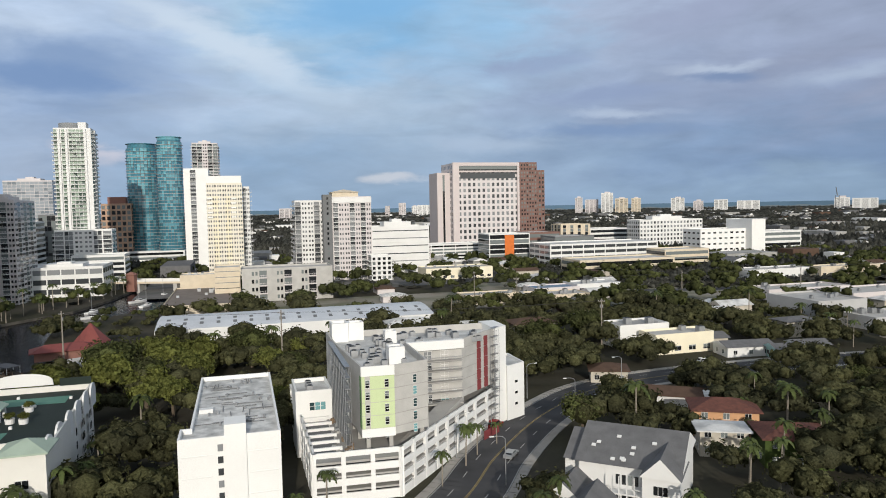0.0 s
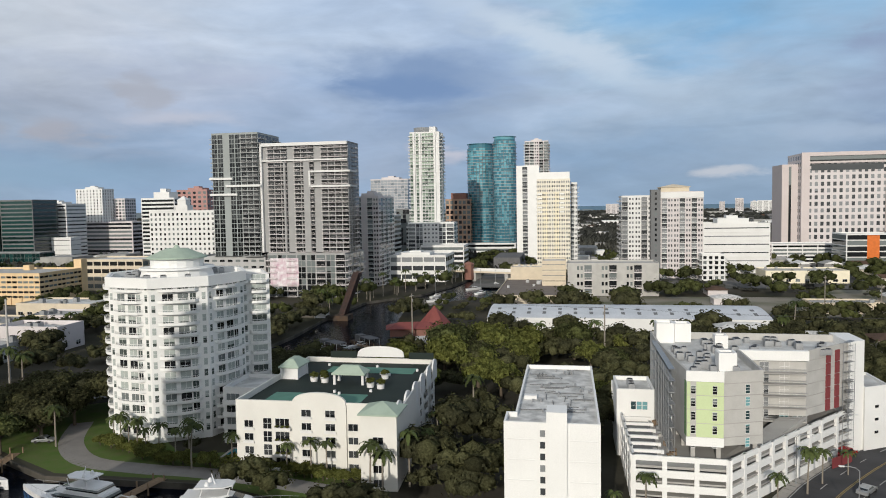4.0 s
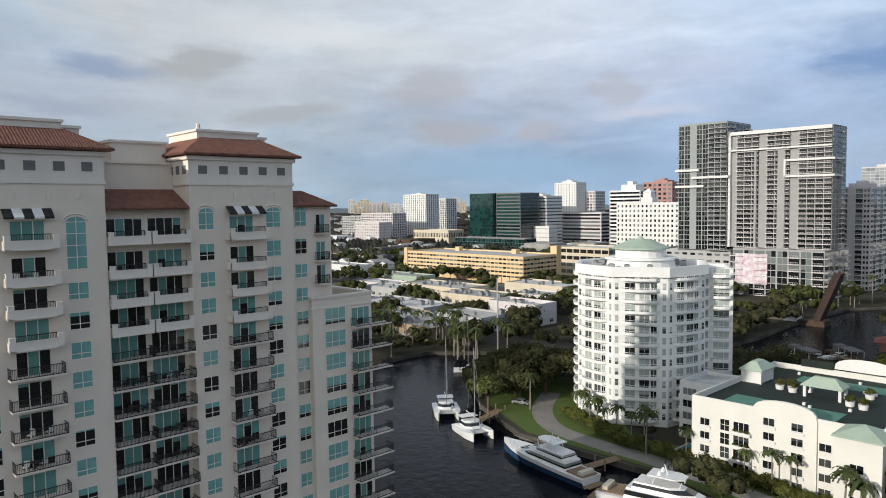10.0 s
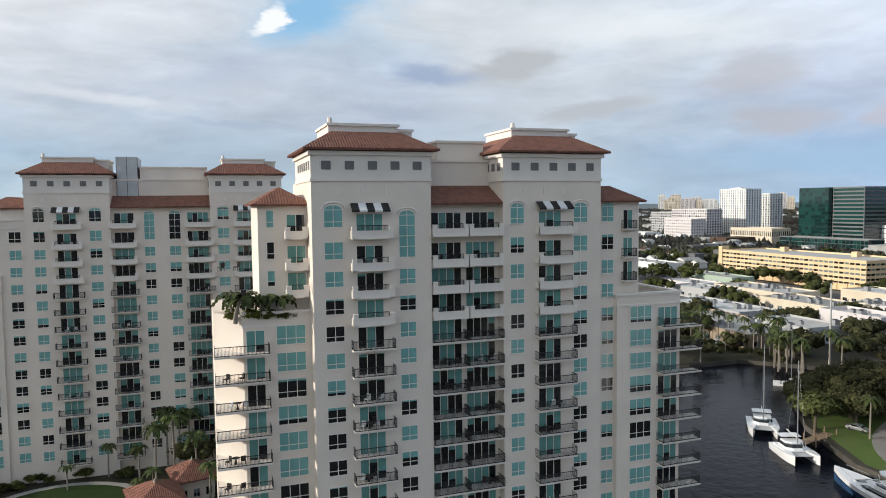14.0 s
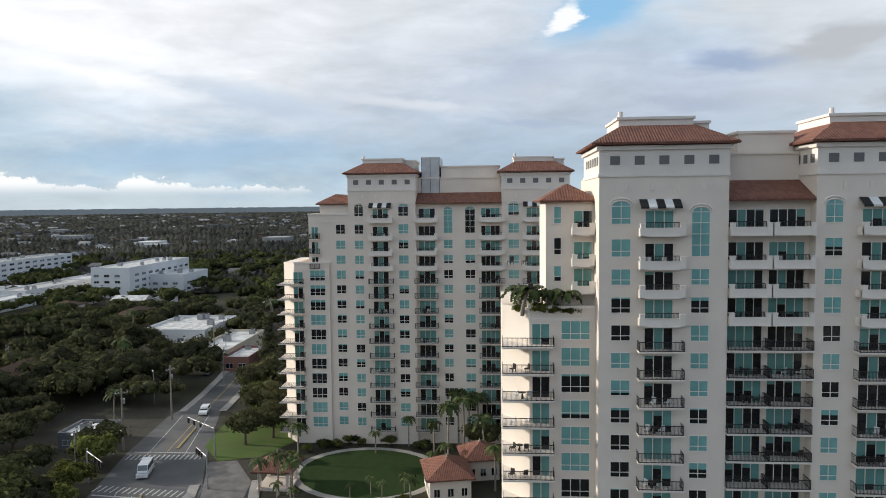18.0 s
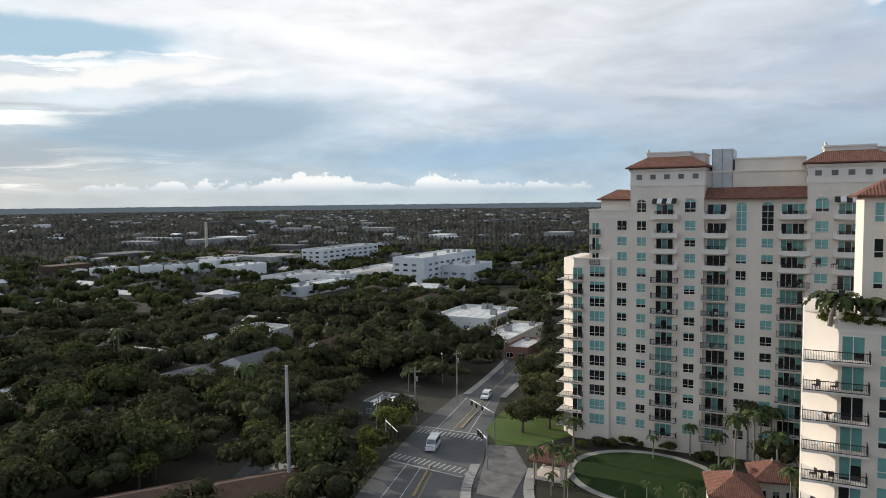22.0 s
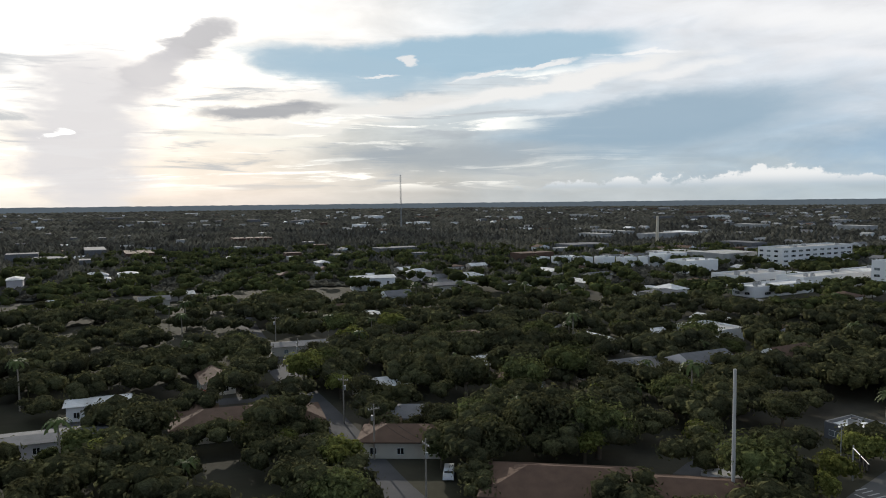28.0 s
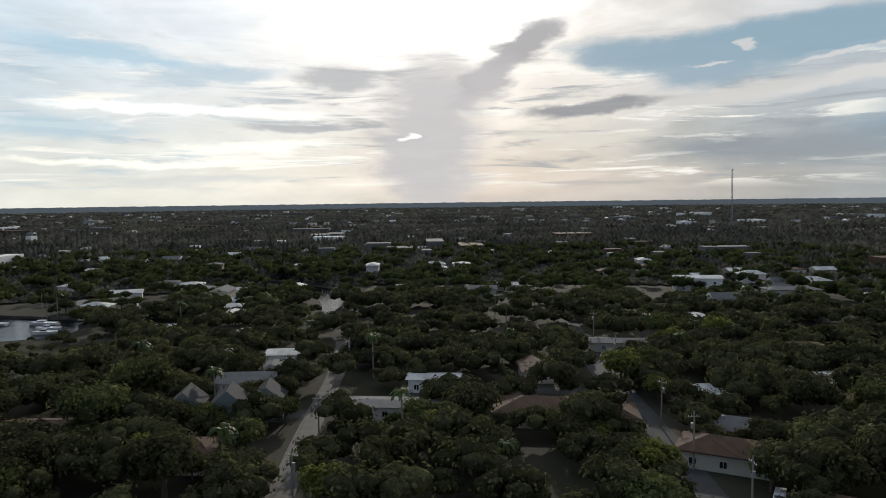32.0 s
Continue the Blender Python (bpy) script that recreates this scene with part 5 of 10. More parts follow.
BOARD = material("bare_grey_board", (0.47, 0.46, 0.44), 0.9, scale=0.4, amount=0.25)
DECK = material("new_concrete_deck", (0.40, 0.39, 0.37), 0.92, alt=(0.30, 0.29, 0.28), scale=0.2, amount=0.4)
TEAL = glass("teal_new_glass", (0.03, 0.06, 0.065), (0.16, 0.34, 0.36), 0.45)
LIME_DEEP = material("deep_green_panel", (0.13, 0.25, 0.10), 0.8, scale=0.4, amount=0.2)


def side(a, b):
    """Length and turn of a wall that runs from a to b, its outer face on the right."""
    a, b = Vector(a), Vector(b)
    return (b - a).length, math.degrees(math.atan2((b - a).y, (b - a).x))


# three parking decks behind white bands; the avenue side follows the kerb
pod = [L(117.0, -10.4), L(116.1, -25.3), L(140.2, -46.8), L(149.5, -55.4), L(166, -55.4), L(166, -10.0)]
for z0, z1 in ((0.0, 0.15), (1.9, 2.2), (4.3, 4.6)):
    part("garage_deck", Mesh().prism(pod, z0, z1), DECK, cb, "bare concrete garage deck")
part("roof_deck", Mesh().prism([L(117.3, -10.7), L(116.5, -25.1), L(140.2, -46.4), L(149.5, -55.0), L(165.6, -55.0), L(165.6, -10.4)], 6.6, 7.0), DECK, cb, "bare concrete roof deck with building dust")
# solid dark block in place of the shade between the open decks
part("garage_core", Mesh().prism([L(121.5, -14.5), L(120.5, -25), L(140, -43), L(160, -43), L(160, -14.5)], 0.2, 6.5), DARKGREY, cb, "dark block for the shade inside the garage")
for (a, b, n) in ((pod[0], pod[1], 3), (pod[1], pod[2], 7), (pod[2], pod[3], 2), (pod[5], pod[0], 11)):
    ln, ang = side(a, b)
    for z0, z1 in ((-0.3, 1.6), (2.9, 4.1), (5.2, 6.4), (7.9, 8.8)):
        part("garage_band", Mesh().box(-0.05, ln + 0.05, -0.10, 0.25, z0, z1), BRIGHT, cb, "white concrete spandrel band", at=pose(a[0], a[1], 0, 0, 0, ang))
    for i in range(n + 1):
        part("garage_column", Mesh().box(-0.38, 0.38, -0.16, 0.40, 0, 8.8), BRIGHT, cb, at=pose(a[0] + (b[0] - a[0]) * i / n, a[1] + (b[1] - a[1]) * i / n, 0, 0, 0, ang))
ramp = Mesh()
ra, rb_ = Vector(L(121.5, -29.2)), Vector(L(140, -44.2))
nn = Vector((-(rb_ - ra).y, (rb_ - ra).x)).normalized() * 3.6
ramp.poly([(ra.x, ra.y, 7.05), (rb_.x, rb_.y, 9.6), (rb_.x + nn.x, rb_.y + nn.y, 9.6), (ra.x + nn.x, ra.y + nn.y, 7.05)])
ramp.poly([(ra.x, ra.y, 7.05), (ra.x, ra.y, 6.9), (rb_.x, rb_.y, 6.9), (rb_.x, rb_.y, 9.6)])
part("ramp", ramp, DECK, cb, "sloping concrete ramp under the flats")
for k in range(6):
    part("ramp_beam", Mesh().box(L(0, -10.6)[0], L(0, -15.4)[0], -0.22, 0.22, 8.0, 8.5), BRIGHT, cb, "white beam over the ramp opening", at=(0, L(120.5 + 3.7 * k, 0)[1], 0))
    part("ramp_post", Mesh().box(-0.22, 0.22, -0.22, 0.22, 7.0, 8.5), BRIGHT, cb, at=(L(0, -15.5)[0], L(120.5 + 3.7 * k, 0)[1], 0))
# thin dark sheet on the deck paints the shade under the ramp beams
part("ramp_floor", Mesh().box(L(0, -11.0)[0], L(0, -15.3)[0], L(120, 0)[1], L(139.6, 0)[1], 7.0, 7.06), DARKGREY, cb, "flat dark sheet for the shade in the ramp opening")
part("ramp_wall", Mesh().box(L(0, -15.3)[0], L(0, -15.7)[0], L(119.8, 0)[1], L(139.8, 0)[1], 7.0, 7.9), DECK, cb)
# the flats above: lime corner, grey board, a recess with galleries, red strips, white end wall
A, B_, C_, D_, E_, F_, G_ = L(120.7, -19.4), L(120.4, -25.2), L(122.7, -31.9), L(139.4, -31.9), L(139.3, -43.7), L(148.2, -54.0), L(150.6, -57.5)
flats = [A, B_, C_, D_, E_, F_, G_, L(156.5, -57.5), L(157.5, -17.6), L(146.5, -17.7)]
part("wall", tub_poly(flats, 9.6, 20.6, 1.4, 0.35), [BOARD, ROOFWHITE], cb, "grey wall board under white parapets")
for k, p in enumerate(((121.6, -20.5), (121.6, -24.6), (123.6, -30.8), (128, -20), (134, -20), (128, -30.8), (134, -30.8))):
    part("column", Mesh().box(-0.35, 0.35, -0.35, 0.35, 7.0, 9.7), DECK, cb, at=(*L(*p), 0))
lnAB, aAB = side(A, B_)
fAB = pose(A[0], A[1], 0, 0, 0, aAB)
for z0, z1 in ((20.3, 22.05), (9.4, 10.9)):
    part("white_band", Mesh().box(-0.1, lnAB + 0.05, -0.14, 0.1, z0, z1), BRIGHT, cb, "white band round the corner", at=fAB)
for k in range(4):
    z = 10.9 + 2.35 * k
    part("lime_panel", Mesh().box(1.5, lnAB, -0.10, 0.05, z + 0.06, z + 2.29), LIME, cb, "lime green cladding panel", at=fAB)
    part("lime_panel", Mesh().box(0.0, 0.55, -0.10, 0.05, z + 0.06, z + 2.29), LIME, cb, at=fAB)
    part("deep_panel", Mesh().box(L(0, -19.35)[0] - 0.06, L(0, -19.35)[0], L(121.0, 0)[1], L(124.6, 0)[1], z + 0.06, z + 2.29), LIME_DEEP, cb, "deep green return panel", at=(0, 0, 0))
lnBC, aBC = side(B_, C_)
lnCD, aCD = side(C_, D_)
lnEF, aEF = side(E_, F_)
for f, zc in enumerate((9.9, 12.2, 14.5, 16.8, 18.9)):
    z = zc - 0.65
    for sx in (1.02, lnAB * 0.76):
        q = fAB @ Vector((sx, -0.12, 0))
        set_window(cb, q.x, q.y, z, 0.75, 1.4, face=aAB, cols=1, rows=3, frame=WHITE)
    q = pose(B_[0], B_[1], 0, 0, 0, aBC) @ Vector((lnBC * 0.60, -0.03, 0))
    set_window(cb, q.x, q.y, z, 0.8, 1.5, face=aBC, cols=1, rows=3, frame=WHITE, mat=TEAL)
    for sx in (0.8, 2.4, 6.0, 10.0):
        q = pose(C_[0], C_[1], 0, 0, 0, aCD) @ Vector((sx, -0.03, 0))
        set_window(cb, q.x, q.y, z, 0.8, 1.5, face=aCD, cols=1, rows=2, frame=WHITE, mat=TEAL)
    part("floor_edge", Mesh().box(0.0, lnBC, -0.06, 0.05, z + 1.72, z + 1.84), DECK, cb, at=pose(B_[0], B_[1], 0, 0, 0, aBC))
    part("floor_edge", Mesh().box(0.0, lnEF, -0.06, 0.05, z + 1.72, z + 1.84), DECK, cb, at=pose(E_[0], E_[1], 0, 0, 0, aEF))
    for sx, mt in ((1.4, PANE_DARK), (4.4, PANE_GREY), (8.0, TEAL), (10.4, PANE_DARK)):
        set_window(cb, D_[0] + sx, D_[1] - 0.03, z - 0.2, 1.7, 1.75, cols=2, rows=2, frame=WHITE, mat=mt)
    part("gallery", Mesh().box(D_[0] + 0.1, E_[0] - 0.1, D_[1] - 1.3, D_[1] - 0.04, z - 0.55, z - 0.37), DECK, cb, "bare concrete gallery slab")
    part("guard_rail", Mesh().box(D_[0] + 0.1, E_[0] - 0.1, D_[1] - 1.28, D_[1] - 1.22, z + 0.35, z + 0.42).box(D_[0] + 0.1, E_[0] - 0.1, D_[1] - 1.28, D_[1] - 1.22, z - 0.02, z + 0.04), STEEL, cb)
    for k in range(9):
        set_window(cb, L(0, -18.0)[0] - 0.35, L(126.0 + 2.4 * k, 0)[1], z, 1.1, 1.5, face=-90, cols=1, rows=2, mat=TEAL)
for z0 in (20.2, ):
    part("white_band", Mesh().box(D_[0] - 0.2, E_[0] + 0.2, D_[1] - 1.0, D_[1] + 0.1, z0, z0 + 1.85), BRIGHT, cb, "white parapet band over the galleries")
fEF = pose(E_[0], E_[1], 0, 0, 0, aEF)
for sx in (6.2, 9.2):
    for k in range(5):
        part("red_panel", Mesh().box(sx, sx + 1.3, -0.25, 0.05, 9.7 + 2.3 * k, 11.85 + 2.3 * k), CRIMSON, cb, "dark red cladding panel", at=fEF)
part("red_fence", Mesh().box(3.0, 9.5, -3.5, -3.4, 0.0, 2.0), CRIMSON, cb, "red site fence", at=fEF)
part("end_wall", Mesh().prism([L(147.9, -54.0), L(150.3, -57.8), L(158.5, -57.8), L(158.5, -54.0)][::1], 0, 22.1), BRIGHT, cb, "bright white end wall")
for k in range(7):
    part("window_slot", Mesh().box(L(0, -57.85)[0], L(0, -57.8)[0], L(152.2, 0)[1], L(153.1, 0)[1], 4.0 + 2.4 * k, 5.2 + 2.4 * k), PANE_GREY, cb)
part("low_end", tub_poly([L(149.6, -57.8), L(152.6, -63.2), L(163, -63.2), L(163, -57.8)], 0, 12.2, 0.6, 0.3), [BRIGHT, ROOFWHITE], cb, "lower white stair block")
for k in range(3):
    q = Vector(L(151.2, -60.6))
    set_window(cb, q.x, q.y - 0.06, 3.2 + 2.6 * k, 1.1, 0.6, face=math.degrees(math.atan2(L(152.6, -63.2)[1] - L(149.6, -57.8)[1], 5.4)), cols=1)
# scaffold frames on the long wall and by the red strips
SC = Mesh()
for z in range(0, 15, 2):
    SC.box(0, 2.2, -0.03, 0.03, z, z + 0.06).box(0, 2.2, -0.5, 0.5, z + 0.9, z + 0.95)
for x in (0.0, 2.2):
    for y in (-0.5, 0.5):
        SC.box(x - 0.03, x + 0.03, y - 0.03, y + 0.03, 0, 14.4)
SC.tube((0, 0, 0), (2.2, 0, 14.0), 0.025, 0.025, 4)
sc = SC.data("scaffold_bay", STEEL)
for k in range(11):
    part("scaffold_bay", sc, None, cb, "grey steel scaffold frame", at=pose(L(0, -17.0)[0] + 0.2, L(122 + 2.3 * k, 0)[1], 7.0, 0, 0, 90))
for k in range(2):
    q = fEF @ Vector((11.4 + k * 0.1, -0.9, 0))
    part("scaffold_tower", sc, None, cb, at=pose(q.x, q.y, 7.6 * k, 0, 0, aEF))
for k in range(60):
    u, v = (rr.uniform(124, 146), rr.uniform(-29, -20.5)) if k < 30 else (rr.uniform(142.5, 154), rr.uniform(-51, -26))
    roof_unit(cb, *L(u, v), 20.6, rr.choice((1.0, 1.0, 1.2)))
part("lift_house", tub(L(0, -27.2)[0] - 1.6, L(0, -27.2)[0] + 1.4, L(126.5, 0)[1], L(129.5, 0)[1], 20.4, 23.6, 0.3), [BRIGHT, ROOFWHITE], cb)
part("lift_house", tub(L(0, -18.3)[0], L(0, -21.9)[0], L(152, 0)[1], L(156.5, 0)[1], 20, 24.2, 0.5), [BRIGHT, ROOFWHITE], cb)
part("lift_house", tub(L(0, -22.1)[0], L(0, -25.4)[0], L(153, 0)[1], L(156.5, 0)[1], 20, 24.0, 0.5), [BRIGHT, ROOFWHITE], cb)
part("lift_house", tub(L(0, -29.0)[0], L(0, -31.5)[0], L(147, 0)[1], L(149.5, 0)[1], 20, 22.9, 0.3), [BRIGHT, ROOFWHITE], cb)
part("corner_house", tub(L(0, -9.4)[0], L(0, -16.6)[0], L(141.0, 0)[1], L(152, 0)[1], 0, 12.6, 0.8), [BRIGHT, ROOFWHITE], cb, "white corner stair block")
for k in range(3):
    set_window(cb, L(0, -12.6)[0] + 1.1 * k, L(141.0, 0)[1] - 0.03, 9.4, 1.0, 1.6, cols=1, rows=2, mat=TEAL)
for k in range(3):
    roof_unit(cb, *L(144 + 2 * k, -12.5), 12.6, 1.1)
for k in range(14):
    q = L(rr.uniform(119, 124), rr.uniform(-18.5, -12)) if k < 6 else L(rr.uniform(120, 140), rr.uniform(-17.6, -16.2))
    part("pallet", Mesh().box(-0.5, 0.5, -0.4, 0.4, 0, rr.uniform(0.4, 1.0)), rr.choice((WOOD, BOARD, STEEL)), cb, at=pose(q[0], q[1], 7.0, 0, 0, rr.uniform(0, 90)))
clear_uv(104, 168, -65, -9, 1.0)

# grey-roofed white house beside the avenue
gh = thing("house", (33.0, 118.5, 0), -26, "large white house with a grey shingle gable roof", "house")
part("wall", Mesh().box(-8.2, 8.0, -8.2, 8.2, 0, 7.4), WHITE, gh)
rf = Mesh()
rf.gable(-8.8, 8.4, -9.0, 9.0, 7.4, 11.6, 0, 1)
part("roof", rf, [ROOFGREY, WHITE], gh, "grey shingle roof")
part("roof_step", Mesh().gable(-11.2, -8.6, -7.2, 7.2, 6.9, 10.2, 0, 1), [ROOFGREY, WHITE], gh)
part("wall_step", Mesh().box(-11.0, -8.2, -6.6, 6.6, 0, 6.9), WHITE, gh)
part("front_gable", Mesh().box(2.6, 8.2, -11.2, -8.2, 0, 7.2).gable(2.2, 8.6, -11.7, -2.0, 7.2, 10.4, 1, 0, "y"), [WHITE, ROOFGREY], gh, "white front gable with grey roof")
for gx, gy in ((-8.5, -13), (-4.0, -17)):
    part("garage_wing", Mesh().box(gx - 3, gx + 3, gy - 3.4, gy + 4, 0, 3.6).gable(gx - 3.5, gx + 3.5, gy - 3.9, gy + 4.4, 3.6, 6.4, 1, 0, "y"), [WHITE, ROOFGREY], gh, "low white wing with grey gable roof")
for z in (0.6, 3.6):
    part("porch_floor", Mesh().box(-2.4, 2.6, -10.6, -8.2, z - 0.2, z), WHITE, gh)
    part("porch_rail", Mesh().box(-2.4, 2.6, -10.6, -10.5, z + 0.85, z + 0.95), WHITE, gh)
    for k in range(5):
        part("porch_post", Mesh().box(-2.4 + k * 1.2, -2.25 + k * 1.2, -10.6, -10.45, z, z + 2.8), WHITE, gh)
        set_window(gh, -1.8 + k * 1.0, -8.22, z + 0.6, 0.7, 1.7, cols=1)
    set_window(gh, 5.4, -11.22, z + 0.9, 2.2, 1.5, cols=3)
for k in range(11):
    sk = Mesh().box(-0.35, 0.35, -0.3, 0.3, 0, 0.14)
    yy = rr.uniform(-8, -1.2)
    part("skylight", sk, WHITE, gh, at=pose(rr.uniform(-7.5, 7), yy, 7.5 + (9 + yy) * 4.2 / 9, 25, 0, 0))
clear_uv(94, 124, -82, -47, 0)

# condominium with the green roof deck: front at u = 124, v 29..63
gc = grid_thing("condominium", 143.5, 46, "white low-rise condominium with a dark green roof deck")


def M(u, v):
    return (-(v - 46), u - 143.5)


outline = [M(124.2, 63), M(124.2, 57.4), M(124.2, 36.2), M(117.5, 36.2), M(117.5, 29.6), M(163, 31.5), M(163, 63)]
part("wall", tub_poly(outline, 0, 12.4, 1.2, 0.35), [material("warm_white_stucco", (0.70, 0.688, 0.645), 0.88, scale=0.25, amount=0.12), GREENROOF], gc, "warm white stucco wall")
arch = []
for i in range(13):
    a = math.pi * i / 12
    arch.append((5.3 - 5.3 * math.cos(a), 12.9 + 2.6 * math.sin(a) ** 0.6))
bulge = Mesh()
n = len(arch)
pts = [(0, 0)] + [(0, 12.9)] + arch[1:-1] + [(10.6, 12.9), (10.6, 0)]
x0 = M(0, 51.4)[0]
bulge.poly([(x0 + p[0], -19.75, p[1]) for p in pts])
for (pa, qa), (pb, qb) in zip(pts[:-1], pts[1:]):
    bulge.poly([(x0 + pa, -19.75, qa), (x0 + pb, -19.75, qb), (x0 + pb, -19.2, qb), (x0 + pa, -19.2, qa)])
bulge.poly([(x0 + p[0], -19.2, p[1]) for p in pts][::-1])
part("arched_front", bulge, gc.children[0].data.materials[0], gc, "projecting front with an arched parapet")
bk = Mesh()
bk.poly([(x0 + 1 + p[0] * 1.1, 19.2, p[1] + 1.0) for p in pts[1:-1]]).poly([(x0 + 1 + p[0] * 1.1, 19.5, p[1] + 1.0) for p in pts[1:-1]][::-1])
part("arched_parapet", bk, WHITE, gc)
BOXES = []
for f in range(5):
    z = 0.7 + 2.55 * f
    for v, w in ((60.4, 1.8), (48.6, 1.9), (43.9, 1.9)):
        if f < 4 or v < 60:
            set_window(gc, *M(124.17 if v > 57 else 123.72, v), z, w, 1.35, cols=2, mat=PANE_BLACK)
            part("sill_box", Mesh().box(-w / 2 - 0.2, w / 2 + 0.2, -0.3, 0, -0.55, -0.12), WHITE, gc, at=(M(0, v)[0], -19.33 if v > 57 else -19.78, z))
    if f < 4:
        for v in (56.6, 37.3):
            set_window(gc, *M(124.15, v), z - 0.2, 1.7, 2.1, cols=2, rows=2, mat=PANE_BLACK)
        set_window(gc, *M(124.15, 39.6), z, 1.9, 1.35, cols=2, mat=PANE_BLACK)
        set_window(gc, *M(117.45, 33.0), z, 1.9, 1.35, cols=2, mat=PANE_BLACK)
        BOXES.append(gc.matrix_basis @ Vector((M(0, 53.5)[0], -19.9, z + 0.1)))
        part("planter_box", Mesh().box(M(0, 55.2)[0], M(0, 51.8)[0], -20.0, -19.3, z - 0.3, z + 0.2), WHITE, gc)
        set_window(gc, *M(124.15, 53.6), z + 0.2, 2.8, 1.7, cols=3, mat=PANE_BLACK)
    for k in range(6):
        set_window(gc, 15.35, -21 + 6.6 * k, z, 2.4, 1.6, face=90, mat=PANE_BLACK)
for k in range(6):
    ar = Mesh()
    pp = [(-2.4, 10.0)] + [(-2.4 * math.cos(math.pi * i / 10), 12.9 + 1.7 * math.sin(math.pi * i / 10)) for i in range(11)] + [(2.4, 10.0)]
    ar.poly([(0.25, p[0], p[1]) for p in pp]).poly([(-0.1, p[0], p[1]) for p in pp][::-1])
    for (pa, qa), (pb, qb) in zip(pp[:-1], pp[1:]):
        ar.poly([(0.25, pa, qa), (-0.1, pa, qa), (-0.1, pb, qb), (0.25, pb, qb)])
    part("side_arch", ar, WHITE, gc, "rounded white parapet arch", at=(15.3, -20 + 7.0 * k, 0))
part("corner_roof", Mesh().hip(M(0, 36.6)[0], M(0, 29.2)[0], -26.4, -19.0, 13.7, 15.2, inset=3.6), COPPER, gc, "pale green hipped roof")
part("court_panel", Mesh().box(-13, 6.5, -17.5, -9.0, 12.41, 12.45), material("pale_green_court", (0.10, 0.23, 0.18), 0.85, scale=0.4, amount=0.3), gc)
part("court_panel", Mesh().box(-9, 11.5, 9, 14.5, 12.41, 12.45), bpy.data.materials["pale_green_court"], gc)
for x, y, w, d, h in ((0.0, 0.0, 7.4, 4.4, 2.4), (-14.6, 4.5, 4.8, 7.0, 2.8)):
    part("pavilion_roof", Mesh().hip(x - w / 2, x + w / 2, y - d / 2, y + d / 2, 12.4 + h, 13.9 + h, inset=1.8), COPPER, gc, "pale green hipped pavilion roof")
    for sx in (-1, 1):
        for sy in (-1, 1):
            part("pavilion_post", Mesh().box(-0.25, 0.25, -0.25, 0.25, 12.4, 12.4 + h), WHITE, gc, at=(x + sx * (w / 2 - 0.6), y + sy * (d / 2 - 0.6), 0))
part("pavilion_wall", Mesh().box(-16.4, -12.8, 1.6, 7.4, 12.4, 15.1), WHITE, gc)
for k in range(14):
    part("deck_light", Mesh().box(-0.25, 0.25, -0.25, 0.25, 0, 0.5), WHITE, gc, at=(rr.uniform(-13, 13.5), rr.uniform(-11, 17), 12.4))
POTS = []
for x, y in ((-8.5, 0.5), (-5.8, -0.2), (5.2, -3), (7.6, -3.8), (6.4, 4.4), (-7.0, 2.5)):
    pot = Mesh().frustum(0, 0, 0, 0.9, 0.75, 0.85, 12)
    part("planter", pot, WHITE, gc, at=(x, y, 12.4))
    w = gc.matrix_basis @ Vector((x, y, 13.2))
    POTS.append(w)
for x0_, x1_ in ((-11, -4.5), (8.5, 14.5)):
    part("windscreen", Mesh().box(x0_, x1_, 18.9, 19.0, 13.6, 15.2), GREENROOF, gc, "dark green mesh windscreen")
clear_uv(116, 164, 29, 64, 1.0)
lk = grid_thing("apartment_annexe", 133, 68, "white link building with balconies beside the round tower")
part("wall", tub(-4.8, 4.6, 5.0, 17, 0, 11.4, 0.8), [WHITE, ROOFWHITE], lk)
for f in range(4):
    for k in range(2):
        part("balcony", Mesh().box(-4.4 + 4.4 * k, -0.6 + 4.4 * k, 3.8, 5.0, 0.9 + 2.6 * f, 1.1 + 2.6 * f), WHITE, lk)
        part("balcony_front", Mesh().box(-4.4 + 4.4 * k, -0.6 + 4.4 * k, 3.8, 3.9, 1.1 + 2.6 * f, 1.9 + 2.6 * f), WHITE, lk)
        set_window(lk, -2.5 + 4.4 * k, 4.98, 1.15 + 2.6 * f, 3.0, 1.9, cols=3)
clear_uv(125, 146, 63, 74, 0)
POOL = material("pool_water", (0.03, 0.20, 0.24), 0.08, spec=0.5, bump=0.05)
pw = uv(132.0, 66.3)
pool = thing("swimming_pool", (pw.x, pw.y, 0), 16, "small turquoise swimming pool with a pale kerb", "pool")
part("pool_water", Mesh().box(-2.6, 2.6, -2.6, 2.6, 0.0, 0.08), POOL, pool)
part("pool_kerb", ring_band(-3.1, 3.1, -3.1, 3.1, 0.0, 0.16, 0.5), PAVE, pool)

# the octagonal white riverside tower
RX, RY = -127.9, 120.1
rt = thing("apartment_tower", (RX, RY, 0), 226.8 + 180, "white octagonal riverside apartment tower with curved balconies", "building")
AP = 14.3
FL, NFL = 2.42, 14
oct_pts = [(AP / math.cos(math.pi / 8) * math.cos(math.pi / 8 + k * math.pi / 4), AP / math.cos(math.pi / 8) * math.sin(math.pi / 8 + k * math.pi / 4)) for k in range(8)]
part("wall", tub_poly(oct_pts, 0, 34.6, 1.0, 0.5), [BRIGHT, ROOFTAR], rt, "bright white rendered wall")
eave = [(p[0] * 1.045, p[1] * 1.045) for p in oct_pts]
rim = tub_poly(eave, 33.5, 34.5, 1.25, 0.7)
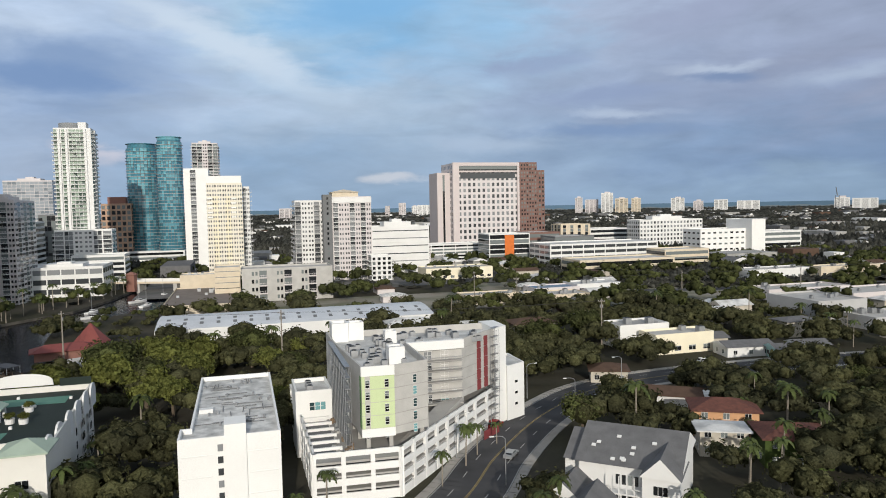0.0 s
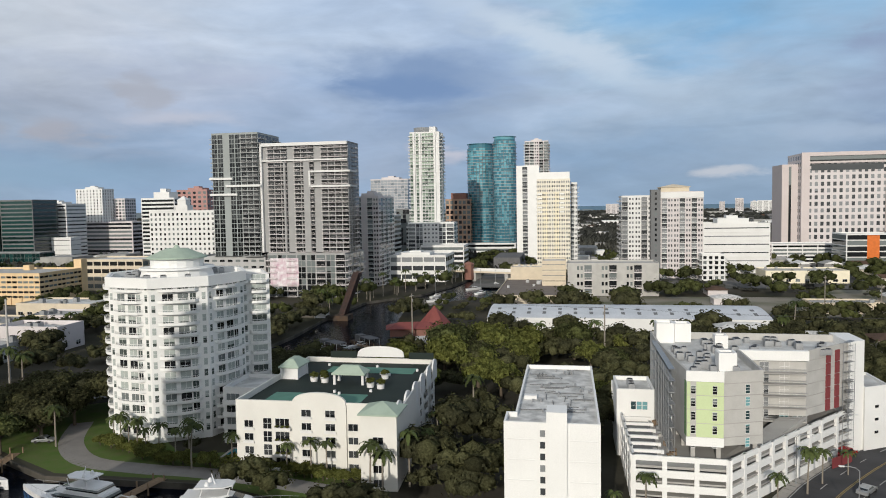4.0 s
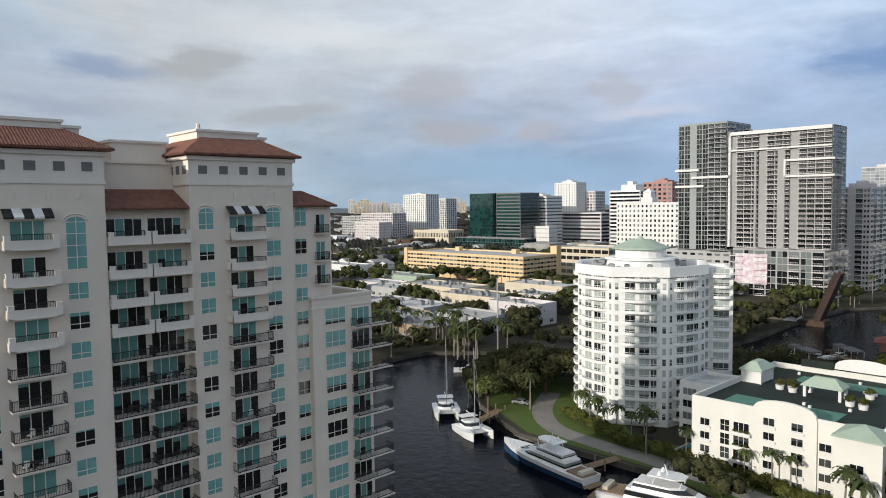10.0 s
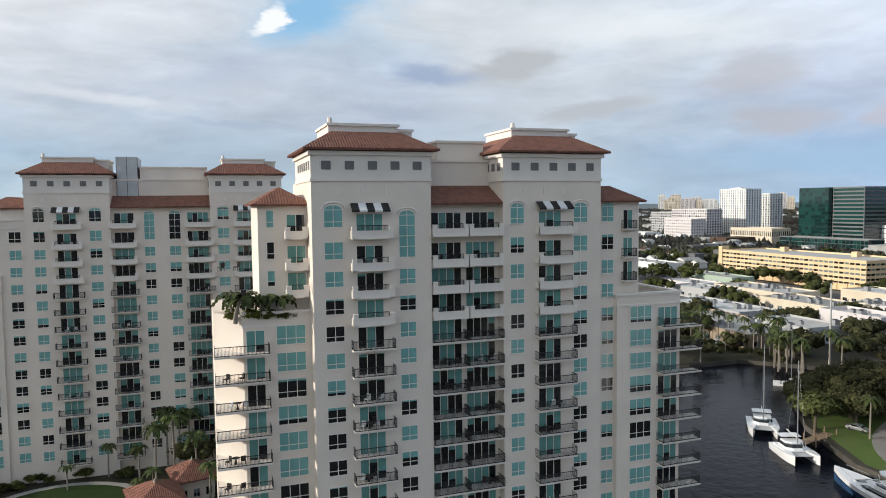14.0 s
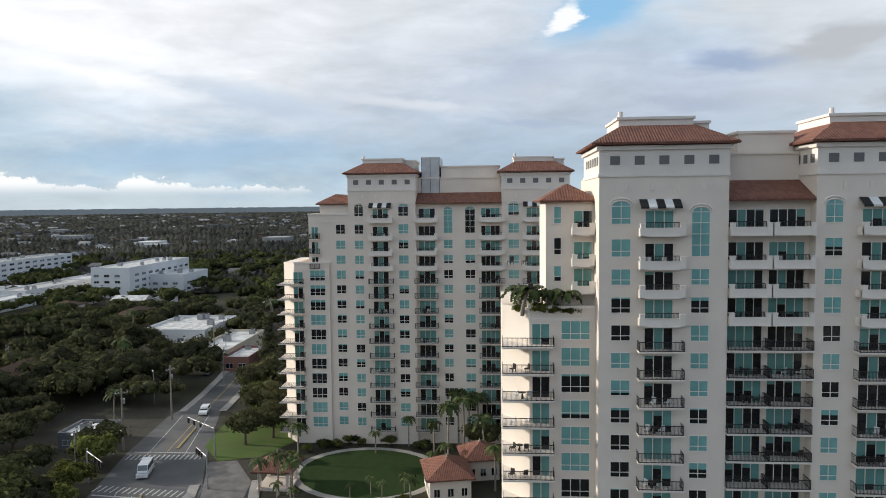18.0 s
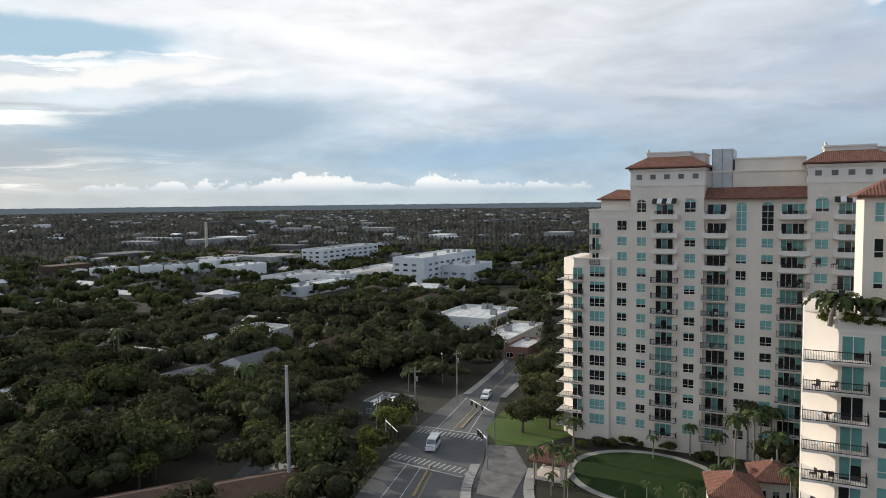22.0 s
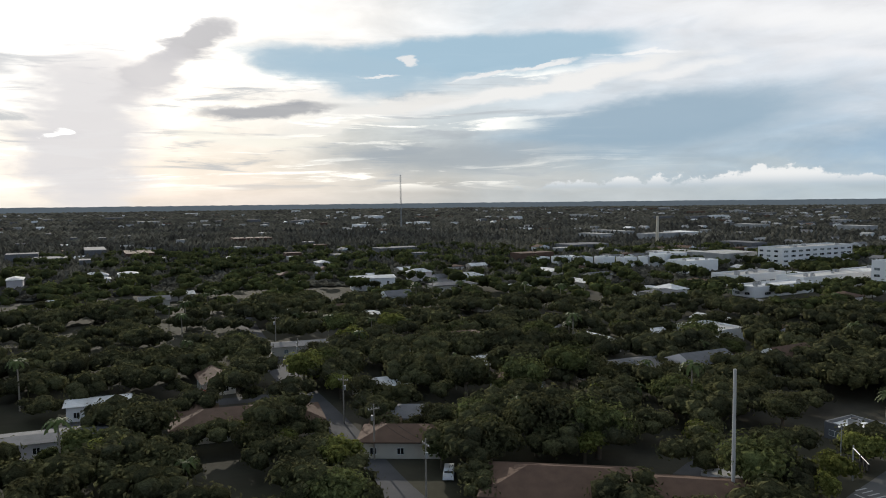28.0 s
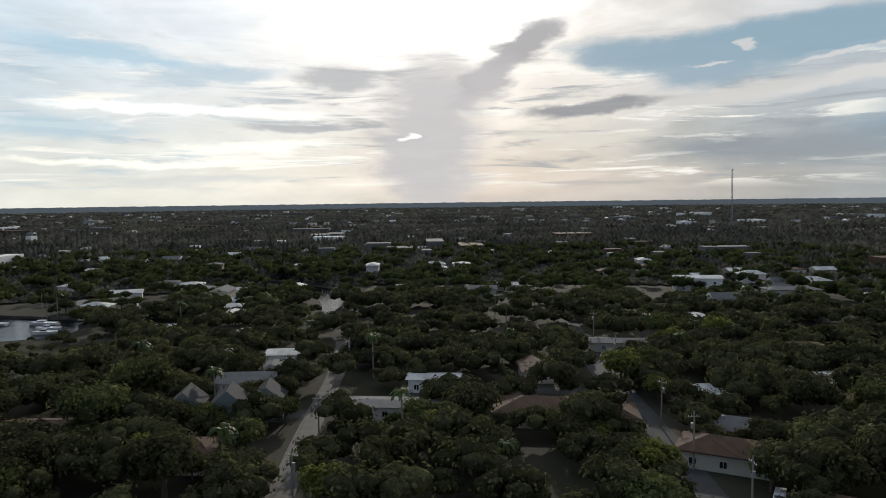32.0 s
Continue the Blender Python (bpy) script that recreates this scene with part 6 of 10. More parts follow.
part("cornice", rim, [BRIGHT, ROOFTAR], rt, "deep white cornice")
bay_pts = [(-4.2, 0.0), (-3.3, -0.95), (-1.3, -1.5), (1.3, -1.5), (3.3, -0.95), (4.2, 0.0)]
slab = Mesh().prism(bay_pts, 0, 0.22).data("balcony", BRIGHT)
fm = Mesh()
for (ax, ay), (bx_, by_) in zip(bay_pts[:-1], bay_pts[1:]):
    fm.poly([(ax, ay, 0.22), (bx_, by_, 0.22), (bx_, by_, 0.62), (ax, ay, 0.62)])
    fm.poly([(ax * 0.97, ay * 0.94, 0.22), (bx_ * 0.97, by_ * 0.94, 0.22), (bx_ * 0.97, by_ * 0.94, 0.62), (ax * 0.97, ay * 0.94, 0.62)][::-1])
    fm.tube((ax, ay, 0.98), (bx_, by_, 0.98), 0.045, 0.045, 4)
    for q in range(4):
        fm.box(ax + (bx_ - ax) * q / 4 - 0.03, ax + (bx_ - ax) * q / 4 + 0.03, ay + (by_ - ay) * q / 4 - 0.03, ay + (by_ - ay) * q / 4 + 0.03, 0.6, 1.0)
front = fm.data("balcony_front", BRIGHT)
for k in range(8):
    ang = 45 * k - 90
    vis = k in (0, 1, 7, 2, 6)
    ca, sa = math.cos(radians(45 * k)), math.sin(radians(45 * k))
    face = 45 * k
    if not vis:
        continue
    for f in range(NFL):
        z = 1.2 + FL * f
        base = pose(0, 0, z, 0, 0, face) @ Matrix.Translation((0, -AP, 0))
        b = part("balcony", slab, None, rt, at=base)
        part("balcony_front", front, None, b)
        fr, pn = flat_window(2.2, 1.75, 2, 1, PANE_GREY)
        for x in (-2.2, 0.9, 2.9):
            fr, pn = flat_window(2.2 if x < 2 else 1.3, 1.75, 2, 1, PANE_PALE if (f * 5 + k * 3 + int(x * 7)) % 3 else PANE_DARK, BRIGHT)
            o = part("window", fr, None, rt, at=base @ Matrix.Translation((x, 0.0, 0.25)))
            part("pane", pn, None, o)
        for x in (-5.1, 5.1):
            fr, pn = flat_window(0.8, 1.5, 1, 2, PANE_PALE, WHITE)
            o = part("window", fr, None, rt, at=base @ Matrix.Translation((x, 0.0, 0.5)))
            part("pane", pn, None, o)
dm = Mesh()
dm.frustum(0, 0, 34.6, 36.6, 8.2, 7.6, 20).frustum(0, 0, 36.6, 37.0, 8.4, 8.2, 20)
part("drum", dm, BRIGHT, rt, "white stepped roof drum")
d2 = Mesh()
d2.frustum(0, 0, 37.0, 39.0, 5.9, 5.9, 20)
part("drum", d2, BRIGHT, rt)
part("dome", Mesh().frustum(0, 0, 39.0, 39.3, 6.8, 6.7, 24).frustum(0, 0, 39.3, 41.2, 6.7, 2.4, 24), COPPER, rt, "pale green shallow dome")
part("lantern", Mesh().frustum(0, 0, 41.2, 42.0, 0.9, 0.3, 10), COPPER, rt)
part("wing", tub(10.0, 20.4, -4.0, 12, 0, 33.6, 0.9), [BRIGHT, ROOFTAR], rt)
for f in range(NFL):
    z = 1.2 + FL * f
    for x in (13.4, 17.9):
        b = part("balcony", slab, None, rt, at=Matrix.Translation((x, -4.0, z)) @ Matrix.Diagonal((0.55, 1, 1, 1)))
        part("balcony_front", front, None, b)
        fr, pn = flat_window(3.4, 1.75, 3, 1, PANE_PALE, BRIGHT)
        o = part("window", fr, None, rt, at=(x, -4.0, z + 0.25))
        part("pane", pn, None, o)
for k in range(16):
    a = rr.uniform(0, 6.28)
    roof_unit(rt, 10.6 * math.cos(a), 10.6 * math.sin(a), 34.6, 1.2)
ru, rv = to_uv(RX, RY)
clear_uv(ru - 17, ru + 22, rv - 17, rv + 17, 1.0)
# ---- downtown buildings ----
def face_frames(a, b):
    """The four walls of a block: origin, run direction, outward direction, length."""
    return [((-a, -b), (1, 0), (0, -1), 2 * a), ((a, -b), (0, 1), (1, 0), 2 * b), ((-a, b), (0, -1), (-1, 0), 2 * b), ((a, b), (-1, 0), (0, 1), 2 * a)]


def on_wall(mesh, fr, s0, s1, z0, z1, out, mi=0, into=0.05):
    """A thin box on a wall, from s0 to s1 along it and standing out by out."""
    (ox, oy), (dx, dy), (nx, ny), ln = fr
    xs = [ox + dx * s0 - nx * into, ox + dx * s1 + nx * out]
    ys = [oy + dy * s0 - ny * into, oy + dy * s1 + ny * out]
    mesh.box(min(xs), max(xs), min(ys), max(ys), z0, z1, mi)


def city_block(name, label, u0, u1, v0, v1, h, wall, style="grid", floors=None, bay=4.0, pane=None, trim=None, base=0.0, roof=None,
               faces=(0, 1, 2), fill=(0.55, 0.55), crown=0.0, category="building", extras=None, start=0.0, cols=None):
    b, a = (u1 - u0) / 2, (v1 - v0) / 2
    t = thing(name, uv((u0 + u1) / 2, (v0 + v1) / 2, base), 16, label, category)
    hh = h - base
    body = tub(-a, a, -b, b, 0, hh, 0.9)
    part("wall", body, [wall, roof or ROOFWHITE], t)
    floors = floors or max(1, round(hh / 3.3))
    fh = (hh - start) / floors
    win, ledge = Mesh(), Mesh()
    fw, fz = fill
    for fi in faces:
        fr = face_frames(a, b)[fi]
        ln = fr[3]
        n = max(1, round(ln / bay))
        step = ln / n
        for k in range(floors):
            z = start + k * fh
            if style == "cols":
                pat = cols[fi % len(cols)]
                step = ln / len(pat)
                for i, ch in enumerate(pat):
                    s0, s1 = i * step, (i + 1) * step
                    if ch == "b":       # balcony bay: shaded glass, thin slab, slight rail
                        on_wall(win, fr, s0 + step * 0.06, s1 - step * 0.06, z + fh * 0.10, z + fh * 0.92, 0.04)
                        on_wall(ledge, fr, s0, s1, z - fh * 0.05, z + fh * 0.07, 1.4)
                        on_wall(ledge, fr, s0 + step * 0.1, s1 - step * 0.1, z + fh * 0.33, z + fh * 0.37, 1.4, into=-1.3)
                        for q in range(5):
                            on_wall(ledge, fr, s0 + step * (0.1 + 0.2 * q) - 0.05, s0 + step * (0.1 + 0.2 * q) + 0.05, z + fh * 0.07, z + fh * 0.35, 1.4, into=-1.32)
                    elif ch == "w":     # two small windows
                        for q in (0.28, 0.72):
                            on_wall(win, fr, s0 + step * (q - 0.13), s0 + step * (q + 0.13), z + fh * 0.34, z + fh * 0.80, 0.2)
                    elif ch == "g":     # glazed strip
                        on_wall(win, fr, s0 + step * 0.08, s0 + step * 0.48, z + fh * 0.06, z + fh * 0.94, 0.04)
                        on_wall(win, fr, s0 + step * 0.52, s0 + step * 0.92, z + fh * 0.06, z + fh * 0.94, 0.04)
                    elif ch == "f":     # upright fin
                        on_wall(ledge, fr, s0 + step * 0.25, s1 - step * 0.25, z, z + fh, 1.2)
            elif style == "grid":
                for i in range(n):
                    on_wall(win, fr, (i + 0.5 - fw / 2) * step, (i + 0.5 + fw / 2) * step, z + fh * (0.5 - fz / 2), z + fh * (0.5 + fz / 2), 0.05)
            elif style == "band":
                on_wall(win, fr, ln * 0.02, ln * 0.98, z + fh * (0.55 - fz / 2), z + fh * (0.55 + fz / 2), 0.05)
                on_wall(ledge, fr, 0, ln, z + fh * 0.02, z + fh * 0.10, 0.25)
            elif style == "balcony":
                for i in range(n):
                    on_wall(win, fr, (i + 0.5 - fw / 2) * step, (i + 0.5 + fw / 2) * step, z + fh * 0.08, z + fh * 0.85, 0.05)
                    on_wall(ledge, fr, (i + 0.5 - fw / 2) * step - 0.3, (i + 0.5 + fw / 2) * step + 0.3, z - fh * 0.06, z + fh * 0.06, 1.3)
                    on_wall(ledge, fr, (i + 0.5 - fw / 2) * step - 0.3, (i + 0.5 + fw / 2) * step + 0.3, z + fh * 0.06, z + fh * 0.30, 1.3, into=-1.2)
            elif style == "curtain":
                for i in range(n):
                    on_wall(win, fr, i * step + 0.12, (i + 1) * step - 0.12, z + 0.12, z + fh - 0.25, 0.06)
            elif style == "deck":
                # on open garages this dark band stands in for the shaded opening
                on_wall(win, fr, ln * 0.01, ln * 0.99, z + fh * 0.35, z + fh * 0.88, 0.03)
                for i in range(n + 1):
                    on_wall(ledge, fr, max(0, i * step - 0.35), min(ln, i * step + 0.35), z, z + fh, 0.12)
    if win.v:
        part("glazing", win, pane or PANE_DARK, t, kind="stuff")
    if ledge.v:
        part("facade_relief", ledge, trim or wall, t, kind="stuff")
    if crown:
        c = Mesh()
        c.box(-a * 0.5, a * 0.45, -b * 0.5, b * 0.5, hh, hh + crown).box(-a * 0.2, a * 0.15, -b * 0.3, b * 0.25, hh + crown, hh + crown * 1.5)
        part("roof_house", c, wall, t)
    if extras:
        extras(t, a, b, hh)
    clear_uv(u0, u1, v0, v1)
    return t


IVORY = material("ivory_render", (0.74, 0.70, 0.60), 0.85, scale=0.3, amount=0.15)
SLATE = material("grey_green_cladding", (0.30, 0.325, 0.325), 0.75, scale=0.2, amount=0.12)
MIDGREY = material("mid_grey_cladding", (0.34, 0.34, 0.34), 0.8, scale=0.2, amount=0.2)
# the white and brown office tower far off, with its low neighbours
def hotel_extras(t, a, b, hh):
    m = Mesh()
    m.box(-a, -a + 6.5, -b - 1.6, -b - 0.2, 0, hh + 1.4).box(a - 2.2, a, -b - 1.6, -b - 0.2, 0, hh + 1.4)
    m.box(-a + 6.5, a - 2.2, -b - 1.6, -b - 0.2, hh - 1.8, hh + 1.4).box(-a + 6.5, a - 2.2, -b - 1.6, -b - 0.2, hh - 8.0, hh - 6.4)
    part("portal_frame", m, TAUPE, t, "pale taupe frame round the facade")
    part("top_glazing", Mesh().box(-a + 6.5, a - 2.2, -b - 0.4, -b - 0.1, hh - 6.4, hh - 1.8), PANE_DARK, t, "dark louvred top storey")
    part("upper_glazing", Mesh().box(-a + 8, a - 4, -b - 0.35, -b - 0.1, hh - 14.0, hh - 8.6), PANE_GREY, t, "grey glazed upper storey")
    part("flank", Mesh().box(-a - 13, -a, -b + 8, b, 0, hh - 8), TAUPE, t, "plain taupe flank")
    part("flank_slot", Mesh().box(-a - 7.5, -a - 5.5, -b + 7.7, -b + 8.1, 0, hh - 10), PANE_DARK, t)


TAUPE = material("pale_taupe_stone", (0.56, 0.50, 0.49), 0.85, scale=0.1, amount=0.1)
RUST = material("red_brown_granite", (0.185, 0.105, 0.088), 0.6, scale=0.2, amount=0.15)
city_block("office_tower", "white gridded office tower with a brown flank", 650, 688, -266, -197.4, 89, PINKGREY, "grid", 15, 5.0, fill=(0.52, 0.60), start=4, trim=WHITE, extras=hotel_extras, faces=(0, 2), pane=PANE_GREY)
city_block("office_tower", "red-brown office tower behind the white one", 654, 690, -287, -266.5, 90, RUST, "grid", 24, 2.9, fill=(0.5, 0.5), pane=PANE_DARK)
city_block("office_tower", "lower shoulder of the red-brown tower", 660, 690, -298, -287.5, 82.5, RUST, "grid", 18, 3.4, fill=(0.5, 0.5))
city_block("brick_building", "low red-brown building at the tower's foot", 600, 640, -286, -255, 22.5, RUST, "band", 4, pane=PANE_DARK)
city_block("office_block", "dark glass office block with an orange panel", 547, 575, -233, -197, 24.5, WHITE, "band", 6, 4.0, fill=(0.5, 0.80), pane=PANE_DARK,
           extras=lambda t, a, b, hh: part("orange_panel", Mesh().box(-a * 0.35 + 2, a * 0.1 + 2, -b - 0.35, -b - 0.1, 4, hh - 0.5), ORANGE, t, "orange cladding strip"))
city_block("parking_garage", "long white open-sided parking garage", 598, 625, -217, -150, 14.5, WHITE, "deck", 5, 12, pane=PANE_DARK)
city_block("civic_building", "plain white windowless block", 514, 545, -137, -93, 34, WHITE, "band", 6, fill=(0.5, 0.12), pane=PANE_GREY, crown=4)
city_block("civic_building", "grey-white striped office block", 548, 575, -147, -115, 18, PINKGREY, "grid", 6, 2.4, fill=(0.5, 0.6))
city_block("apartment_tower", "grey and pink apartment tower", 480, 512, -87, -57, 56, PINKGREY, "cols", 17, cols=("wbwwbwbw", "wbw", "wbw"), pane=PANE_GREY, trim=WHITE, extras=lambda t, a, b, hh: (part("roof_band", Mesh().box(-a - 0.2, a + 0.2, -b - 0.3, -b + 0.3, hh - 3.2, hh + 0.4), WHITE, t, "white band at the roof edge"), part("penthouse", Mesh().box(-a * 0.7, a * 0.5, -b * 0.5, b * 0.6, hh, hh + 4.2).hip(-a * 0.75, a * 0.55, -b * 0.55, b * 0.65, hh + 4.2, hh + 6.2), BEIGE, t, "beige penthouse with low hipped roofs")))
city_block("apartment_tower", "white end of the grey apartment tower", 488, 516, -57, -36, 54, WHITE, "cols", 17, cols=("bwwbw", "wbw", "bwb"), pane=PANE_GREY, trim=GREY)
city_block("apartment_spine", "dark grey vertical spine of the apartment tower", 478, 486, -60, -54, 57.5, DARKGREY, "grid", 17, 6, fill=(0.2, 0.5))
city_block("apartment_annexe", "low white annexe with balconies", 467, 480, -98, -84, 16, WHITE, "balcony", 5, 4)
city_block("apartment_tower", "cream high-rise with a yellow recess", 486, 508, -2, 20.4, 66.3, IVORY, "cols", 23, cols=("wwwwwww", "wwwww", "wwwww"), pane=PANE_GREY,
           extras=lambda t, a, b, hh: (part("yellow_recess", Mesh().box(-7.4, -3.7, -b - 0.12, -b - 0.02, 0, hh - 8).box(0.2, 3.7, -b - 0.12, -b - 0.02, 0, hh - 8), CREAM, t, "pale yellow upright strips"),
                                       part("crown_wall", Mesh().box(-a + 0.3, a - 0.3, -b + 0.3, b - 0.3, hh, hh + 5.5), BRIGHT, t, "plain white crown"),
                                       [part("balcony", Mesh().box(x - 1.5, x + 1.5, -b - 1.3, -b, hh - 22 + 3.05 * k, hh - 21.1 + 3.05 * k), BRIGHT, t) for x in (-9.2, 5.6) for k in range(5)]))
city_block("apartment_wing", "white rear wing of the cream high-rise", 495, 508, -6.8, -2.4, 64, WHITE, "cols", 21, cols=("bw", "wbw", "w"), pane=PANE_GREY, trim=WHITE)
city_block("apartment_tower", "slim white slab tower", 619, 645, 24, 43.6, 83, BRIGHT, "cols", 26, cols=("pbpp", "pbbp", "wppw"), pane=PANE_GREY, trim=WHITE)
city_block("apartment_tower", "pale grey tower with balcony rows", 820, 845, 21, 48, 122, PINKGREY, "cols", 36, cols=("bbwbb", "bbwbb", "bwwb"), pane=PANE_DARK, trim=WHITE, crown=3)


def round_glass(name, label, u, v, r, h, floors):
    t = thing(name, uv(u, v), 16, label, "building", "blue glass towers")
    core, gl, sl = Mesh(), Mesh(), Mesh()
    core.frustum(0, 0, 0, h, r - 0.5, r - 0.5, 28)
    n = 28
    fh = (h - 8) / floors
    for k in range(floors):
        z = 8 + k * fh
        for i in range(n):
            a0, a1 = 2 * math.pi * (i + 0.06) / n, 2 * math.pi * (i + 0.94) / n
            gl.poly([(r * math.cos(a0), r * math.sin(a0), z + 0.15), (r * math.cos(a1), r * math.sin(a1), z + 0.15), (r * math.cos(a1), r * math.sin(a1), z + fh - 0.3), (r * math.cos(a0), r * math.sin(a0), z + fh - 0.3)])
        sl.frustum(0, 0, z - 0.2, z + 0.1, r + (0.9 if k % 4 else 0.2), r + (0.9 if k % 4 else 0.2), 28)
    part("core", core, DARKGREY, t)
    part("glazing", gl, PANE_BLUE, t, kind="stuff")
    part("facade_relief", sl, GREY, t, kind="stuff")
    cr = Mesh()
    cr.frustum(0, 0, h, h + 4, r * 0.92, r * 0.92, 28).frustum(0, 0, h + 4, h + 4.5, r * 1.02, r * 1.02, 28)
    part("crown", cr, PANE_BLUE, t)
    leg = Mesh()
    for i in range(10):
        a0 = 2 * math.pi * i / 10
        leg.frustum((r + 0.4) * math.cos(a0), (r + 0.4) * math.sin(a0), 0, 10, 0.7, 0.7, 8)
    part("colonnade", leg, WHITE, t)
    clear_uv(u - r, u + r, v - r, v + r)


round_glass("glass_tower", "blue-green glass tower with rounded front", 735, 88.5, 14.2, 109, 34)
round_glass("glass_tower", "taller blue-green glass tower with rounded front", 710, 61.6, 11.4, 113.5, 35)
city_block("glass_podium", "white podium under the glass towers", 690, 740, 50, 110, 12, WHITE, "band", 3)
GREEN_GLASS = glass("pale_green_glass", (0.07, 0.105, 0.085), (0.26, 0.33, 0.27), 0.5)
city_block("apartment_tower", "tall slim white tower with green glass balconies", 580, 600, 104.5, 129.6, 111, WHITE, "cols", 38, cols=("bfbfbbbbfp", "bbfbb", "bbfpbb"), pane=GREEN_GLASS, trim=WHITE,
           extras=lambda t, a, b, hh: (part("crown_drum", Mesh().frustum(-a * 0.2, 0, hh, hh + 5.0, 8.5, 8.5, 20), PANE_GREY, t, "round glazed crown"), part("crown_wall", Mesh().box(a * 0.25, a * 0.7, -b * 0.6, b * 0.4, hh, hh + 5.5), WHITE, t)))
city_block("tower_podium", "white glazed podium of the slim tower", 560, 579, 90, 128, 36, WHITE, "cols", 11, cols=("bgwwgb", "wgw", "bwb"), pane=PANE_GREY, trim=WHITE)
city_block("tower_podium", "stepped white terrace building", 532, 556, 78, 112, 19, WHITE, "band", 5, pane=PANE_DARK)
city_block("office_tower", "brown stone office tower with deep windows", 713, 735, 97, 123, 56, material("brown_stone", (0.42, 0.28, 0.20), 0.85, scale=0.3, amount=0.2), "grid", 11, 4.6, fill=(0.66, 0.66), pane=PANE_DARK, trim=BEIGE, extras=lambda t, a, b, hh: part("crown_wall", Mesh().box(-a * 0.6, a * 0.6, -b * 0.6, b * 0.6, hh, hh + 7), BROWN, t, "red-brown stepped crown"))
city_block("riverfront_mall", "white riverfront building with long glazed decks", 455, 490, 79, 124, 17, WHITE, "deck", 3, 7, pane=PANE_GREY, crown=2)
city_block("glass_skyscraper", "pale grey glass skyscraper in the haze", 738, 768, 168, 209, 79, PINKGREY, "curtain", 26, 3.6, pane=PANE_HAZE, crown=3)
city_block("office_slab", "white office slab with a blank end wall", 619, 645, 154, 170, 42, WHITE, "band", 10, pane=PANE_DARK)
city_block("office_slab", "dark blue office slab", 660, 688, 146, 162, 47, DARKGREY, "curtain", 11, 3)


# the dark twin-volume tower over the bend of the river
def dark_extras(t, a, b, hh):
    f = Mesh()
    for z0, z1, x0, x1 in ((hh - 9.6, hh - 8.8, -a, a), (hh - 1, hh + 0.8, -a, a), (hh * 0.60, hh * 0.60 + 1.0, a * 0.12, a + 1.5), (hh * 0.735, hh * 0.735 + 1.0, a * 0.12, a + 1.5)):
        f.box(x0, x1, -b - 1.8, b * 0.2, z0, z1)
    f.box(-a, -a + 1.2, -b - 1.8, -b - 0.05, 0, hh + 0.8)
    f.box(a * 0.12, a * 0.12 + 1.0, -b - 1.8, -b - 0.05, hh * 0.60, hh * 0.735)
    part("pier", Mesh().box(a * 0.0, a * 0.14, -b - 1.45, -b - 0.05, 0, hh - 10), MIDGREY, t, "plain grey upright pier")
    part("pier", Mesh().box(-a * 0.46, -a * 0.42, -b - 1.6, -b - 0.05, 0, hh - 10), MIDGREY, t)
    part("white_frame", f, WHITE, t, "white framing bands on the facade")


city_block("apartment_tower", "dark grey high-rise with white framing bands", 382, 402, 121, 173, 86.5, MIDGREY, "cols", 24, cols=("pbbbpbbbpbbbb", "ggbg", "bgb"), pane=PANE_BLACK, trim=PINKGREY, base=25, extras=dark_extras)
city_block("apartment_tower", "dark grey side wing of the high-rise", 380, 410, 173.6, 202, 93, SLATE, "cols", 26, cols=("ggpggbbb", "bgb", "bbbb"), pane=PANE_BLACK, trim=GREY, base=23,
           extras=lambda t, a, b, hh: part("white_collar", Mesh().box(-a - 1.5, a * 0.1, -b - 1.5, b, hh * 0.50, hh * 0.50 + 1.2).box(-a * 0.4, a + 1.5, -b - 1.5, b, hh * 0.57, hh * 0.57 + 1.2).box(-a - 1.5, -a * 0.1, -b - 1.5, b, hh * 0.63, hh * 0.63 + 1.2), WHITE, t))
city_block("tower_podium", "dark podium with balconies over the river", 376, 412, 122, 168, 24, MIDGREY, "cols", 7, cols=("bgbggbgb", "bgbgb", "bgb"), pane=PANE_DARK, trim=PINKGREY)
city_block("tower_podium", "grey podium of the high-rise", 382, 412, 172, 216, 22, GREY, "grid", 6, 5.0, fill=(0.6, 0.35))
mural = Mesh()
mural.box(-8.5, 8.5, -0.1, 0.1, 0, 16)
MURAL = material("pale_mural", (0.72, 0.71, 0.72), 0.8, alt=(0.50, 0.30, 0.38), scale=0.35, fine=0.9, amount=0.5, bump=0)
single("mural_panel", mural, MURAL, "pale wall mural with pink strokes on the podium", "mural", at=Matrix.Translation(uv(375.6, 158, 6)) @ pose(0, 0, 0, 0, 0, 16))
city_block("apartment_tower", "grey apartment tower beside the dark high-rise", 430, 470, 117, 135.7, 56, PINKGREY, "cols", 20, cols=("wbpbw", "wbwbwbw", "wbwbw"), pane=PANE_DARK, trim=WHITE, crown=3)


def cupola(t, a, b, hh):
    m = Mesh()
    m.box(-5, 5, -b - 0.2, -b + 8, hh, hh + 5).box(-3.4, 3.4, -b + 0.5, -b + 7, hh + 5, hh + 9).hip(-3.6, 3.6, -b + 0.3, -b + 7.2, hh + 9, hh + 12)
    part("cupola", m, WHITE, t, "white stepped cupola")


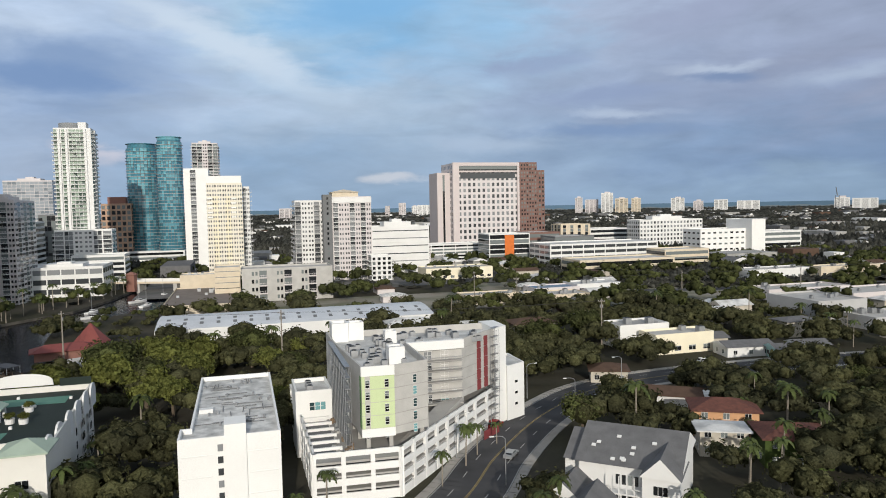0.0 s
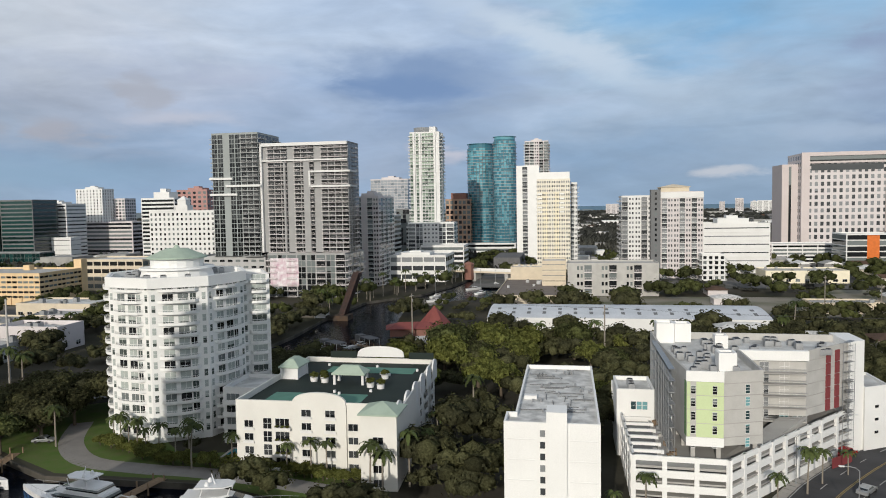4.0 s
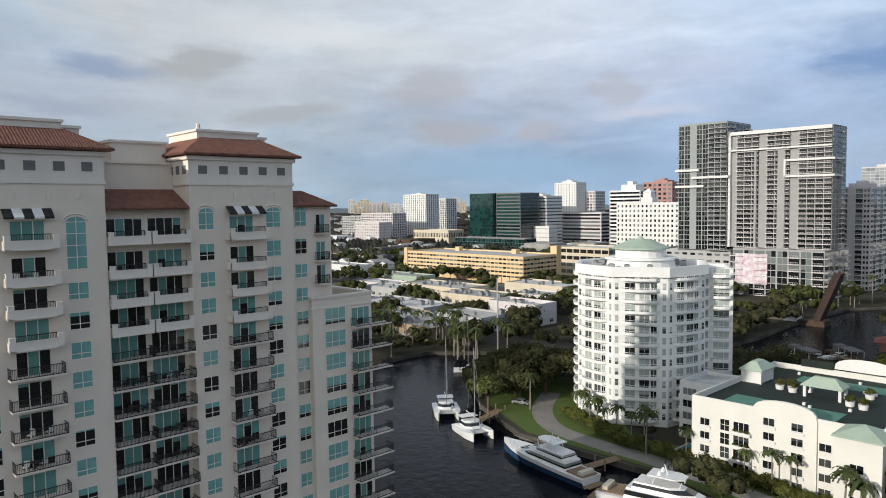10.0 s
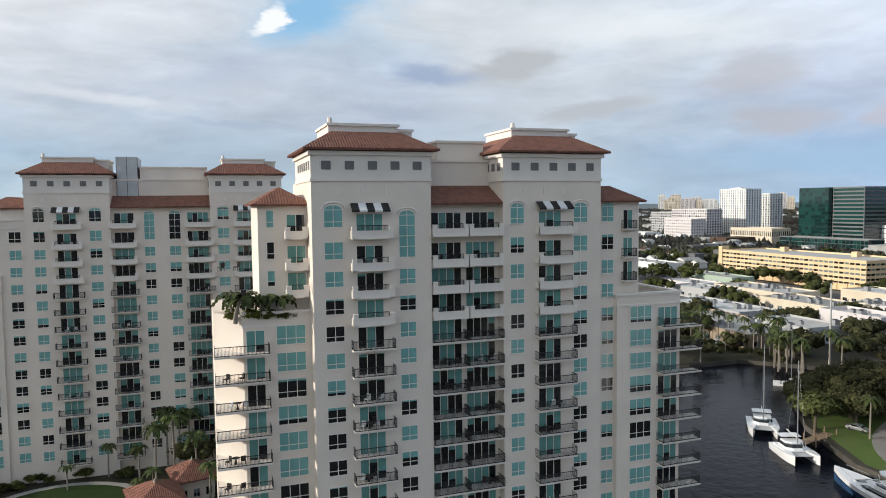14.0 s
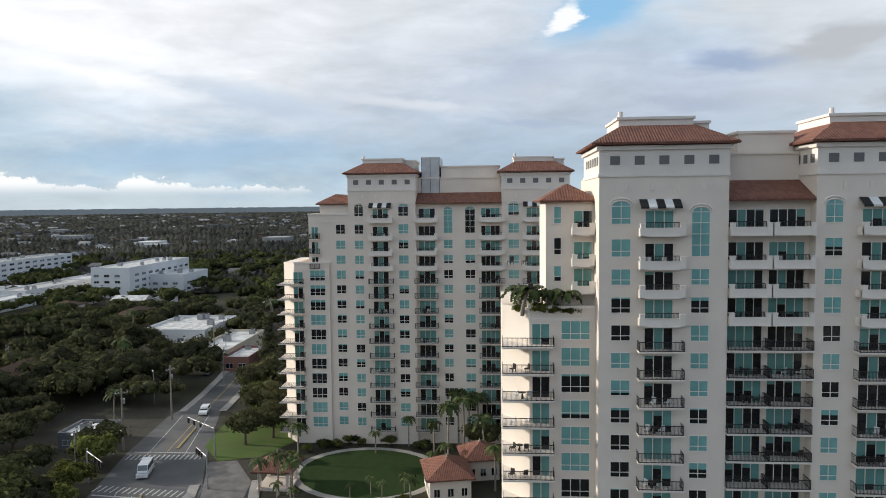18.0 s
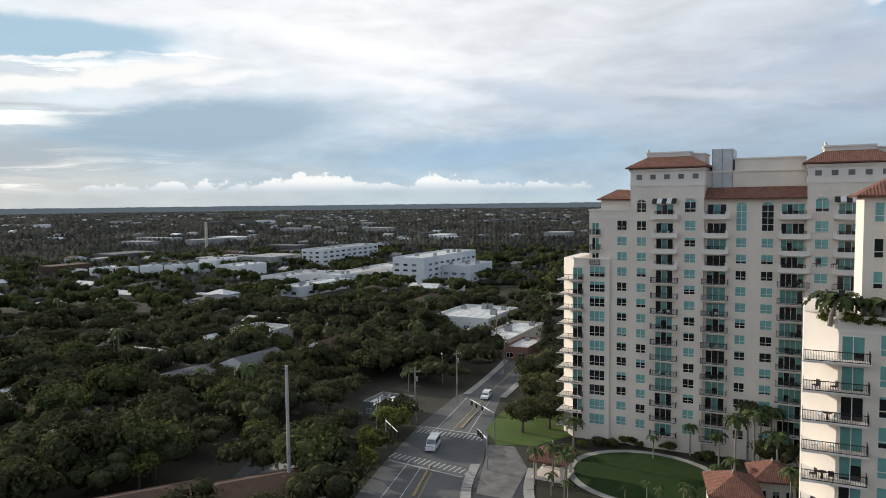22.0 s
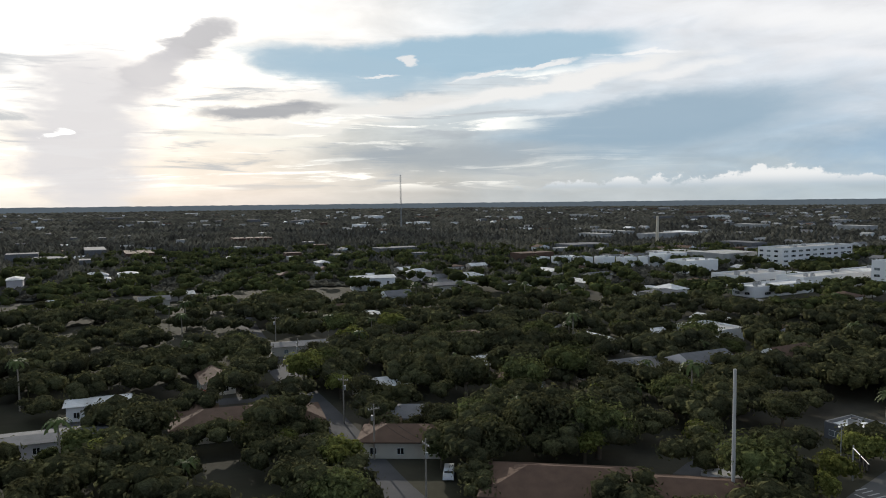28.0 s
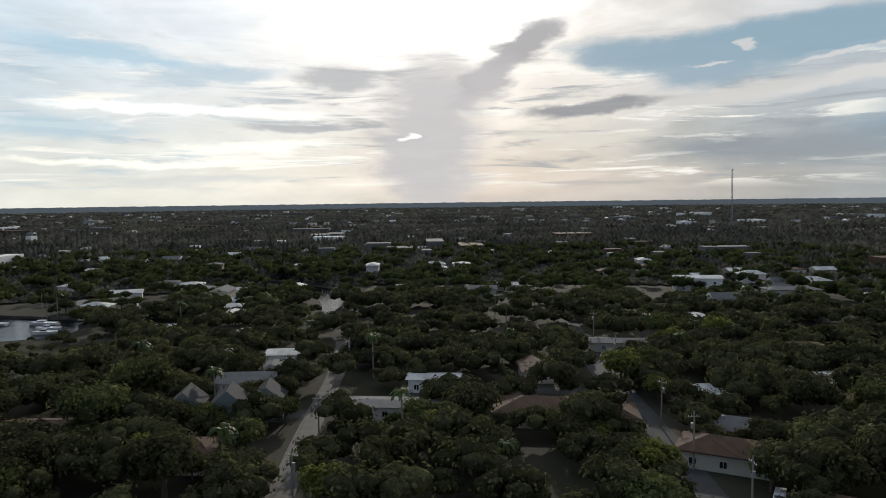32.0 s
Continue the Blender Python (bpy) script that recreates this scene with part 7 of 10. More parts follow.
city_block("historic_hotel", "white historic building with a stepped cupola", 492, 520, 261, 315, 49, WHITE, "grid", 13, 3.6, fill=(0.42, 0.5), pane=PANE_DARK, extras=cupola)
city_block("office_tower", "black and white striped office tower", 548, 575, 327, 358, 60, WHITE, "band", 18, fill=(0.5, 0.55), crown=6)
city_block("office_tower", "pinkish-red office tower top", 633, 660, 343, 375, 69, material("dusty_red_cladding", (0.42, 0.24, 0.22), 0.8), "grid", 16, 5, crown=3)
city_block("apartment_tower", "white slim far tower", 714, 735, 514, 547, 75, WHITE, "grid", 22, 4, fill=(0.3, 0.5), crown=3)
city_block("apartment_tower", "grey far apartment tower", 734, 755, 500, 525, 64, PINKGREY, "grid", 18, 4, fill=(0.6, 0.6))
city_block("office_block", "wide far office block with ribbon windows", 702, 730, 470, 531, 38, PINKGREY, "band", 9)
city_block("office_tower", "white far office tower with ribbon windows", 645, 675, 506, 545, 58, WHITE, "band", 15, fill=(0.5, 0.35), crown=3)
city_block("office_block", "white podium of the far office tower", 629, 644, 490, 540, 24, WHITE, "band", 5, fill=(0.5, 0.1))
city_block("glass_office", "dark green mirror glass office tower", 601, 640, 549, 586, 62, PANE_GREEN, "curtain", 16, 4, pane=PANE_GREEN)
city_block("glass_office", "black banded glass office tower", 606, 640, 512, 548, 62, DARKGREY, "band", 16, fill=(0.5, 0.62), pane=PANE_GREEN)
city_block("glass_office", "low dark glass base of the office towers", 580, 600, 485, 590, 12, DARKGREY, "curtain", 3, 4, pane=PANE_GREEN)
city_block("apartment_tower", "white and dark far apartment tower", 704, 730, 777, 829, 66, WHITE, "grid", 19, 4.5, fill=(0.35, 0.7), crown=2)
city_block("apartment_tower", "far white apartment tower with balconies", 796, 820, 830, 870, 60, WHITE, "balcony", 17, 5)
city_block("concrete_office", "low beige office with deep fins", 622, 650, 645, 712, 17, BEIGE, "grid", 1, 3, fill=(0.5, 0.5), start=6)
city_block("hotel_block", "plain white far hotel block", 597, 620, 755, 811, 27, PINKGREY, "grid", 7, 4, fill=(0.3, 0.5))
city_block("hotel_block", "grey and white far apartment block", 635, 660, 772, 845, 39, PINKGREY, "grid", 11, 4.5, fill=(0.55, 0.6))
city_block("hotel_block", "far plain grey office block", 660, 690, 860, 930, 34, GREY, "grid", 9, 5)


def garage_extras(t, a, b, hh):
    for x0, x1, y0, y1, z0, z1 in ((-a - 3, -a + 0.5, -b - 0.6, -b + 5, 0, hh + 3), (-a * 0.55 - 2, -a * 0.55 + 2, b - 10, b - 6, hh, hh + 3), (a * 0.4, a * 0.4 + 4, b - 10, b - 6, hh, hh + 3), (a - 4.5, a + 0.5, b - 4, b + 1, 0, hh + 6)):
        part("stair_tower", Mesh().box(x0, x1, y0, y1, z0, z1), TAN, t)
    for k in range(16):
        part("pier", Mesh().box(0, 0.5, -0.6, 0.0, 0, 4.2), TAN, t, at=(-a + 5 + k * (2 * a - 10) / 15, -b, 0))


# dark panes stand in for the shade inside the open decks
city_block("parking_garage", "tan open-sided parking garage with five decks", 335, 372, 281, 391, 16.5, TAN, "grid", 5, 3.4, fill=(0.82, 0.42), pane=PANE_DARK, roof=CONCRETE, extras=garage_extras, start=3)
city_block("parking_garage", "tan and cream smaller garage", 400, 430, 262, 308, 19, BEIGE, "deck", 4, 6)
# eastern low-rise offices and hospital-like blocks
city_block("office_block", "white long office block", 640, 665, -470, -395, 30, WHITE, "grid", 7, 4, pane=PANE_GREY, crown=4)
city_block("office_block", "bright white hospital-like block", 520, 545, -426, -380, 24, BRIGHT, "grid", 5, 6, fill=(0.5, 0.3), faces=(0, 2))
city_block("office_block", "white narrow stair end of the long block", 512, 546, -440, -426, 32, BRIGHT, "grid", 1, 40, fill=(0.01, 0.01))
city_block("office_block", "white low wing with window bands", 545, 570, -509, -462, 19.5, WHITE, "band", 4)
city_block("parking_garage", "white parking garage with four decks", 500, 540, -325, -230, 17, WHITE, "deck", 4, 10, pane=PANE_GREY)
city_block("office_block", "beige low office with roof cars", 440, 470, -300, -225, 9, BEIGE, "band", 2, crown=0)
city_block("office_block", "tan and dark corner block", 455, 480, -340, -302, 13, BEIGE, "band", 3)
city_block("office_block", "dark glass low office", 560, 590, -300, -262, 20, DARKGREY, "band", 5)
city_block("office_block", "tan pair of office slabs", 690, 715, -365, -330, 26, BEIGE, "grid", 7, 8, fill=(0.4, 0.9))
city_block("office_block", "long white low block", 700, 730, -420, -370, 20, WHITE, "band", 4)
city_block("apartment_tower", "far white seaside tower", 1500, 1530, -480, -460, 70, WHITE, "grid", 18, 6)
# ---- low buildings ----
lr = random.Random(5)
PALE_ROOF = material("grey_gravel_roof", (0.36, 0.355, 0.34), 0.92, alt=(0.22, 0.22, 0.21), scale=0.15, fine=2.0, amount=0.45, bump=0.2)


TANWALL = material("tan_shop_wall", (0.40, 0.31, 0.22), 0.9, scale=0.3, amount=0.25)


def low_block(u0, u1, v0, v1, h, wall, label, name="low_building", roof=None, units=4, windows=True, lip=0.7, turn_z=16.0):
    """A flat-roofed one- or two-storey building with roof units, a door and windows on the sides that face the eye."""
    t = thing(name, uv((u0 + u1) / 2, (v0 + v1) / 2), turn_z, label, "building")
    a, b = abs(v1 - v0) / 2, abs(u1 - u0) / 2
    part("wall", tub(-a, a, -b, b, 0, h, lip, 0.3), [wall, roof or lr.choice((ROOFWHITE, ROOFTAR, CONCRETE, PALE_ROOF))], t)
    for k in range(units):
        roof_unit(t, lr.uniform(-a * 0.8, a * 0.8), lr.uniform(-b * 0.8, b * 0.8), h, lr.choice((1.2, 1.6, 2.0)))
    if windows:
        n = max(2, min(9, int(2 * a / 5)))
        for k in range(n):
            set_window(t, -a + 2 * a * (k + 0.5) / n, -b - 0.02, min(1.0, h * 0.3), min(2.6, 1.1 * a / n), min(1.6, h * 0.4), cols=2)
        n = max(2, min(7, int(2 * b / 6)))
        for k in range(n):
            y = -b + 2 * b * (k + 0.5) / n
            set_window(t, a + 0.02, y, min(1.0, h * 0.3), min(2.4, 1.1 * b / n), min(1.6, h * 0.4), face=90, cols=2)
            set_window(t, -a - 0.02, y, min(1.0, h * 0.3), min(2.4, 1.1 * b / n), min(1.6, h * 0.4), face=-90, cols=2)
    clear_uv(u0, u1, v0, v1, 1.5)
    return t


# long white warehouse with a vaulted roof and rows of roof lights
wt = grid_thing("warehouse", 298, -22, "long white warehouse with a shallow vaulted roof and dark roof lights")
vault = Mesh()
prof = [(-19 + 38 * i / 10, 5.2 + 2.0 * math.sin(math.pi * i / 10)) for i in range(11)]
for (ya, za), (yb, zb) in zip(prof[:-1], prof[1:]):
    vault.poly([(-54, ya, za), (54, ya, za), (54, yb, zb), (-54, yb, zb)])
part("roof", vault, material("white_sheet_roof", (0.58, 0.60, 0.63), 0.6, alt=(0.46, 0.48, 0.51), scale=0.12, fine=1.5, amount=0.4, bump=0.1), wt, "white sheet metal vault")
ws = Mesh().box(-54, 54, -19, 19, 0, 5.2)
ends = Mesh()
ends.poly([(-54, p[0], p[1]) for p in prof][::-1]).poly([(54, p[0], p[1]) for p in prof])
part("wall", ws, WHITE, wt)
part("gable_end", ends, WHITE, wt)
sk = Mesh().box(-0.7, 0.7, -1.3, 1.3, 0, 0.12).data("roof_light", DARKGREY)
for k in range(17):
    for y, z, rx in ((-12.5, 7.0, 13), (-6.5, 7.75, 6)):
        part("roof_light", sk, None, wt, at=pose(-50 + 6.2 * k, y, 5.2 + 2.0 * math.sin(math.pi * (y + 19) / 38), rx, 0, 0))
set_window(wt, -50, -19.03, 0.1, 3.2, 3.4, cols=1)
clear_uv(278, 318, -77, 33, 1.0)
low_block(345, 424, 3, 36, 5.0, BEIGE, "low pale warehouse with a brown stained flat roof", "warehouse", material("brown_flat_roof", (0.20, 0.17, 0.15), 0.9, scale=0.2, amount=0.4), 6, False)
city_block("podium_block", "unfinished grey concrete podium block with window openings", 388, 410, -48, 0, 17.0, CONCRETE, "cols", 4, cols=("pwbpwbpwbpp", "wpw", "wpw"), pane=PANE_DARK, trim=PINKGREY, roof=CONCRETE)
city_block("podium_block", "plain beige podium block with planting on top", 392, 415, 1, 14, 18.0, BEIGE, "band", 6, fill=(0.5, 0.12), pane=PANE_GREY, trim=BEIGE)
low_block(425, 440, 14, 34, 12.0, BEIGE, "beige low podium by the river bridge", "podium_block", None, 3)
low_block(452, 475, -165, -118, 7.0, CREAM, "low yellow market building with a flat roof", "market_building", CONCRETE, 5)
low_block(331, 345, -136, -106, 4.2, BEIGE, "long low shed with a pale flat roof", "shed", None, 2)
low_block(318, 336, -168, -132, 4.0, BEIGE, "low strip of shops with a white roof", "shop_row", None, 7)
low_block(345, 362, -176, -150, 4.0, PINKGREY, "low shop with blue-grey roof", "shop", material("blue_grey_roof", (0.16, 0.24, 0.33), 0.7), 2)
low_block(352, 370, -205, -178, 4.2, WHITE, "low white shop with a pink wall sign", "shop", None, 3)
low_block(362, 378, -345, -300, 6.0, WHITE, "long white warehouse among trees", "warehouse", None, 5)
low_block(360, 372, -400, -352, 6.0, BEIGE, "tan and white low warehouse", "warehouse", None, 3)
low_block(288, 306, -300, -250, 4.5, PINKGREY, "white storage warehouse with a wide roof", "warehouse", None, 4)
low_block(262, 285, -330, -275, 4.5, PINKGREY, "storage warehouse with a grey roof", "warehouse", CONCRETE, 3)
low_block(222, 250, -240, -216, 9.0, GREY, "grey apartment block with a red end wall", "apartment_block", CONCRETE, 4)
low_block(205, 222, -262, -226, 4.5, GREY, "low workshop with solar panels", "workshop", CONCRETE, 8)
low_block(268, 292, -380, -340, 5.0, BRIGHT, "bright white warehouse with flat roof", "warehouse", None, 3)
low_block(210, 222, -141, -122, 7.5, WHITE, "white flat-roofed townhouse row", "townhouse", None, 2)
low_block(198, 208, -150, -128, 6.0, CREAM, "cream townhouse with a flat roof", "townhouse", None, 2)
# riverside shops and low offices across the river
low_block(172, 200, 188, 240, 4.6, TANWALL, "long low cream riverside building with many roof units", "riverside_shops", None, 16)
low_block(206, 226, 230, 275, 4.2, GREY, "low white workshop with cluttered roof", "workshop", None, 6)
low_block(196, 214, 186, 212, 5.5, GREY, "low grey hall with a wide roof", "hall", CONCRETE, 3)
low_block(222, 236, 180, 206, 7.5, PINKGREY, "white building with scalloped parapets", "club_house", None, 5, True, 1.6)
low_block(246, 268, 222, 262, 5.0, BEIGE, "low white offices with cluttered roofs", "office", None, 14)
low_block(262, 285, 264, 312, 5.0, BEIGE, "low beige offices with cluttered roofs", "office", None, 12)
low_block(268, 286, 205, 232, 5.0, PINKGREY, "low grey flat-roofed shops", "shop_row", None, 8)
low_block(255, 272, 316, 345, 4.5, PINKGREY, "green-grey low workshop among the trees", "workshop", None, 3)
low_block(240, 256, 284, 318, 5.0, GREY, "low workshop with white and grey walls", "workshop", None, 4)
low_block(290, 306, 330, 372, 5.0, COPPER, "low shed with pale green sides", "shed", None, 2)
low_block(296, 318, 222, 262, 6.0, BEIGE, "low tan shops behind trees", "shop_row", None, 5)
low_block(306, 325, 420, 480, 6.0, WHITE, "long low white market building", "market", None, 4)
# western offices seen past the far tower
for u0, u1, v0, v1, h, lab in ((-345, -325, 440, 520, 14, "plain white institutional block with few windows"), (-222, -200, 372, 448, 16, "white and blue-grey office block with window bands"),
                               (-200, -180, 395, 430, 10, "low row of teal and white shops"), (-262, -245, 350, 410, 6, "white flat-roofed shopping building"), (-270, -250, 420, 470, 5, "white low retail building"),
                               (-290, -272, 330, 372, 6, "white low shops with flat roofs"), (-250, -236, 300, 345, 5, "white shop with a drum-shaped front")):
    t = low_block(u0, u1, v0, v1, h, WHITE, lab, "office", None, 5, False)
    a, b = (v1 - v0) / 2, (u1 - u0) / 2
    for f in range(max(1, int(h / 3.4))):
        for k in range(int(a / 4)):
            set_window(t, -a + 4 + k * 8, b + 0.02, 1.2 + 3.4 * f, 4.5, 1.4, face=180, cols=3)
        for k in range(max(2, int(b / 3))):
            set_window(t, a + 0.02, -b + 3 + k * 6, 1.2 + 3.4 * f, 3.0, 1.4, face=90, cols=2)
low_block(-128, -104, 244, 276, 5.0, WHITE, "white flat-roofed car workshop with a yard", "workshop", None, 5)
low_block(-96, -84, 214, 250, 4.0, BEIGE, "low cream row of shops", "shop_row", None, 4)
low_block(-82, -74, 205, 222, 3.8, BROWN, "low red-brown brick shop", "shop", None, 2)
low_block(-90.5, -81.5, 137, 146, 2.8, DARKGREY, "small shop with a white membrane roof", "shop", material("white_membrane", (0.78, 0.78, 0.77), 0.7), 2)
SHED = (-82.0, 102.0)
low_block(SHED[0] - 3, SHED[0] + 3, SHED[1] - 7, SHED[1] + 6, 2.6, GREY, "small flat-roofed shed by the car park", "shed", PALE_ROOF, 1, True, 0.3)
for k in range(6):      # stepped white townhouses among the trees
    low_block(-436 + 9 * k, -426 + 9 * k, 303 + 13 * k, 314 + 13 * k, 7.0 + 0.5 * (k % 2), BRIGHT, "white stepped townhouse with a flat roof", "townhouse", ROOFWHITE, 1)
low_block(-350, -332, 356, 384, 8.5, BRIGHT, "white flat-roofed apartment house among trees", "apartment_house", ROOFWHITE, 3)
low_block(-392, -376, 380, 402, 9.5, BRIGHT, "white apartment house with a flat roof", "apartment_house", ROOFWHITE, 2)
low_block(-185, -168, 190, 208, 4, WHITE, "low house with a white roof", "house", None, 0)


# ---- houses ----
GARDENS = []      # houses with trees before them
def house(x, y, turn_z, w, d, h, rise, wall, roof, label, kind="hip", windows=True, wing=False):
    t = thing("house", (x, y, 0), turn_z, label, "house", "garden houses")
    part("wall", Mesh().box(-w / 2, w / 2, -d / 2, d / 2, 0, h), wall, t)
    r = Mesh()
    e = 0.7
    if kind == "hip":
        r.hip(-w / 2 - e, w / 2 + e, -d / 2 - e, d / 2 + e, h + 0.1, h + rise)
        part("roof", r, roof, t)
    else:
        r.gable(-w / 2 - e, w / 2 + e, -d / 2 - e, d / 2 + e, h, h + rise, 0, 1)
        part("roof", r, [roof, wall], t)
    if wing:
        part("wing_wall", Mesh().box(w * 0.1, w * 0.45, -d / 2 - 4, -d / 2, 0, h), wall, t)
        part("wing_roof", Mesh().gable(w * 0.1 - e, w * 0.45 + e, -d / 2 - 4.6, 0, h + 0.02, h + rise * 0.8, 0, 1, "y"), [roof, wall], t)
    if windows:
        for k in range(3):
            set_window(t, -w / 2 + w * (k + 0.5) / 3, -d / 2 - 0.02, 0.9, 1.3, 1.3, cols=2)
            set_window(t, -w / 2 + w * (k + 0.5) / 3, d / 2 + 0.02, 0.9, 1.3, 1.3, face=180, cols=2)
        for sx, fa in ((w / 2 + 0.02, 90), (-w / 2 - 0.02, -90)):
            set_window(t, sx, -d / 5, 0.9, 1.2, 1.3, face=fa, cols=2)
            set_window(t, sx, d / 5, 0.9, 1.2, 1.3, face=fa, cols=2)
        if h > 5:
            for k in range(3):
                set_window(t, -w / 2 + w * (k + 0.5) / 3, -d / 2 - 0.02, 3.9, 1.3, 1.3, cols=2)
                set_window(t, -w / 2 + w * (k + 0.5) / 3, d / 2 + 0.02, 3.9, 1.3, 1.3, face=180, cols=2)
    u, v = to_uv(x, y)
    s = max(w, d) / 2
    clear_uv(u - s * 0.8, u + s * 0.8, v - s * 0.8, v + s * 0.8, 0.8)
    if y < 0:
        GARDENS.append((x, y, s))
    return t


SIDING = material("weathered_siding", (0.15, 0.18, 0.185), 0.9, scale=0.5, amount=0.3)
ROOFDARK = material("dark_slate_roof", (0.055, 0.055, 0.06), 0.9, scale=0.5, fine=7, amount=0.4, bump=0.4, spec=0.1)
PALE_WALL = material("pale_house_paint", (0.50, 0.46, 0.39), 0.9, scale=0.4, amount=0.2)
PEACH = material("peach_house_paint", (0.58, 0.33, 0.18), 0.9, scale=0.4, amount=0.2)
AQUA = material("aqua_house_paint", (0.42, 0.60, 0.58), 0.9, scale=0.4, amount=0.2)
IVY = material("ivy_covered_wall", (0.055, 0.085, 0.02), 0.95, fine=8, bump=0.8)
house(60, 150, -12, 13, 9, 5.6, 1.8, PEACH, TILE, "peach house with a dark red tile roof")
house(66, 132, -10, 12, 10, 5.6, 1.8, IVY, TILE, "ivy-covered house with a dark red tile roof and white windows")
house(54.5, 137, -10, 9, 6, 5.2, 0.5, PALE_WALL, ROOFWHITE, "cream house with flat terraces and white balconies")
house(53, 170, -18, 20, 8, 3.6, 1.4, WHITE, ROOFBROWN, "long low white house with a brown roof")
house(66, 162, -16, 9, 7, 4.2, 0.4, WHITE, ROOFWHITE, "white terrace house beside palms")
house(86, 240, 8, 20, 9, 3.2, 1.6, PALE_WALL, ROOFGREY, "low house with a wide grey roof", "gable")
house(97, 226, 8, 16, 9, 3.2, 1.5, WHITE, ROOFGREY, "white bungalow with a grey roof", "gable")
house(108, 220, 5, 10, 8, 3.2, 1.4, AQUA, ROOFGREY, "aqua bungalow with a grey roof", "gable")
house(118, 226, 5, 10, 8, 3.2, 1.4, WHITE, ROOFGREY, "white bungalow with a grey roof", "gable")
house(46, 196, -8, 10, 8, 3.4, 1.5, PALE_WALL, ROOFBROWN, "small cream house beside the bend of the avenue")
house(78, 300, 10, 14, 10, 3.2, 1.6, PALE_WALL, ROOFBROWN, "bungalow with a tan roof under trees")
house(110, 285, 0, 9, 7, 6.2, 0.5, WHITE, ROOFWHITE, "narrow tall white house among trees")
house(16, -158, 6, 22, 13, 3.4, 2.2, PALE_WALL, ROOFBROWN, "long bungalow with brown shingle hip roofs", wing=True)
house(2, -157, 6, 12, 12, 3.4, 2.2, PALE_WALL, ROOFBROWN, "brown-roofed bungalow beside the street")
house(52, -154, 8, 24, 8, 3.2, 0.6, PINKGREY, ROOFGREY, "long grey flat-roofed motel row", "gable")
house(47, -178, 8, 13, 7, 3.6, 0.8, WHITE, ROOFWHITE, "white low house with a shining roof", "gable")
house(-20, -138, -14, 16, 10, 3.4, 2.0, PALE_WALL, ROOFBROWN, "tan bungalow with a brown hip roof", wing=True)
house(-24, -152, -14, 13, 9, 3.4, 1.8, PALE_WALL, ROOFGREY, "cream house under dark trees")
house(-42, -106, -20, 26, 14, 4.0, 2.6, PALE_WALL, ROOFBROWN, "long brown-roofed apartment house")
house(-60, -98, -22, 22, 12, 3.8, 2.2, PALE_WALL, ROOFBROWN, "brown-roofed apartment house beside the car park")
house(-90, -182, 12, 26, 10, 3.6, 1.2, PINKGREY, ROOFGREY, "long low house with a pale roof", "gable")
house(-108, -172, 12, 15, 10, 6.2, 2.2, PINKGREY, ROOFGREY, "two-storey house with dormers and a grey roof", "gable")
house(-52, -222, 10, 14, 10, 6.4, 1.4, PALE_WALL, ROOFBROWN, "two-storey cream villa among trees")
house(-40, -232, 10, 18, 9, 3.6, 1.2, WHITE, TILE, "villa with red and white roofs")
house(-42, -402, 5, 24, 12, 7.0, 1.2, WHITE, ROOFWHITE, "white flat apartment house", "gable")
house(-46, -330, 12, 12, 10, 6.0, 2.2, WHITE, ROOFGREY, "white gabled two-storey house", "gable")
house(-80, -362, 12, 24, 10, 6.4, 1.2, PALE_WALL, ROOFGREY, "pale two-storey apartment house")
house(95, -139, 112, 8, 7, 4.8, 3.6, SIDING, ROOFDARK, "steep-gabled grey townhouse with a chimney", "gable")
house(86, -142, 112, 8, 7, 4.8, 3.6, SIDING, ROOFDARK, "steep-gabled blue-grey townhouse with a chimney", "gable")
house(79, -147, 112, 8, 7, 4.8, 3.6, SIDING, ROOFDARK, "steep-gabled townhouse with a pale chimney", "gable")
house(100, -200, 15, 12, 9, 3.4, 1.0, WHITE, ROOFWHITE, "house with a shining white roof", "gable")
house(80, -116, 12, 14, 10, 3.6, 2.0, PALE_WALL, ROOFBROWN, "brown-roofed house under trees")
house(-4, -238, 6, 26, 8, 3.2, 0.8, PALE_WALL, ROOFGREY, "long low house with a dark flat roof", "gable")
for x, y in ((236, -293), (215, -318), (204, -271), (183, -302), (225, -345), (196, -340), (255, -320), (168, -285), (240, -360)):
    house(x, y, lr.uniform(0, 40), lr.uniform(13, 19), lr.uniform(9, 12), 3.6, 1.4, WHITE, lr.choice((ROOFWHITE, ROOFWHITE, ROOFGREY)), "waterside villa with a pale roof", lr.choice(("hip", "gable")), False)
hr = random.Random(44)
made = 0
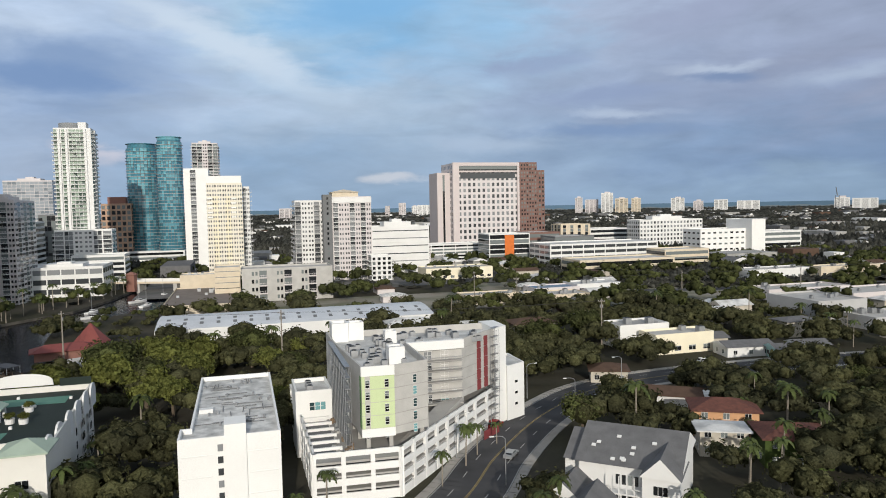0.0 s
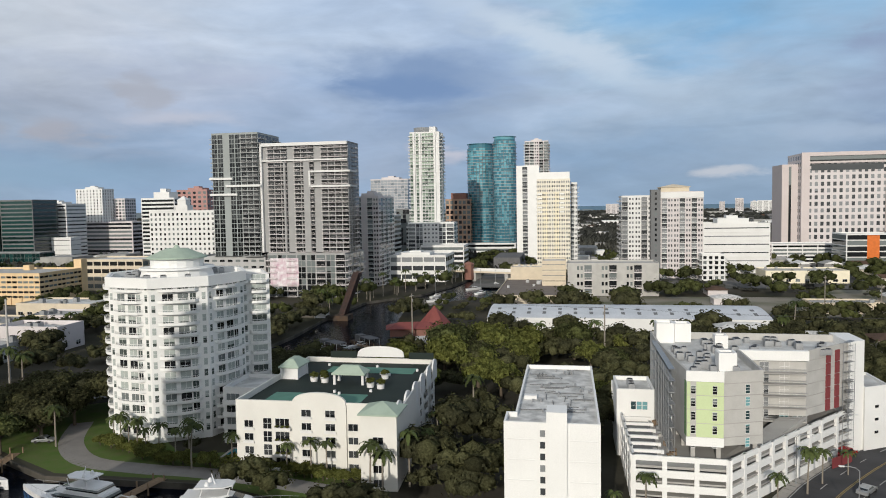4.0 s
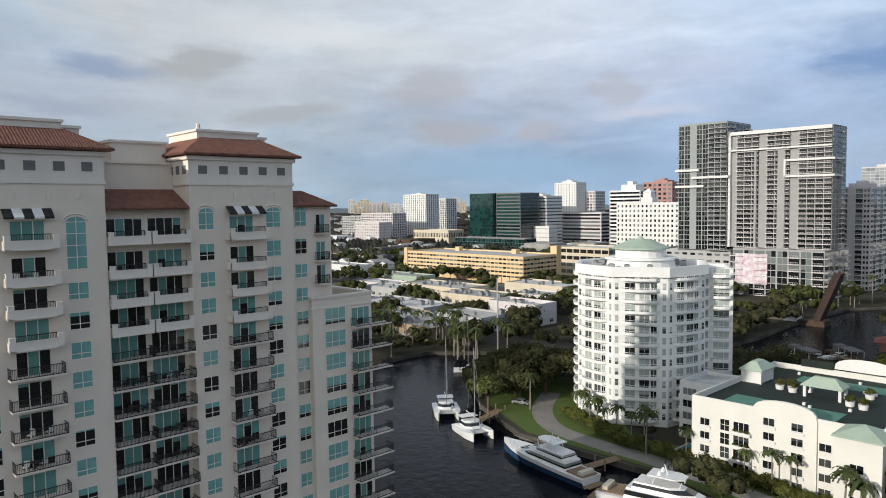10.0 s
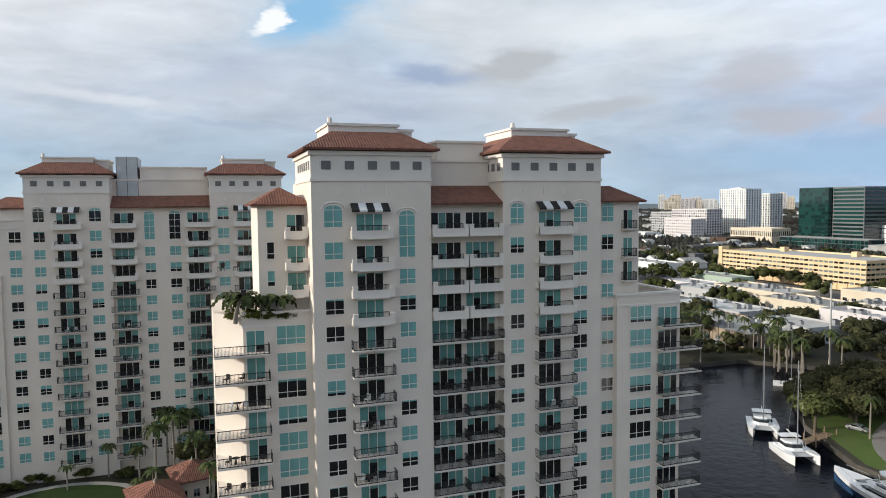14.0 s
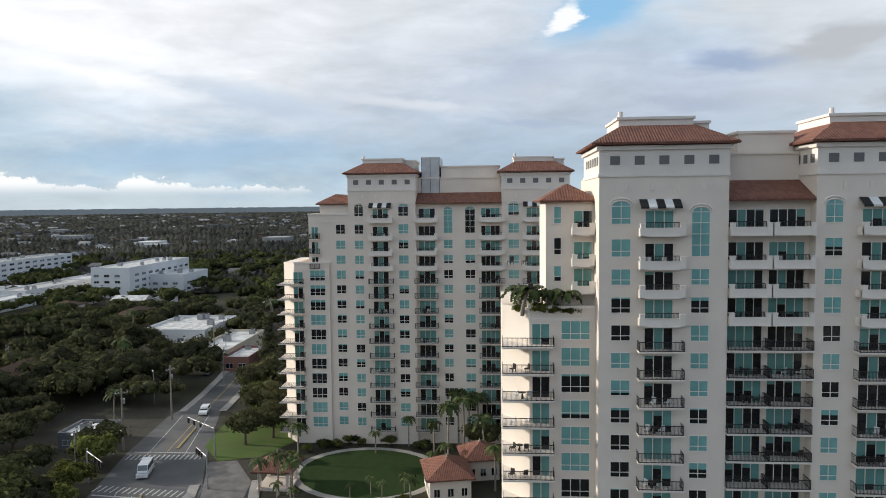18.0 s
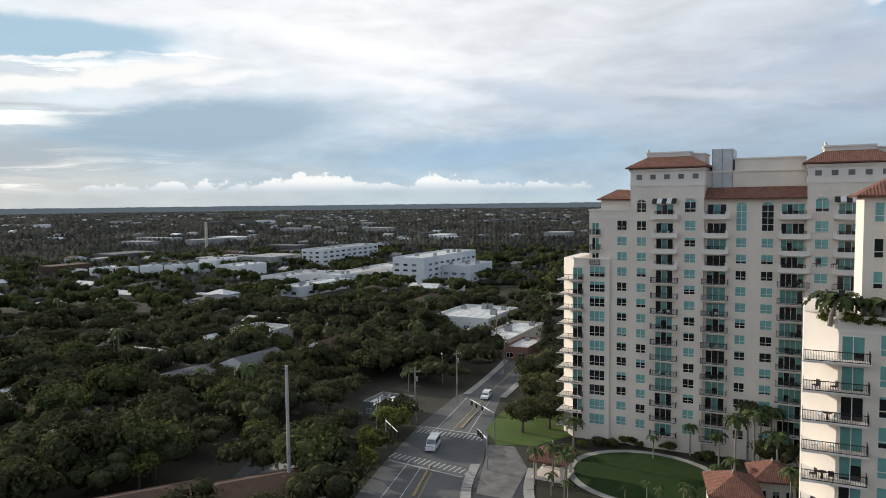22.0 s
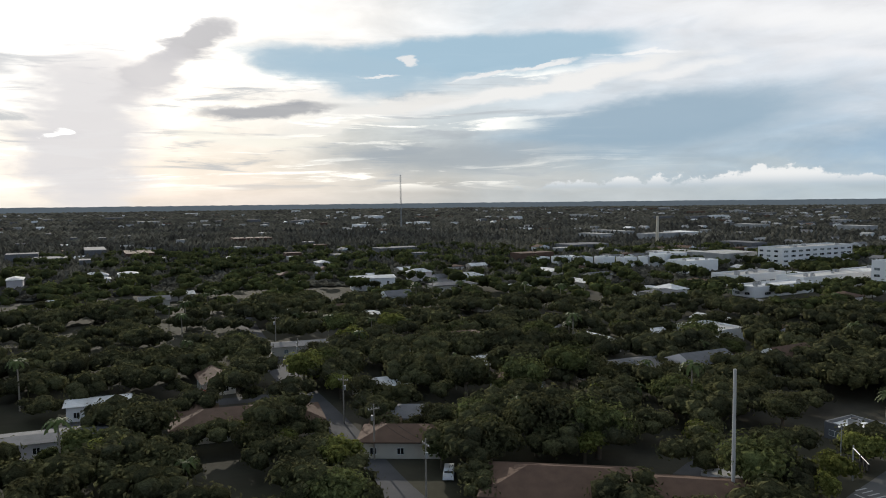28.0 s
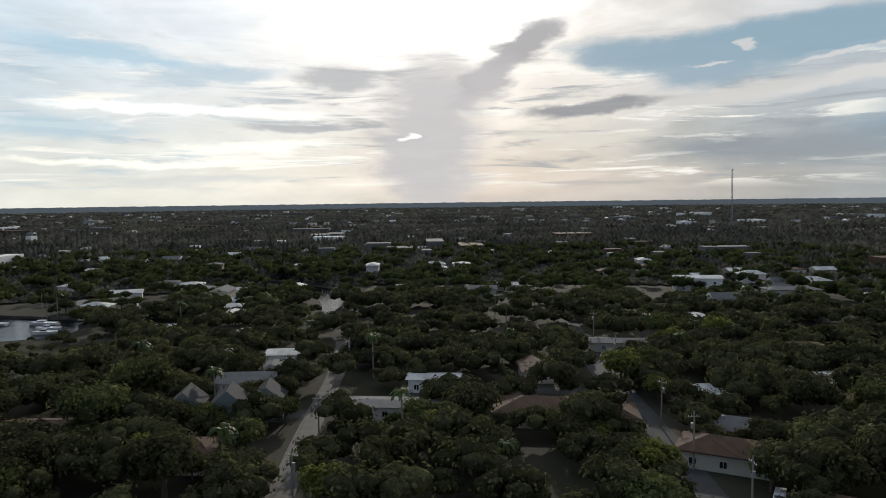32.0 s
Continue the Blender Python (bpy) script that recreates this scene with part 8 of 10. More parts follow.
for _ in range(900):
    if made >= 105:
        break
    az = hr.choice((hr.uniform(-36, 6), hr.uniform(122, 230), hr.uniform(122, 230)))
    d = hr.uniform(150, 560)
    if d < 200 and 112 < az < 160:
        continue
    x, y = -math.sin(radians(az)) * d, math.cos(radians(az)) * d
    u, v = to_uv(x, y)
    if any(a0 - 8 < u < a1 + 8 and b0 - 8 < v < b1 + 8 for a0, a1, b0, b1 in KEEP_OUT) or any(inside(pl, x, y) for pl in (RIVER, CANAL, LAGOON)):
        continue
    if any((p.x - x) ** 2 + (p.y - y) ** 2 < (half + 8) ** 2 for line, half in ROADS for p in line[::2]):
        continue
    rf_ = hr.choice((ROOFGREY, ROOFGREY, ROOFBROWN, ROOFWHITE, ROOFWHITE, ROOFTAR))
    house(x, y, 16 + hr.choice((0, 90)), hr.uniform(11, 17), hr.uniform(8, 11), hr.choice((3.2, 3.4, 5.8)), hr.uniform(1.2, 2.2), hr.choice((PALE_WALL, WHITE, PINKGREY, PALE_WALL)), rf_,
          {ROOFGREY: "garden bungalow with a grey shingle roof", ROOFBROWN: "garden bungalow with a brown roof", ROOFWHITE: "garden house with a white roof", ROOFTAR: "garden house with a stained flat-toned roof"}[rf_], hr.choice(("hip", "gable")), d < 240)
    made += 1
# ---- distance ----
def ring_wall(name, a0, a1, r, z0, z1, mat, label, rough=0.0, n=80):
    m = Mesh()
    rnd = random.Random(7)
    pts = []
    for i in range(n + 1):
        a = radians(a0 + (a1 - a0) * i / n)
        pts.append((-math.sin(a) * r, math.cos(a) * r, z1 + rough * (rnd.random() - 0.5)))
    for p, q in zip(pts[:-1], pts[1:]):
        m.poly([(p[0], p[1], z0), (q[0], q[1], z0), (q[0], q[1], q[2]), (p[0], p[1], p[2])])
    return single(name, m, mat, label, "backdrop", kind="structure")


# bluish base plus a faint glow imitate haze over the horizon woods
HAZED_WOOD = material("haze_glow_woods", (0.075, 0.095, 0.11), 1.0, alt=(0.09, 0.11, 0.125), scale=0.004, fine=0.05, amount=0.4, bump=0, spec=0)
_fb = HAZED_WOOD.node_tree.nodes["Principled BSDF"]
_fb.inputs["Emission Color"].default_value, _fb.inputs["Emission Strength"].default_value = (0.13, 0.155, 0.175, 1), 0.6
SEA = material("distant_sea", (0.10, 0.17, 0.25), 0.9, scale=0.002, fine=0.01, amount=0.2, bump=0, spec=0.1)
ring_wall("backdrop_sea", -75, 45, 4900, 0, 33.5, SEA, "flat blue sea at the horizon")
ring_wall("backdrop_woods", 45, 285, 4900, 0, 38, HAZED_WOOD, "flat woods at the horizon with haze put in as a glow", 3.0, 900)
ring_wall("backdrop_shore", -75, 45, 4600, 0, 12, HAZED_WOOD, "dark wooded shore before the sea with haze put in as a glow", 9.0, 400)
# ---- trees ----
def shell_clumps(rnd, lobes, count, size):
    """Leaf clumps: small bent sheets strewn over the outer half of several lobes."""
    vs, fs = [], []
    for i in range(count):
        cx, cy, cz, r, sq = lobes[i % len(lobes)]
        th, cu = rnd.uniform(0, 2 * math.pi), rnd.uniform(-0.55, 1.0)
        sr = math.sqrt(max(0, 1 - cu * cu))
        d = Vector((sr * math.cos(th), sr * math.sin(th), cu))
        k = r * rnd.uniform(0.68, 1.10)
        p = Vector((cx + d.x * k, cy + d.y * k, cz + d.z * k * sq))
        nrm = (d + Vector((rnd.uniform(-.5, .5), rnd.uniform(-.5, .5), rnd.uniform(-.3, .6)))).normalized()
        q = nrm.to_track_quat("Z", "Y")
        s, spin = size * rnd.uniform(0.6, 1.3), rnd.uniform(0, 6.28)
        n = len(vs)
        for k2, (rr, lift) in enumerate(((1.0, -0.22), (0.62, 0.14), (1.05, -0.24), (0.66, 0.14))):
            a = spin + k2 * 1.5708
            vs.append(tuple(p + q @ Vector((math.cos(a) * s * rr, math.sin(a) * s * rr, lift * s))))
        fs.append((n, n + 1, n + 2))
        fs.append((n, n + 2, n + 3))
    return vs, fs


def core_lobes(lobes, seg=6, ring=3, shrink=0.66):
    vs, fs = [], []
    for cx, cy, cz, r, sq in lobes:
        n = len(vs)
        for j in range(ring + 1):
            ph = math.pi * j / ring
            for i in range(seg):
                th = 2 * math.pi * i / seg + j * 0.4
                w = shrink * r * (0.9 + 0.2 * ((i * 7 + j * 3) % 5) / 5)
                vs.append((cx + w * math.sin(ph) * math.cos(th), cy + w * math.sin(ph) * math.sin(th), cz + w * sq * math.cos(ph)))
        for j in range(ring):
            for i in range(seg):
                k = (i + 1) % seg
                fs.append((n + j * seg + i, n + (j + 1) * seg + i, n + (j + 1) * seg + k, n + j * seg + k))
    return vs, fs


def tree_lobes(rnd, rad, height, n):
    out = []
    for i in range(n):
        a = 2.4 * i + rnd.uniform(-0.4, 0.4)
        d = rad * (0.0 if i == 0 else rnd.uniform(0.35, 0.68))
        out.append((d * math.cos(a), d * math.sin(a), height * rnd.uniform(0.52, 0.74) + (0.08 * height if i == 0 else 0), rad * rnd.uniform(0.42, 0.62), rnd.uniform(0.62, 0.85)))
    return out


def mesh_of(name, vs, fs, mat):
    me = bpy.data.meshes.new(name)
    me.from_pydata(vs, [], fs)
    me.materials.append(mat)
    me.polygons.foreach_set("use_smooth", [True] * len(me.polygons))
    me.update()
    return me


def tree_kind(seed, rad, height, mat, lobes=11, clumps=1050, size=0.43):
    rnd = random.Random(seed)
    lb = tree_lobes(rnd, rad, height, lobes)
    cv, cf = core_lobes(lb)
    lv, lf = shell_clumps(rnd, lb, clumps, size)
    n = len(cv)
    crown = mesh_of("crown", cv + lv, cf + [tuple(i + n for i in f) for f in lf], mat)
    tr = Mesh()
    tr.tube((0, 0, 0), (0.1, 0, height * 0.32), rad * 0.085, rad * 0.06, 7)
    for c in lb[1:6]:
        tr.tube((0.1, 0, height * 0.30), (c[0] * 0.8, c[1] * 0.8, c[2] - 0.3), rad * 0.045, rad * 0.02, 5)
    return crown, tr.data("trunk", BARK), lb


def palm_kind(seed, height, fronds=15, length=2.6, royal=False):
    rnd = random.Random(seed)
    cr, tr = Mesh(), Mesh()
    lean = Vector((rnd.uniform(-0.5, 0.5), rnd.uniform(-0.5, 0.5), 0))
    top = Vector((lean.x, lean.y, height))
    r = 0.17
    p0 = Vector((0, 0, 0))
    for i in range(4):
        t = (i + 1) / 4
        p1 = Vector((lean.x * t * t, lean.y * t * t, height * t))
        tr.tube(p0, p1, r * (1.25 - 0.12 * i), r * (1.13 - 0.12 * i), 7)
        p0 = p1
    for k in range(fronds):
        a = k * 2.399 + rnd.uniform(-0.2, 0.2)
        up = rnd.uniform(0.15, 1.15)
        ln = length * rnd.uniform(0.85, 1.15)
        d, side = Vector((math.cos(a), math.sin(a), 0)), Vector((-math.sin(a), math.cos(a), 0))
        pts = []
        for s in range(6):
            t = s / 5
            pts.append(top + d * ln * t * (1 - 0.15 * t) + Vector((0, 0, ln * (up * t - (0.75 + 0.4 * up) * t * t))))
        for s in range(5):
            for side_s in (-1, 1):
                w0, w1 = 0.55 * ln * 0.3 * math.sin(math.pi * (0.12 + 0.8 * s / 5)), 0.55 * ln * 0.3 * math.sin(math.pi * (0.12 + 0.8 * (s + 1) / 5))
                m0, m1 = pts[s], pts[s].lerp(pts[s + 1], 0.62)
                m2, m3 = pts[s].lerp(pts[s + 1], 0.5), pts[s + 1]
                dr = Vector((0, 0, -0.3))
                cr.poly([m0, m1, m1 + side * side_s * w1 + dr * w1 + d * 0.15, m0 + side * side_s * w0 + dr * w0 + d * 0.2])
                cr.poly([m2, m3, m3 + side * side_s * w1 + dr * w1 * 1.4 + d * 0.1, m2 + side * side_s * w0 * 0.9 + dr * w0 * 1.4 + d * 0.1])
    return cr.data("crown", PALM), tr.data("trunk", PALMBARK)


TREES = [tree_kind(1, 4.6, 9.0, LEAF), tree_kind(2, 5.6, 10.5, LEAF_DARK), tree_kind(3, 3.9, 7.6, LEAF_LIGHT), tree_kind(4, 6.4, 11.0, LEAF, 13, 1200), tree_kind(5, 4.2, 8.4, LEAF_DARK), tree_kind(6, 5.0, 9.2, LEAF)]
PALMS = [palm_kind(11, 8.5), palm_kind(12, 11.0), palm_kind(13, 6.0, 13, 2.3), palm_kind(14, 9.5, 17, 2.9), palm_kind(15, 2.4, 18, 1.9)]
TREE_LABELS = ["broadleaf shade tree with a dense green crown", "large dark green shade tree", "small bright green garden tree", "wide spreading green shade tree", "dark green tree with a rounded crown", "leafy green street tree by the roadside"]


def plant(k, x, y, s=1.0, turn_z=0.0, z=0.0, label=None):
    crown, trunk, _ = TREES[k]
    low = label is not None and "shrub" in label
    t = new("shrub" if low else "tree", trunk)
    t.matrix_basis = pose(x, y, z, 0, 0, turn_z) @ Matrix.Diagonal((s, s, s, 1))
    tagged(t, label or TREE_LABELS[k], "shrub" if low else "tree", "shrubs" if low else "trees")
    c = part("crown", crown, None, t)
    return t


def plant_palm(k, x, y, s=1.0, turn_z=0.0, z=0.0):
    crown, trunk = PALMS[k]
    t = new("palm_tree", trunk)
    t.matrix_basis = pose(x, y, z, 0, 0, turn_z) @ Matrix.Diagonal((s, s, s, 1))
    tagged(t, "slender palm with a ragged green head", "palm", "palms")
    part("crown", crown, None, t)
    return t


CLEARINGS = [(-138, 190, 16), (-140, 214, 16), (-130, 202, 14), (-150, 238, 14), (-122, 200, 10), (-146, 176, 12), (-142, 262, 12), (-146, 290, 12), (-142, 325, 14), (-138, 350, 14), (-136, 300, 14), (-134, 276, 12), (-124, 226, 13), (-116, 216, 10), (-130, 234, 10), (-104, -66, 19), (-112, -50, 20), (-121, -88, 13), (-94, -78, 11), (-90, -64, 12), (-96, -52, 14), (186, -208, 20), (172, -192, 14), (202, -216, 14), (-146, 226, 15), (-158, 246, 12), (-120, 196, 10), (-113, 58, 9), (-98, 50, 16), (117, -276, 14), (169, -176, 14), (183, -191, 17), (197, -206, 18), (211, -222, 18), (-111, 108, 8)]


def free(x, y, pad=0.0, clearings=True):
    u, v = to_uv(x, y)
    for u0, u1, v0, v1 in KEEP_OUT:
        if u0 - pad < u < u1 + pad and v0 - pad < v < v1 + pad:
            return False
    if clearings and any((x - a) ** 2 + (y - b) ** 2 < (r + pad) ** 2 for a, b, r in CLEARINGS):
        return False
    for poly in (RIVER, CANAL, LAGOON):
        if inside(poly, x, y):
            return False
    for line, half in ROADS:
        for p in line[::2]:
            if abs(p.x - x) < half + 6 + pad and abs(p.y - y) < half + 6 + pad:
                if (p.x - x) ** 2 + (p.y - y) ** 2 < (half + 1.5 + pad) ** 2:
                    return False
    return True


def downtown(x, y):
    """Share of ground built over: few trees stand among the downtown blocks."""
    az, d = math.degrees(math.atan2(-x, y)), math.hypot(x, y)
    if 18 < az < 72 and d > 200:
        return 0.8 if d < 420 else (0.55 if d < 900 else 0.8)
    if 112 < az < 136 and 190 < d < 560:
        return 0.9
    if -4 < az <= 18 and 300 < d < 720:
        return 0.5
    return 1.0
# ---- boats ----
def hull_mesh(length, beam, height, deck_drop=0.25, stern=0.85, n=14):
    """A lofted hull, bow along +x, waterline at z = 0."""
    m = Mesh()
    rings = []
    for i in range(n + 1):
        t = i / n
        x = -length / 2 + length * t
        w = beam / 2 * (stern + (1 - stern) * math.sin(min(1, t * 2) * math.pi / 2)) * (1 - max(0, (t - 0.56) / 0.44) ** 2.0)
        w = max(w, 0.04)
        top = height * (0.8 + 0.35 * t * t)
        rings.append([(x, -w, top), (x, -w * 0.93, top * 0.6), (x, -w * 0.7, -0.3), (x, w * 0.7, -0.3), (x, w * 0.93, top * 0.6), (x, w, top)])
    for r in rings:
        m.v.extend(r)
    for i in range(n):
        for k in range(5):
            a, b = i * 6 + k, (i + 1) * 6 + k
            m.f.append((a, b, b + 1, a + 1))
            m.m.append(1 if k in (1, 3) else 0)
        m.f.append((i * 6 + 5, (i + 1) * 6 + 5, (i + 1) * 6, i * 6))
        m.m.append(2)
    m.f.append((0, 1, 2, 3, 4, 5))
    m.m.append(0)
    return m


def cabin_mesh(x0, x1, w, z0, z1, rake_f=1.5, rake_b=0.4, taper=0.85):
    """A raked deckhouse with a dark window band between lower and upper mouldings."""
    body, band = Mesh(), Mesh()

    def ring(z, g):
        t = (z - z0) / (z1 - z0)
        ww = w / 2 * (1 - (1 - taper) * t) + g
        a, b = x0 + rake_b * t - g, x1 - rake_f * t + g
        return [(a, -ww, z), (b - 0.25 * (b - a), -ww, z), (b, -ww * 0.45, z), (b, ww * 0.45, z), (b - 0.25 * (b - a), ww, z), (a, ww, z)]
    za, zb = z0 + (z1 - z0) * 0.35, z0 + (z1 - z0) * 0.80
    for mesh, zl, zh, g in ((body, z0, z1, 0.0), (band, za, zb, 0.03)):
        n = len(mesh.v)
        mesh.v.extend(ring(zl, g) + ring(zh, g))
        for k in range(6):
            j = (k + 1) % 6
            mesh.f.append((n + k, n + j, n + 6 + j, n + 6 + k))
            mesh.m.append(0)
        mesh.f.append(tuple(n + 6 + k for k in range(6)))
        mesh.m.append(0)
    return body, band


def yacht(x, y, turn_z, length, stripe, label):
    t = thing("motor_yacht", (x, y, -1.05), turn_z, label, "yacht", "moored boats")
    s = length / 26
    part("hull", hull_mesh(length, 6.2 * s, 2.5 * s), [HULL, stripe, HULL], t, "curved hull with a coloured side stripe")
    for k, (x0, x1, w, z0, z1, rf_) in enumerate(((-8.4, 8.4, 5.0, 2.0, 3.7, 5.4), (-7.2, 3.6, 4.3, 3.7, 4.8, 3.4))):
        b, g_ = cabin_mesh(x0 * s, x1 * s, w * s, z0 * s, z1 * s, rf_ * s)
        c = part("deckhouse", b, HULL, t, "white raked deckhouse")
        part("window_band", g_, PANE_DARK, c, "dark wraparound window band")
    part("hardtop", Mesh().prism([(-4.8 * s, -1.7 * s), (-0.4 * s, -1.8 * s), (1.0 * s, -0.9 * s), (1.0 * s, 0.9 * s), (-0.4 * s, 1.8 * s), (-4.8 * s, 1.7 * s)], 6.1 * s, 6.3 * s), HULL, t, "white hardtop")
    for sx in (-3.6, 0.6):
        for sy in (-1.7, 1.7):
            part("hardtop_post", Mesh().tube((sx * s - 0.4, sy * s * 0.85, 4.8 * s), (sx * s, sy * s * 0.8, 5.95 * s), 0.08, 0.08, 5), HULL, t)
    part("mast", Mesh().tube((-1.9 * s, 0, 6.0 * s), (-2.5 * s, 0, 7.9 * s), 0.16, 0.06, 6), HULL, t)
    for sy in (-0.9, 0.9):
        part("radar_dome", Mesh().frustum(-3.0 * s, sy * s, 6.1 * s, 6.5 * s, 0.32 * s, 0.42 * s, 10).frustum(-3.0 * s, sy * s, 6.5 * s, 6.95 * s, 0.42 * s, 0.16 * s, 10), HULL, t, "white radar dome")
    part("swim_platform", Mesh().box(-length / 2 - 1.6 * s, -length / 2 + 0.6, -2.2 * s, 2.2 * s, 0.45, 0.65), WOOD, t, "teak swim platform")
    part("aft_deck", Mesh().box(-length / 2 + 0.2, -7.4 * s, -2.1 * s, 2.1 * s, 2.1 * s, 2.25 * s), WOOD, t, "teak aft deck")
    part("sofa", Mesh().box(-length / 2 + 0.8, -length / 2 + 1.8, -1.7 * s, 1.7 * s, 2.25 * s, 2.9 * s), material("cream_cushion", (0.6, 0.55, 0.45), 0.9) if "cream_cushion" not in bpy.data.materials else bpy.data.materials["cream_cushion"], t)
    for sgn in (-1, 1):
        rail = Mesh()
        pts = [(length * (0.12 + 0.06 * k), sgn * 2.5 * s * (1 - ((0.12 + 0.06 * k - 0.0) / 0.5) ** 2.2), 2.6 * s * (0.9 + 0.25 * k / 6) + 0.7) for k in range(6)]
        for a, b in zip(pts[:-1], pts[1:]):
            rail.tube(a, b, 0.03, 0.03, 4)
            rail.tube(a, (a[0], a[1], a[2] - 0.75), 0.02, 0.02, 4)
        part("bow_rail", rail, STEEL, t)
    return t


def catamaran(x, y, turn_z, length, label):
    t = thing("catamaran", (x, y, -1.05), turn_z, label, "catamaran", "moored boats")
    for sy in (-2.4, 2.4):
        part("hull", hull_mesh(length, 1.7, 1.6), [HULL, HULL, HULL], t, at=(0, sy, 0))
    part("bridge_deck", Mesh().box(-length * 0.42, length * 0.12, -2.6, 2.6, 1.1, 1.55), HULL, t)
    b, g_ = cabin_mesh(-length * 0.30, length * 0.14, 4.2, 1.5, 2.9, 1.6)
    c = part("cabin", b, HULL, t)
    part("window_band", g_, PANE_DARK, c)
    part("bimini", Mesh().box(-length * 0.42, -length * 0.18, -2.0, 2.0, 3.4, 3.5), HULL, t)
    part("trampoline", Mesh().box(length * 0.12, length * 0.36, -1.8, 1.8, 1.25, 1.28), GREY, t)
    part("mast", Mesh().tube((length * 0.08, 0, 2.8), (length * 0.06, 0, 19.5), 0.13, 0.08, 6), STEEL, t, "tall bare mast")
    part("boom", Mesh().tube((length * 0.08, 0, 4.0), (-length * 0.38, 0, 4.3), 0.09, 0.09, 6), WHITE, t)
    for ex in (length * 0.45, -length * 0.4):
        part("stay", Mesh().tube((length * 0.06, 0, 19.0), (ex, 0, 1.6), 0.02, 0.02, 4), STEEL, t)
    return t


def small_boat(x, y, turn_z, length=8.0, mat=None, mast=0.0):
    t = thing("motor_boat", (x, y, -1.05), turn_z, "small white moored boat with a low cabin", "boat", "moored boats")
    part("hull", hull_mesh(length, length * 0.32, 1.2), [mat or HULL, mat or HULL, HULL], t)
    b, g_ = cabin_mesh(-length * 0.1, length * 0.25, length * 0.22, 1.0, 2.0, 0.9)
    c = part("cabin", b, HULL, t)
    part("window_band", g_, PANE_DARK, c)
    if mast:
        part("mast", Mesh().tube((0, 0, 1.5), (0, 0, mast), 0.1, 0.06, 5), STEEL, t)


yacht(-110.0, 78.9, 187, 24.5, NAVY_BLUE, "white and navy motor yacht moored at the quay")
yacht(-81.4, 85.2, 28, 27, HULL, "large white motor yacht moored at the quay")
catamaran(-150.4, 78.6, -22, 11.5, "white sailing catamaran with a tall mast at the dock")
catamaran(-134.0, 76.8, -4, 10.0, "white sailing catamaran with furled sails at the dock")
for x, y, a, ln, ms in ((-170, 390, 60, 11, 17), (-168, 334, 40, 10, 14), (-142, 208, 70, 8, 0), (-140, 216, 70, 9, 0), (-146, 192, 80, 9, 0), (-176, 350, 80, 9, 0), (-158, 372, 80, 10, 15), (-150, 205, 75, 7, 0),
                        (-186, 105, 60, 9, 17), (228, -240, 20, 10, 12), (240, -250, 15, 12, 14), (222, -232, 30, 9, 0), (260, -245, 10, 11, 13), (-166, 415, 80, 9, 12)):
    small_boat(x, y, a, ln, None, ms)


def dock(x, y, turn_z, length, width=2.2):
    t = thing("dock", (x, y, 0), turn_z, "weathered timber dock on piles", "dock", "docks")
    n = int(length / 0.9)
    pl = Mesh().box(-0.42, 0.42, -width / 2, width / 2, 0.05, 0.13).data("plank", WOOD)
    for k in range(n):
        part("plank", pl, None, t, at=(-length / 2 + 0.45 + 0.9 * k, 0, 0))
    for k in range(int(length / 4) + 1):
        for sy in (-1, 1):
            part("pile", Mesh().frustum(0, 0, -2.5, 1.2, 0.17, 0.15, 8), WOOD, t, at=(-length / 2 + 4 * k, sy * (width / 2 + 0.2), 0))


dock(-141, 85, 120, 12)
dock(-104, 88, 95, 9)
dock(-133, 212, -20, 16)
# work barges at the bend
RUSTDECK = material("rusty_deck", (0.085, 0.055, 0.036), 0.9, alt=(0.045, 0.036, 0.03), scale=0.4, fine=5, amount=0.6)
for x, y, a in ((-146, 207, -22), (-139, 219, -30)):
    t = thing("barge", (x, y, -1.0), a, "rusty brown work barge with a flat deck and grey awning", "barge", "moored boats")
    part("deck", Mesh().box(-9, 9, -2.6, 2.6, -0.3, 1.0), RUSTDECK, t)
    part("awning", Mesh().box(-2, 6, -2.2, 2.2, 3.2, 3.35), ROOFGREY, t)
    part("deck_house", Mesh().box(-6.6, -3.4, -1.5, 1.5, 1.0, 3.4), ROOFGREY, t)
    for q in range(5):
        part("crate", Mesh().box(-0.7, 0.7, -0.5, 0.5, 0, 0.9), SEAWALL if q % 2 else RUSTDECK, t, at=pose(-2.4 + 2.1 * q, -1.2 + 0.7 * (q % 4), 1.0, 0, 0, 17 * q))
    for sx in (-1.8, 2.0, 5.8):
        for sy in (-2.0, 2.0):
            part("post", Mesh().box(sx - 0.06, sx + 0.06, sy - 0.06, sy + 0.06, 1.0, 3.2), WHITE, t)

# raised drawbridge leaf and the low road bridge upstream
db = thing("drawbridge", (-182, 267, 0), 16, "raised dark steel railway drawbridge leaf over the river", "bridge")
leaf = Mesh()
leaf.box(-1.3, 1.3, -3.0, -2.5, 0, 21).box(-1.3, 1.3, 2.5, 3.0, 0, 21).box(0.9, 1.2, -2.5, 2.5, 0, 21)
for k in range(11):
    leaf.box(-0.9, 0.8, -2.4, 2.4, 0.4 + 1.9 * k, 0.75 + 1.9 * k)
part("leaf", leaf, material("dark_rust_steel", (0.030, 0.022, 0.021), 0.8, alt=(0.06, 0.032, 0.026), amount=0.5), db, "dark rusty girder leaf", at=pose(0, 0, 1.2, 0, 21, 0))
part("pier", Mesh().box(-3.5, 3.5, -4.0, 4.0, -2, 1.2), RUSTDECK, db)
part("machine_house", Mesh().box(-12.5, -7.5, -3.2, 3.2, -1, 3.6), WHITE, db)
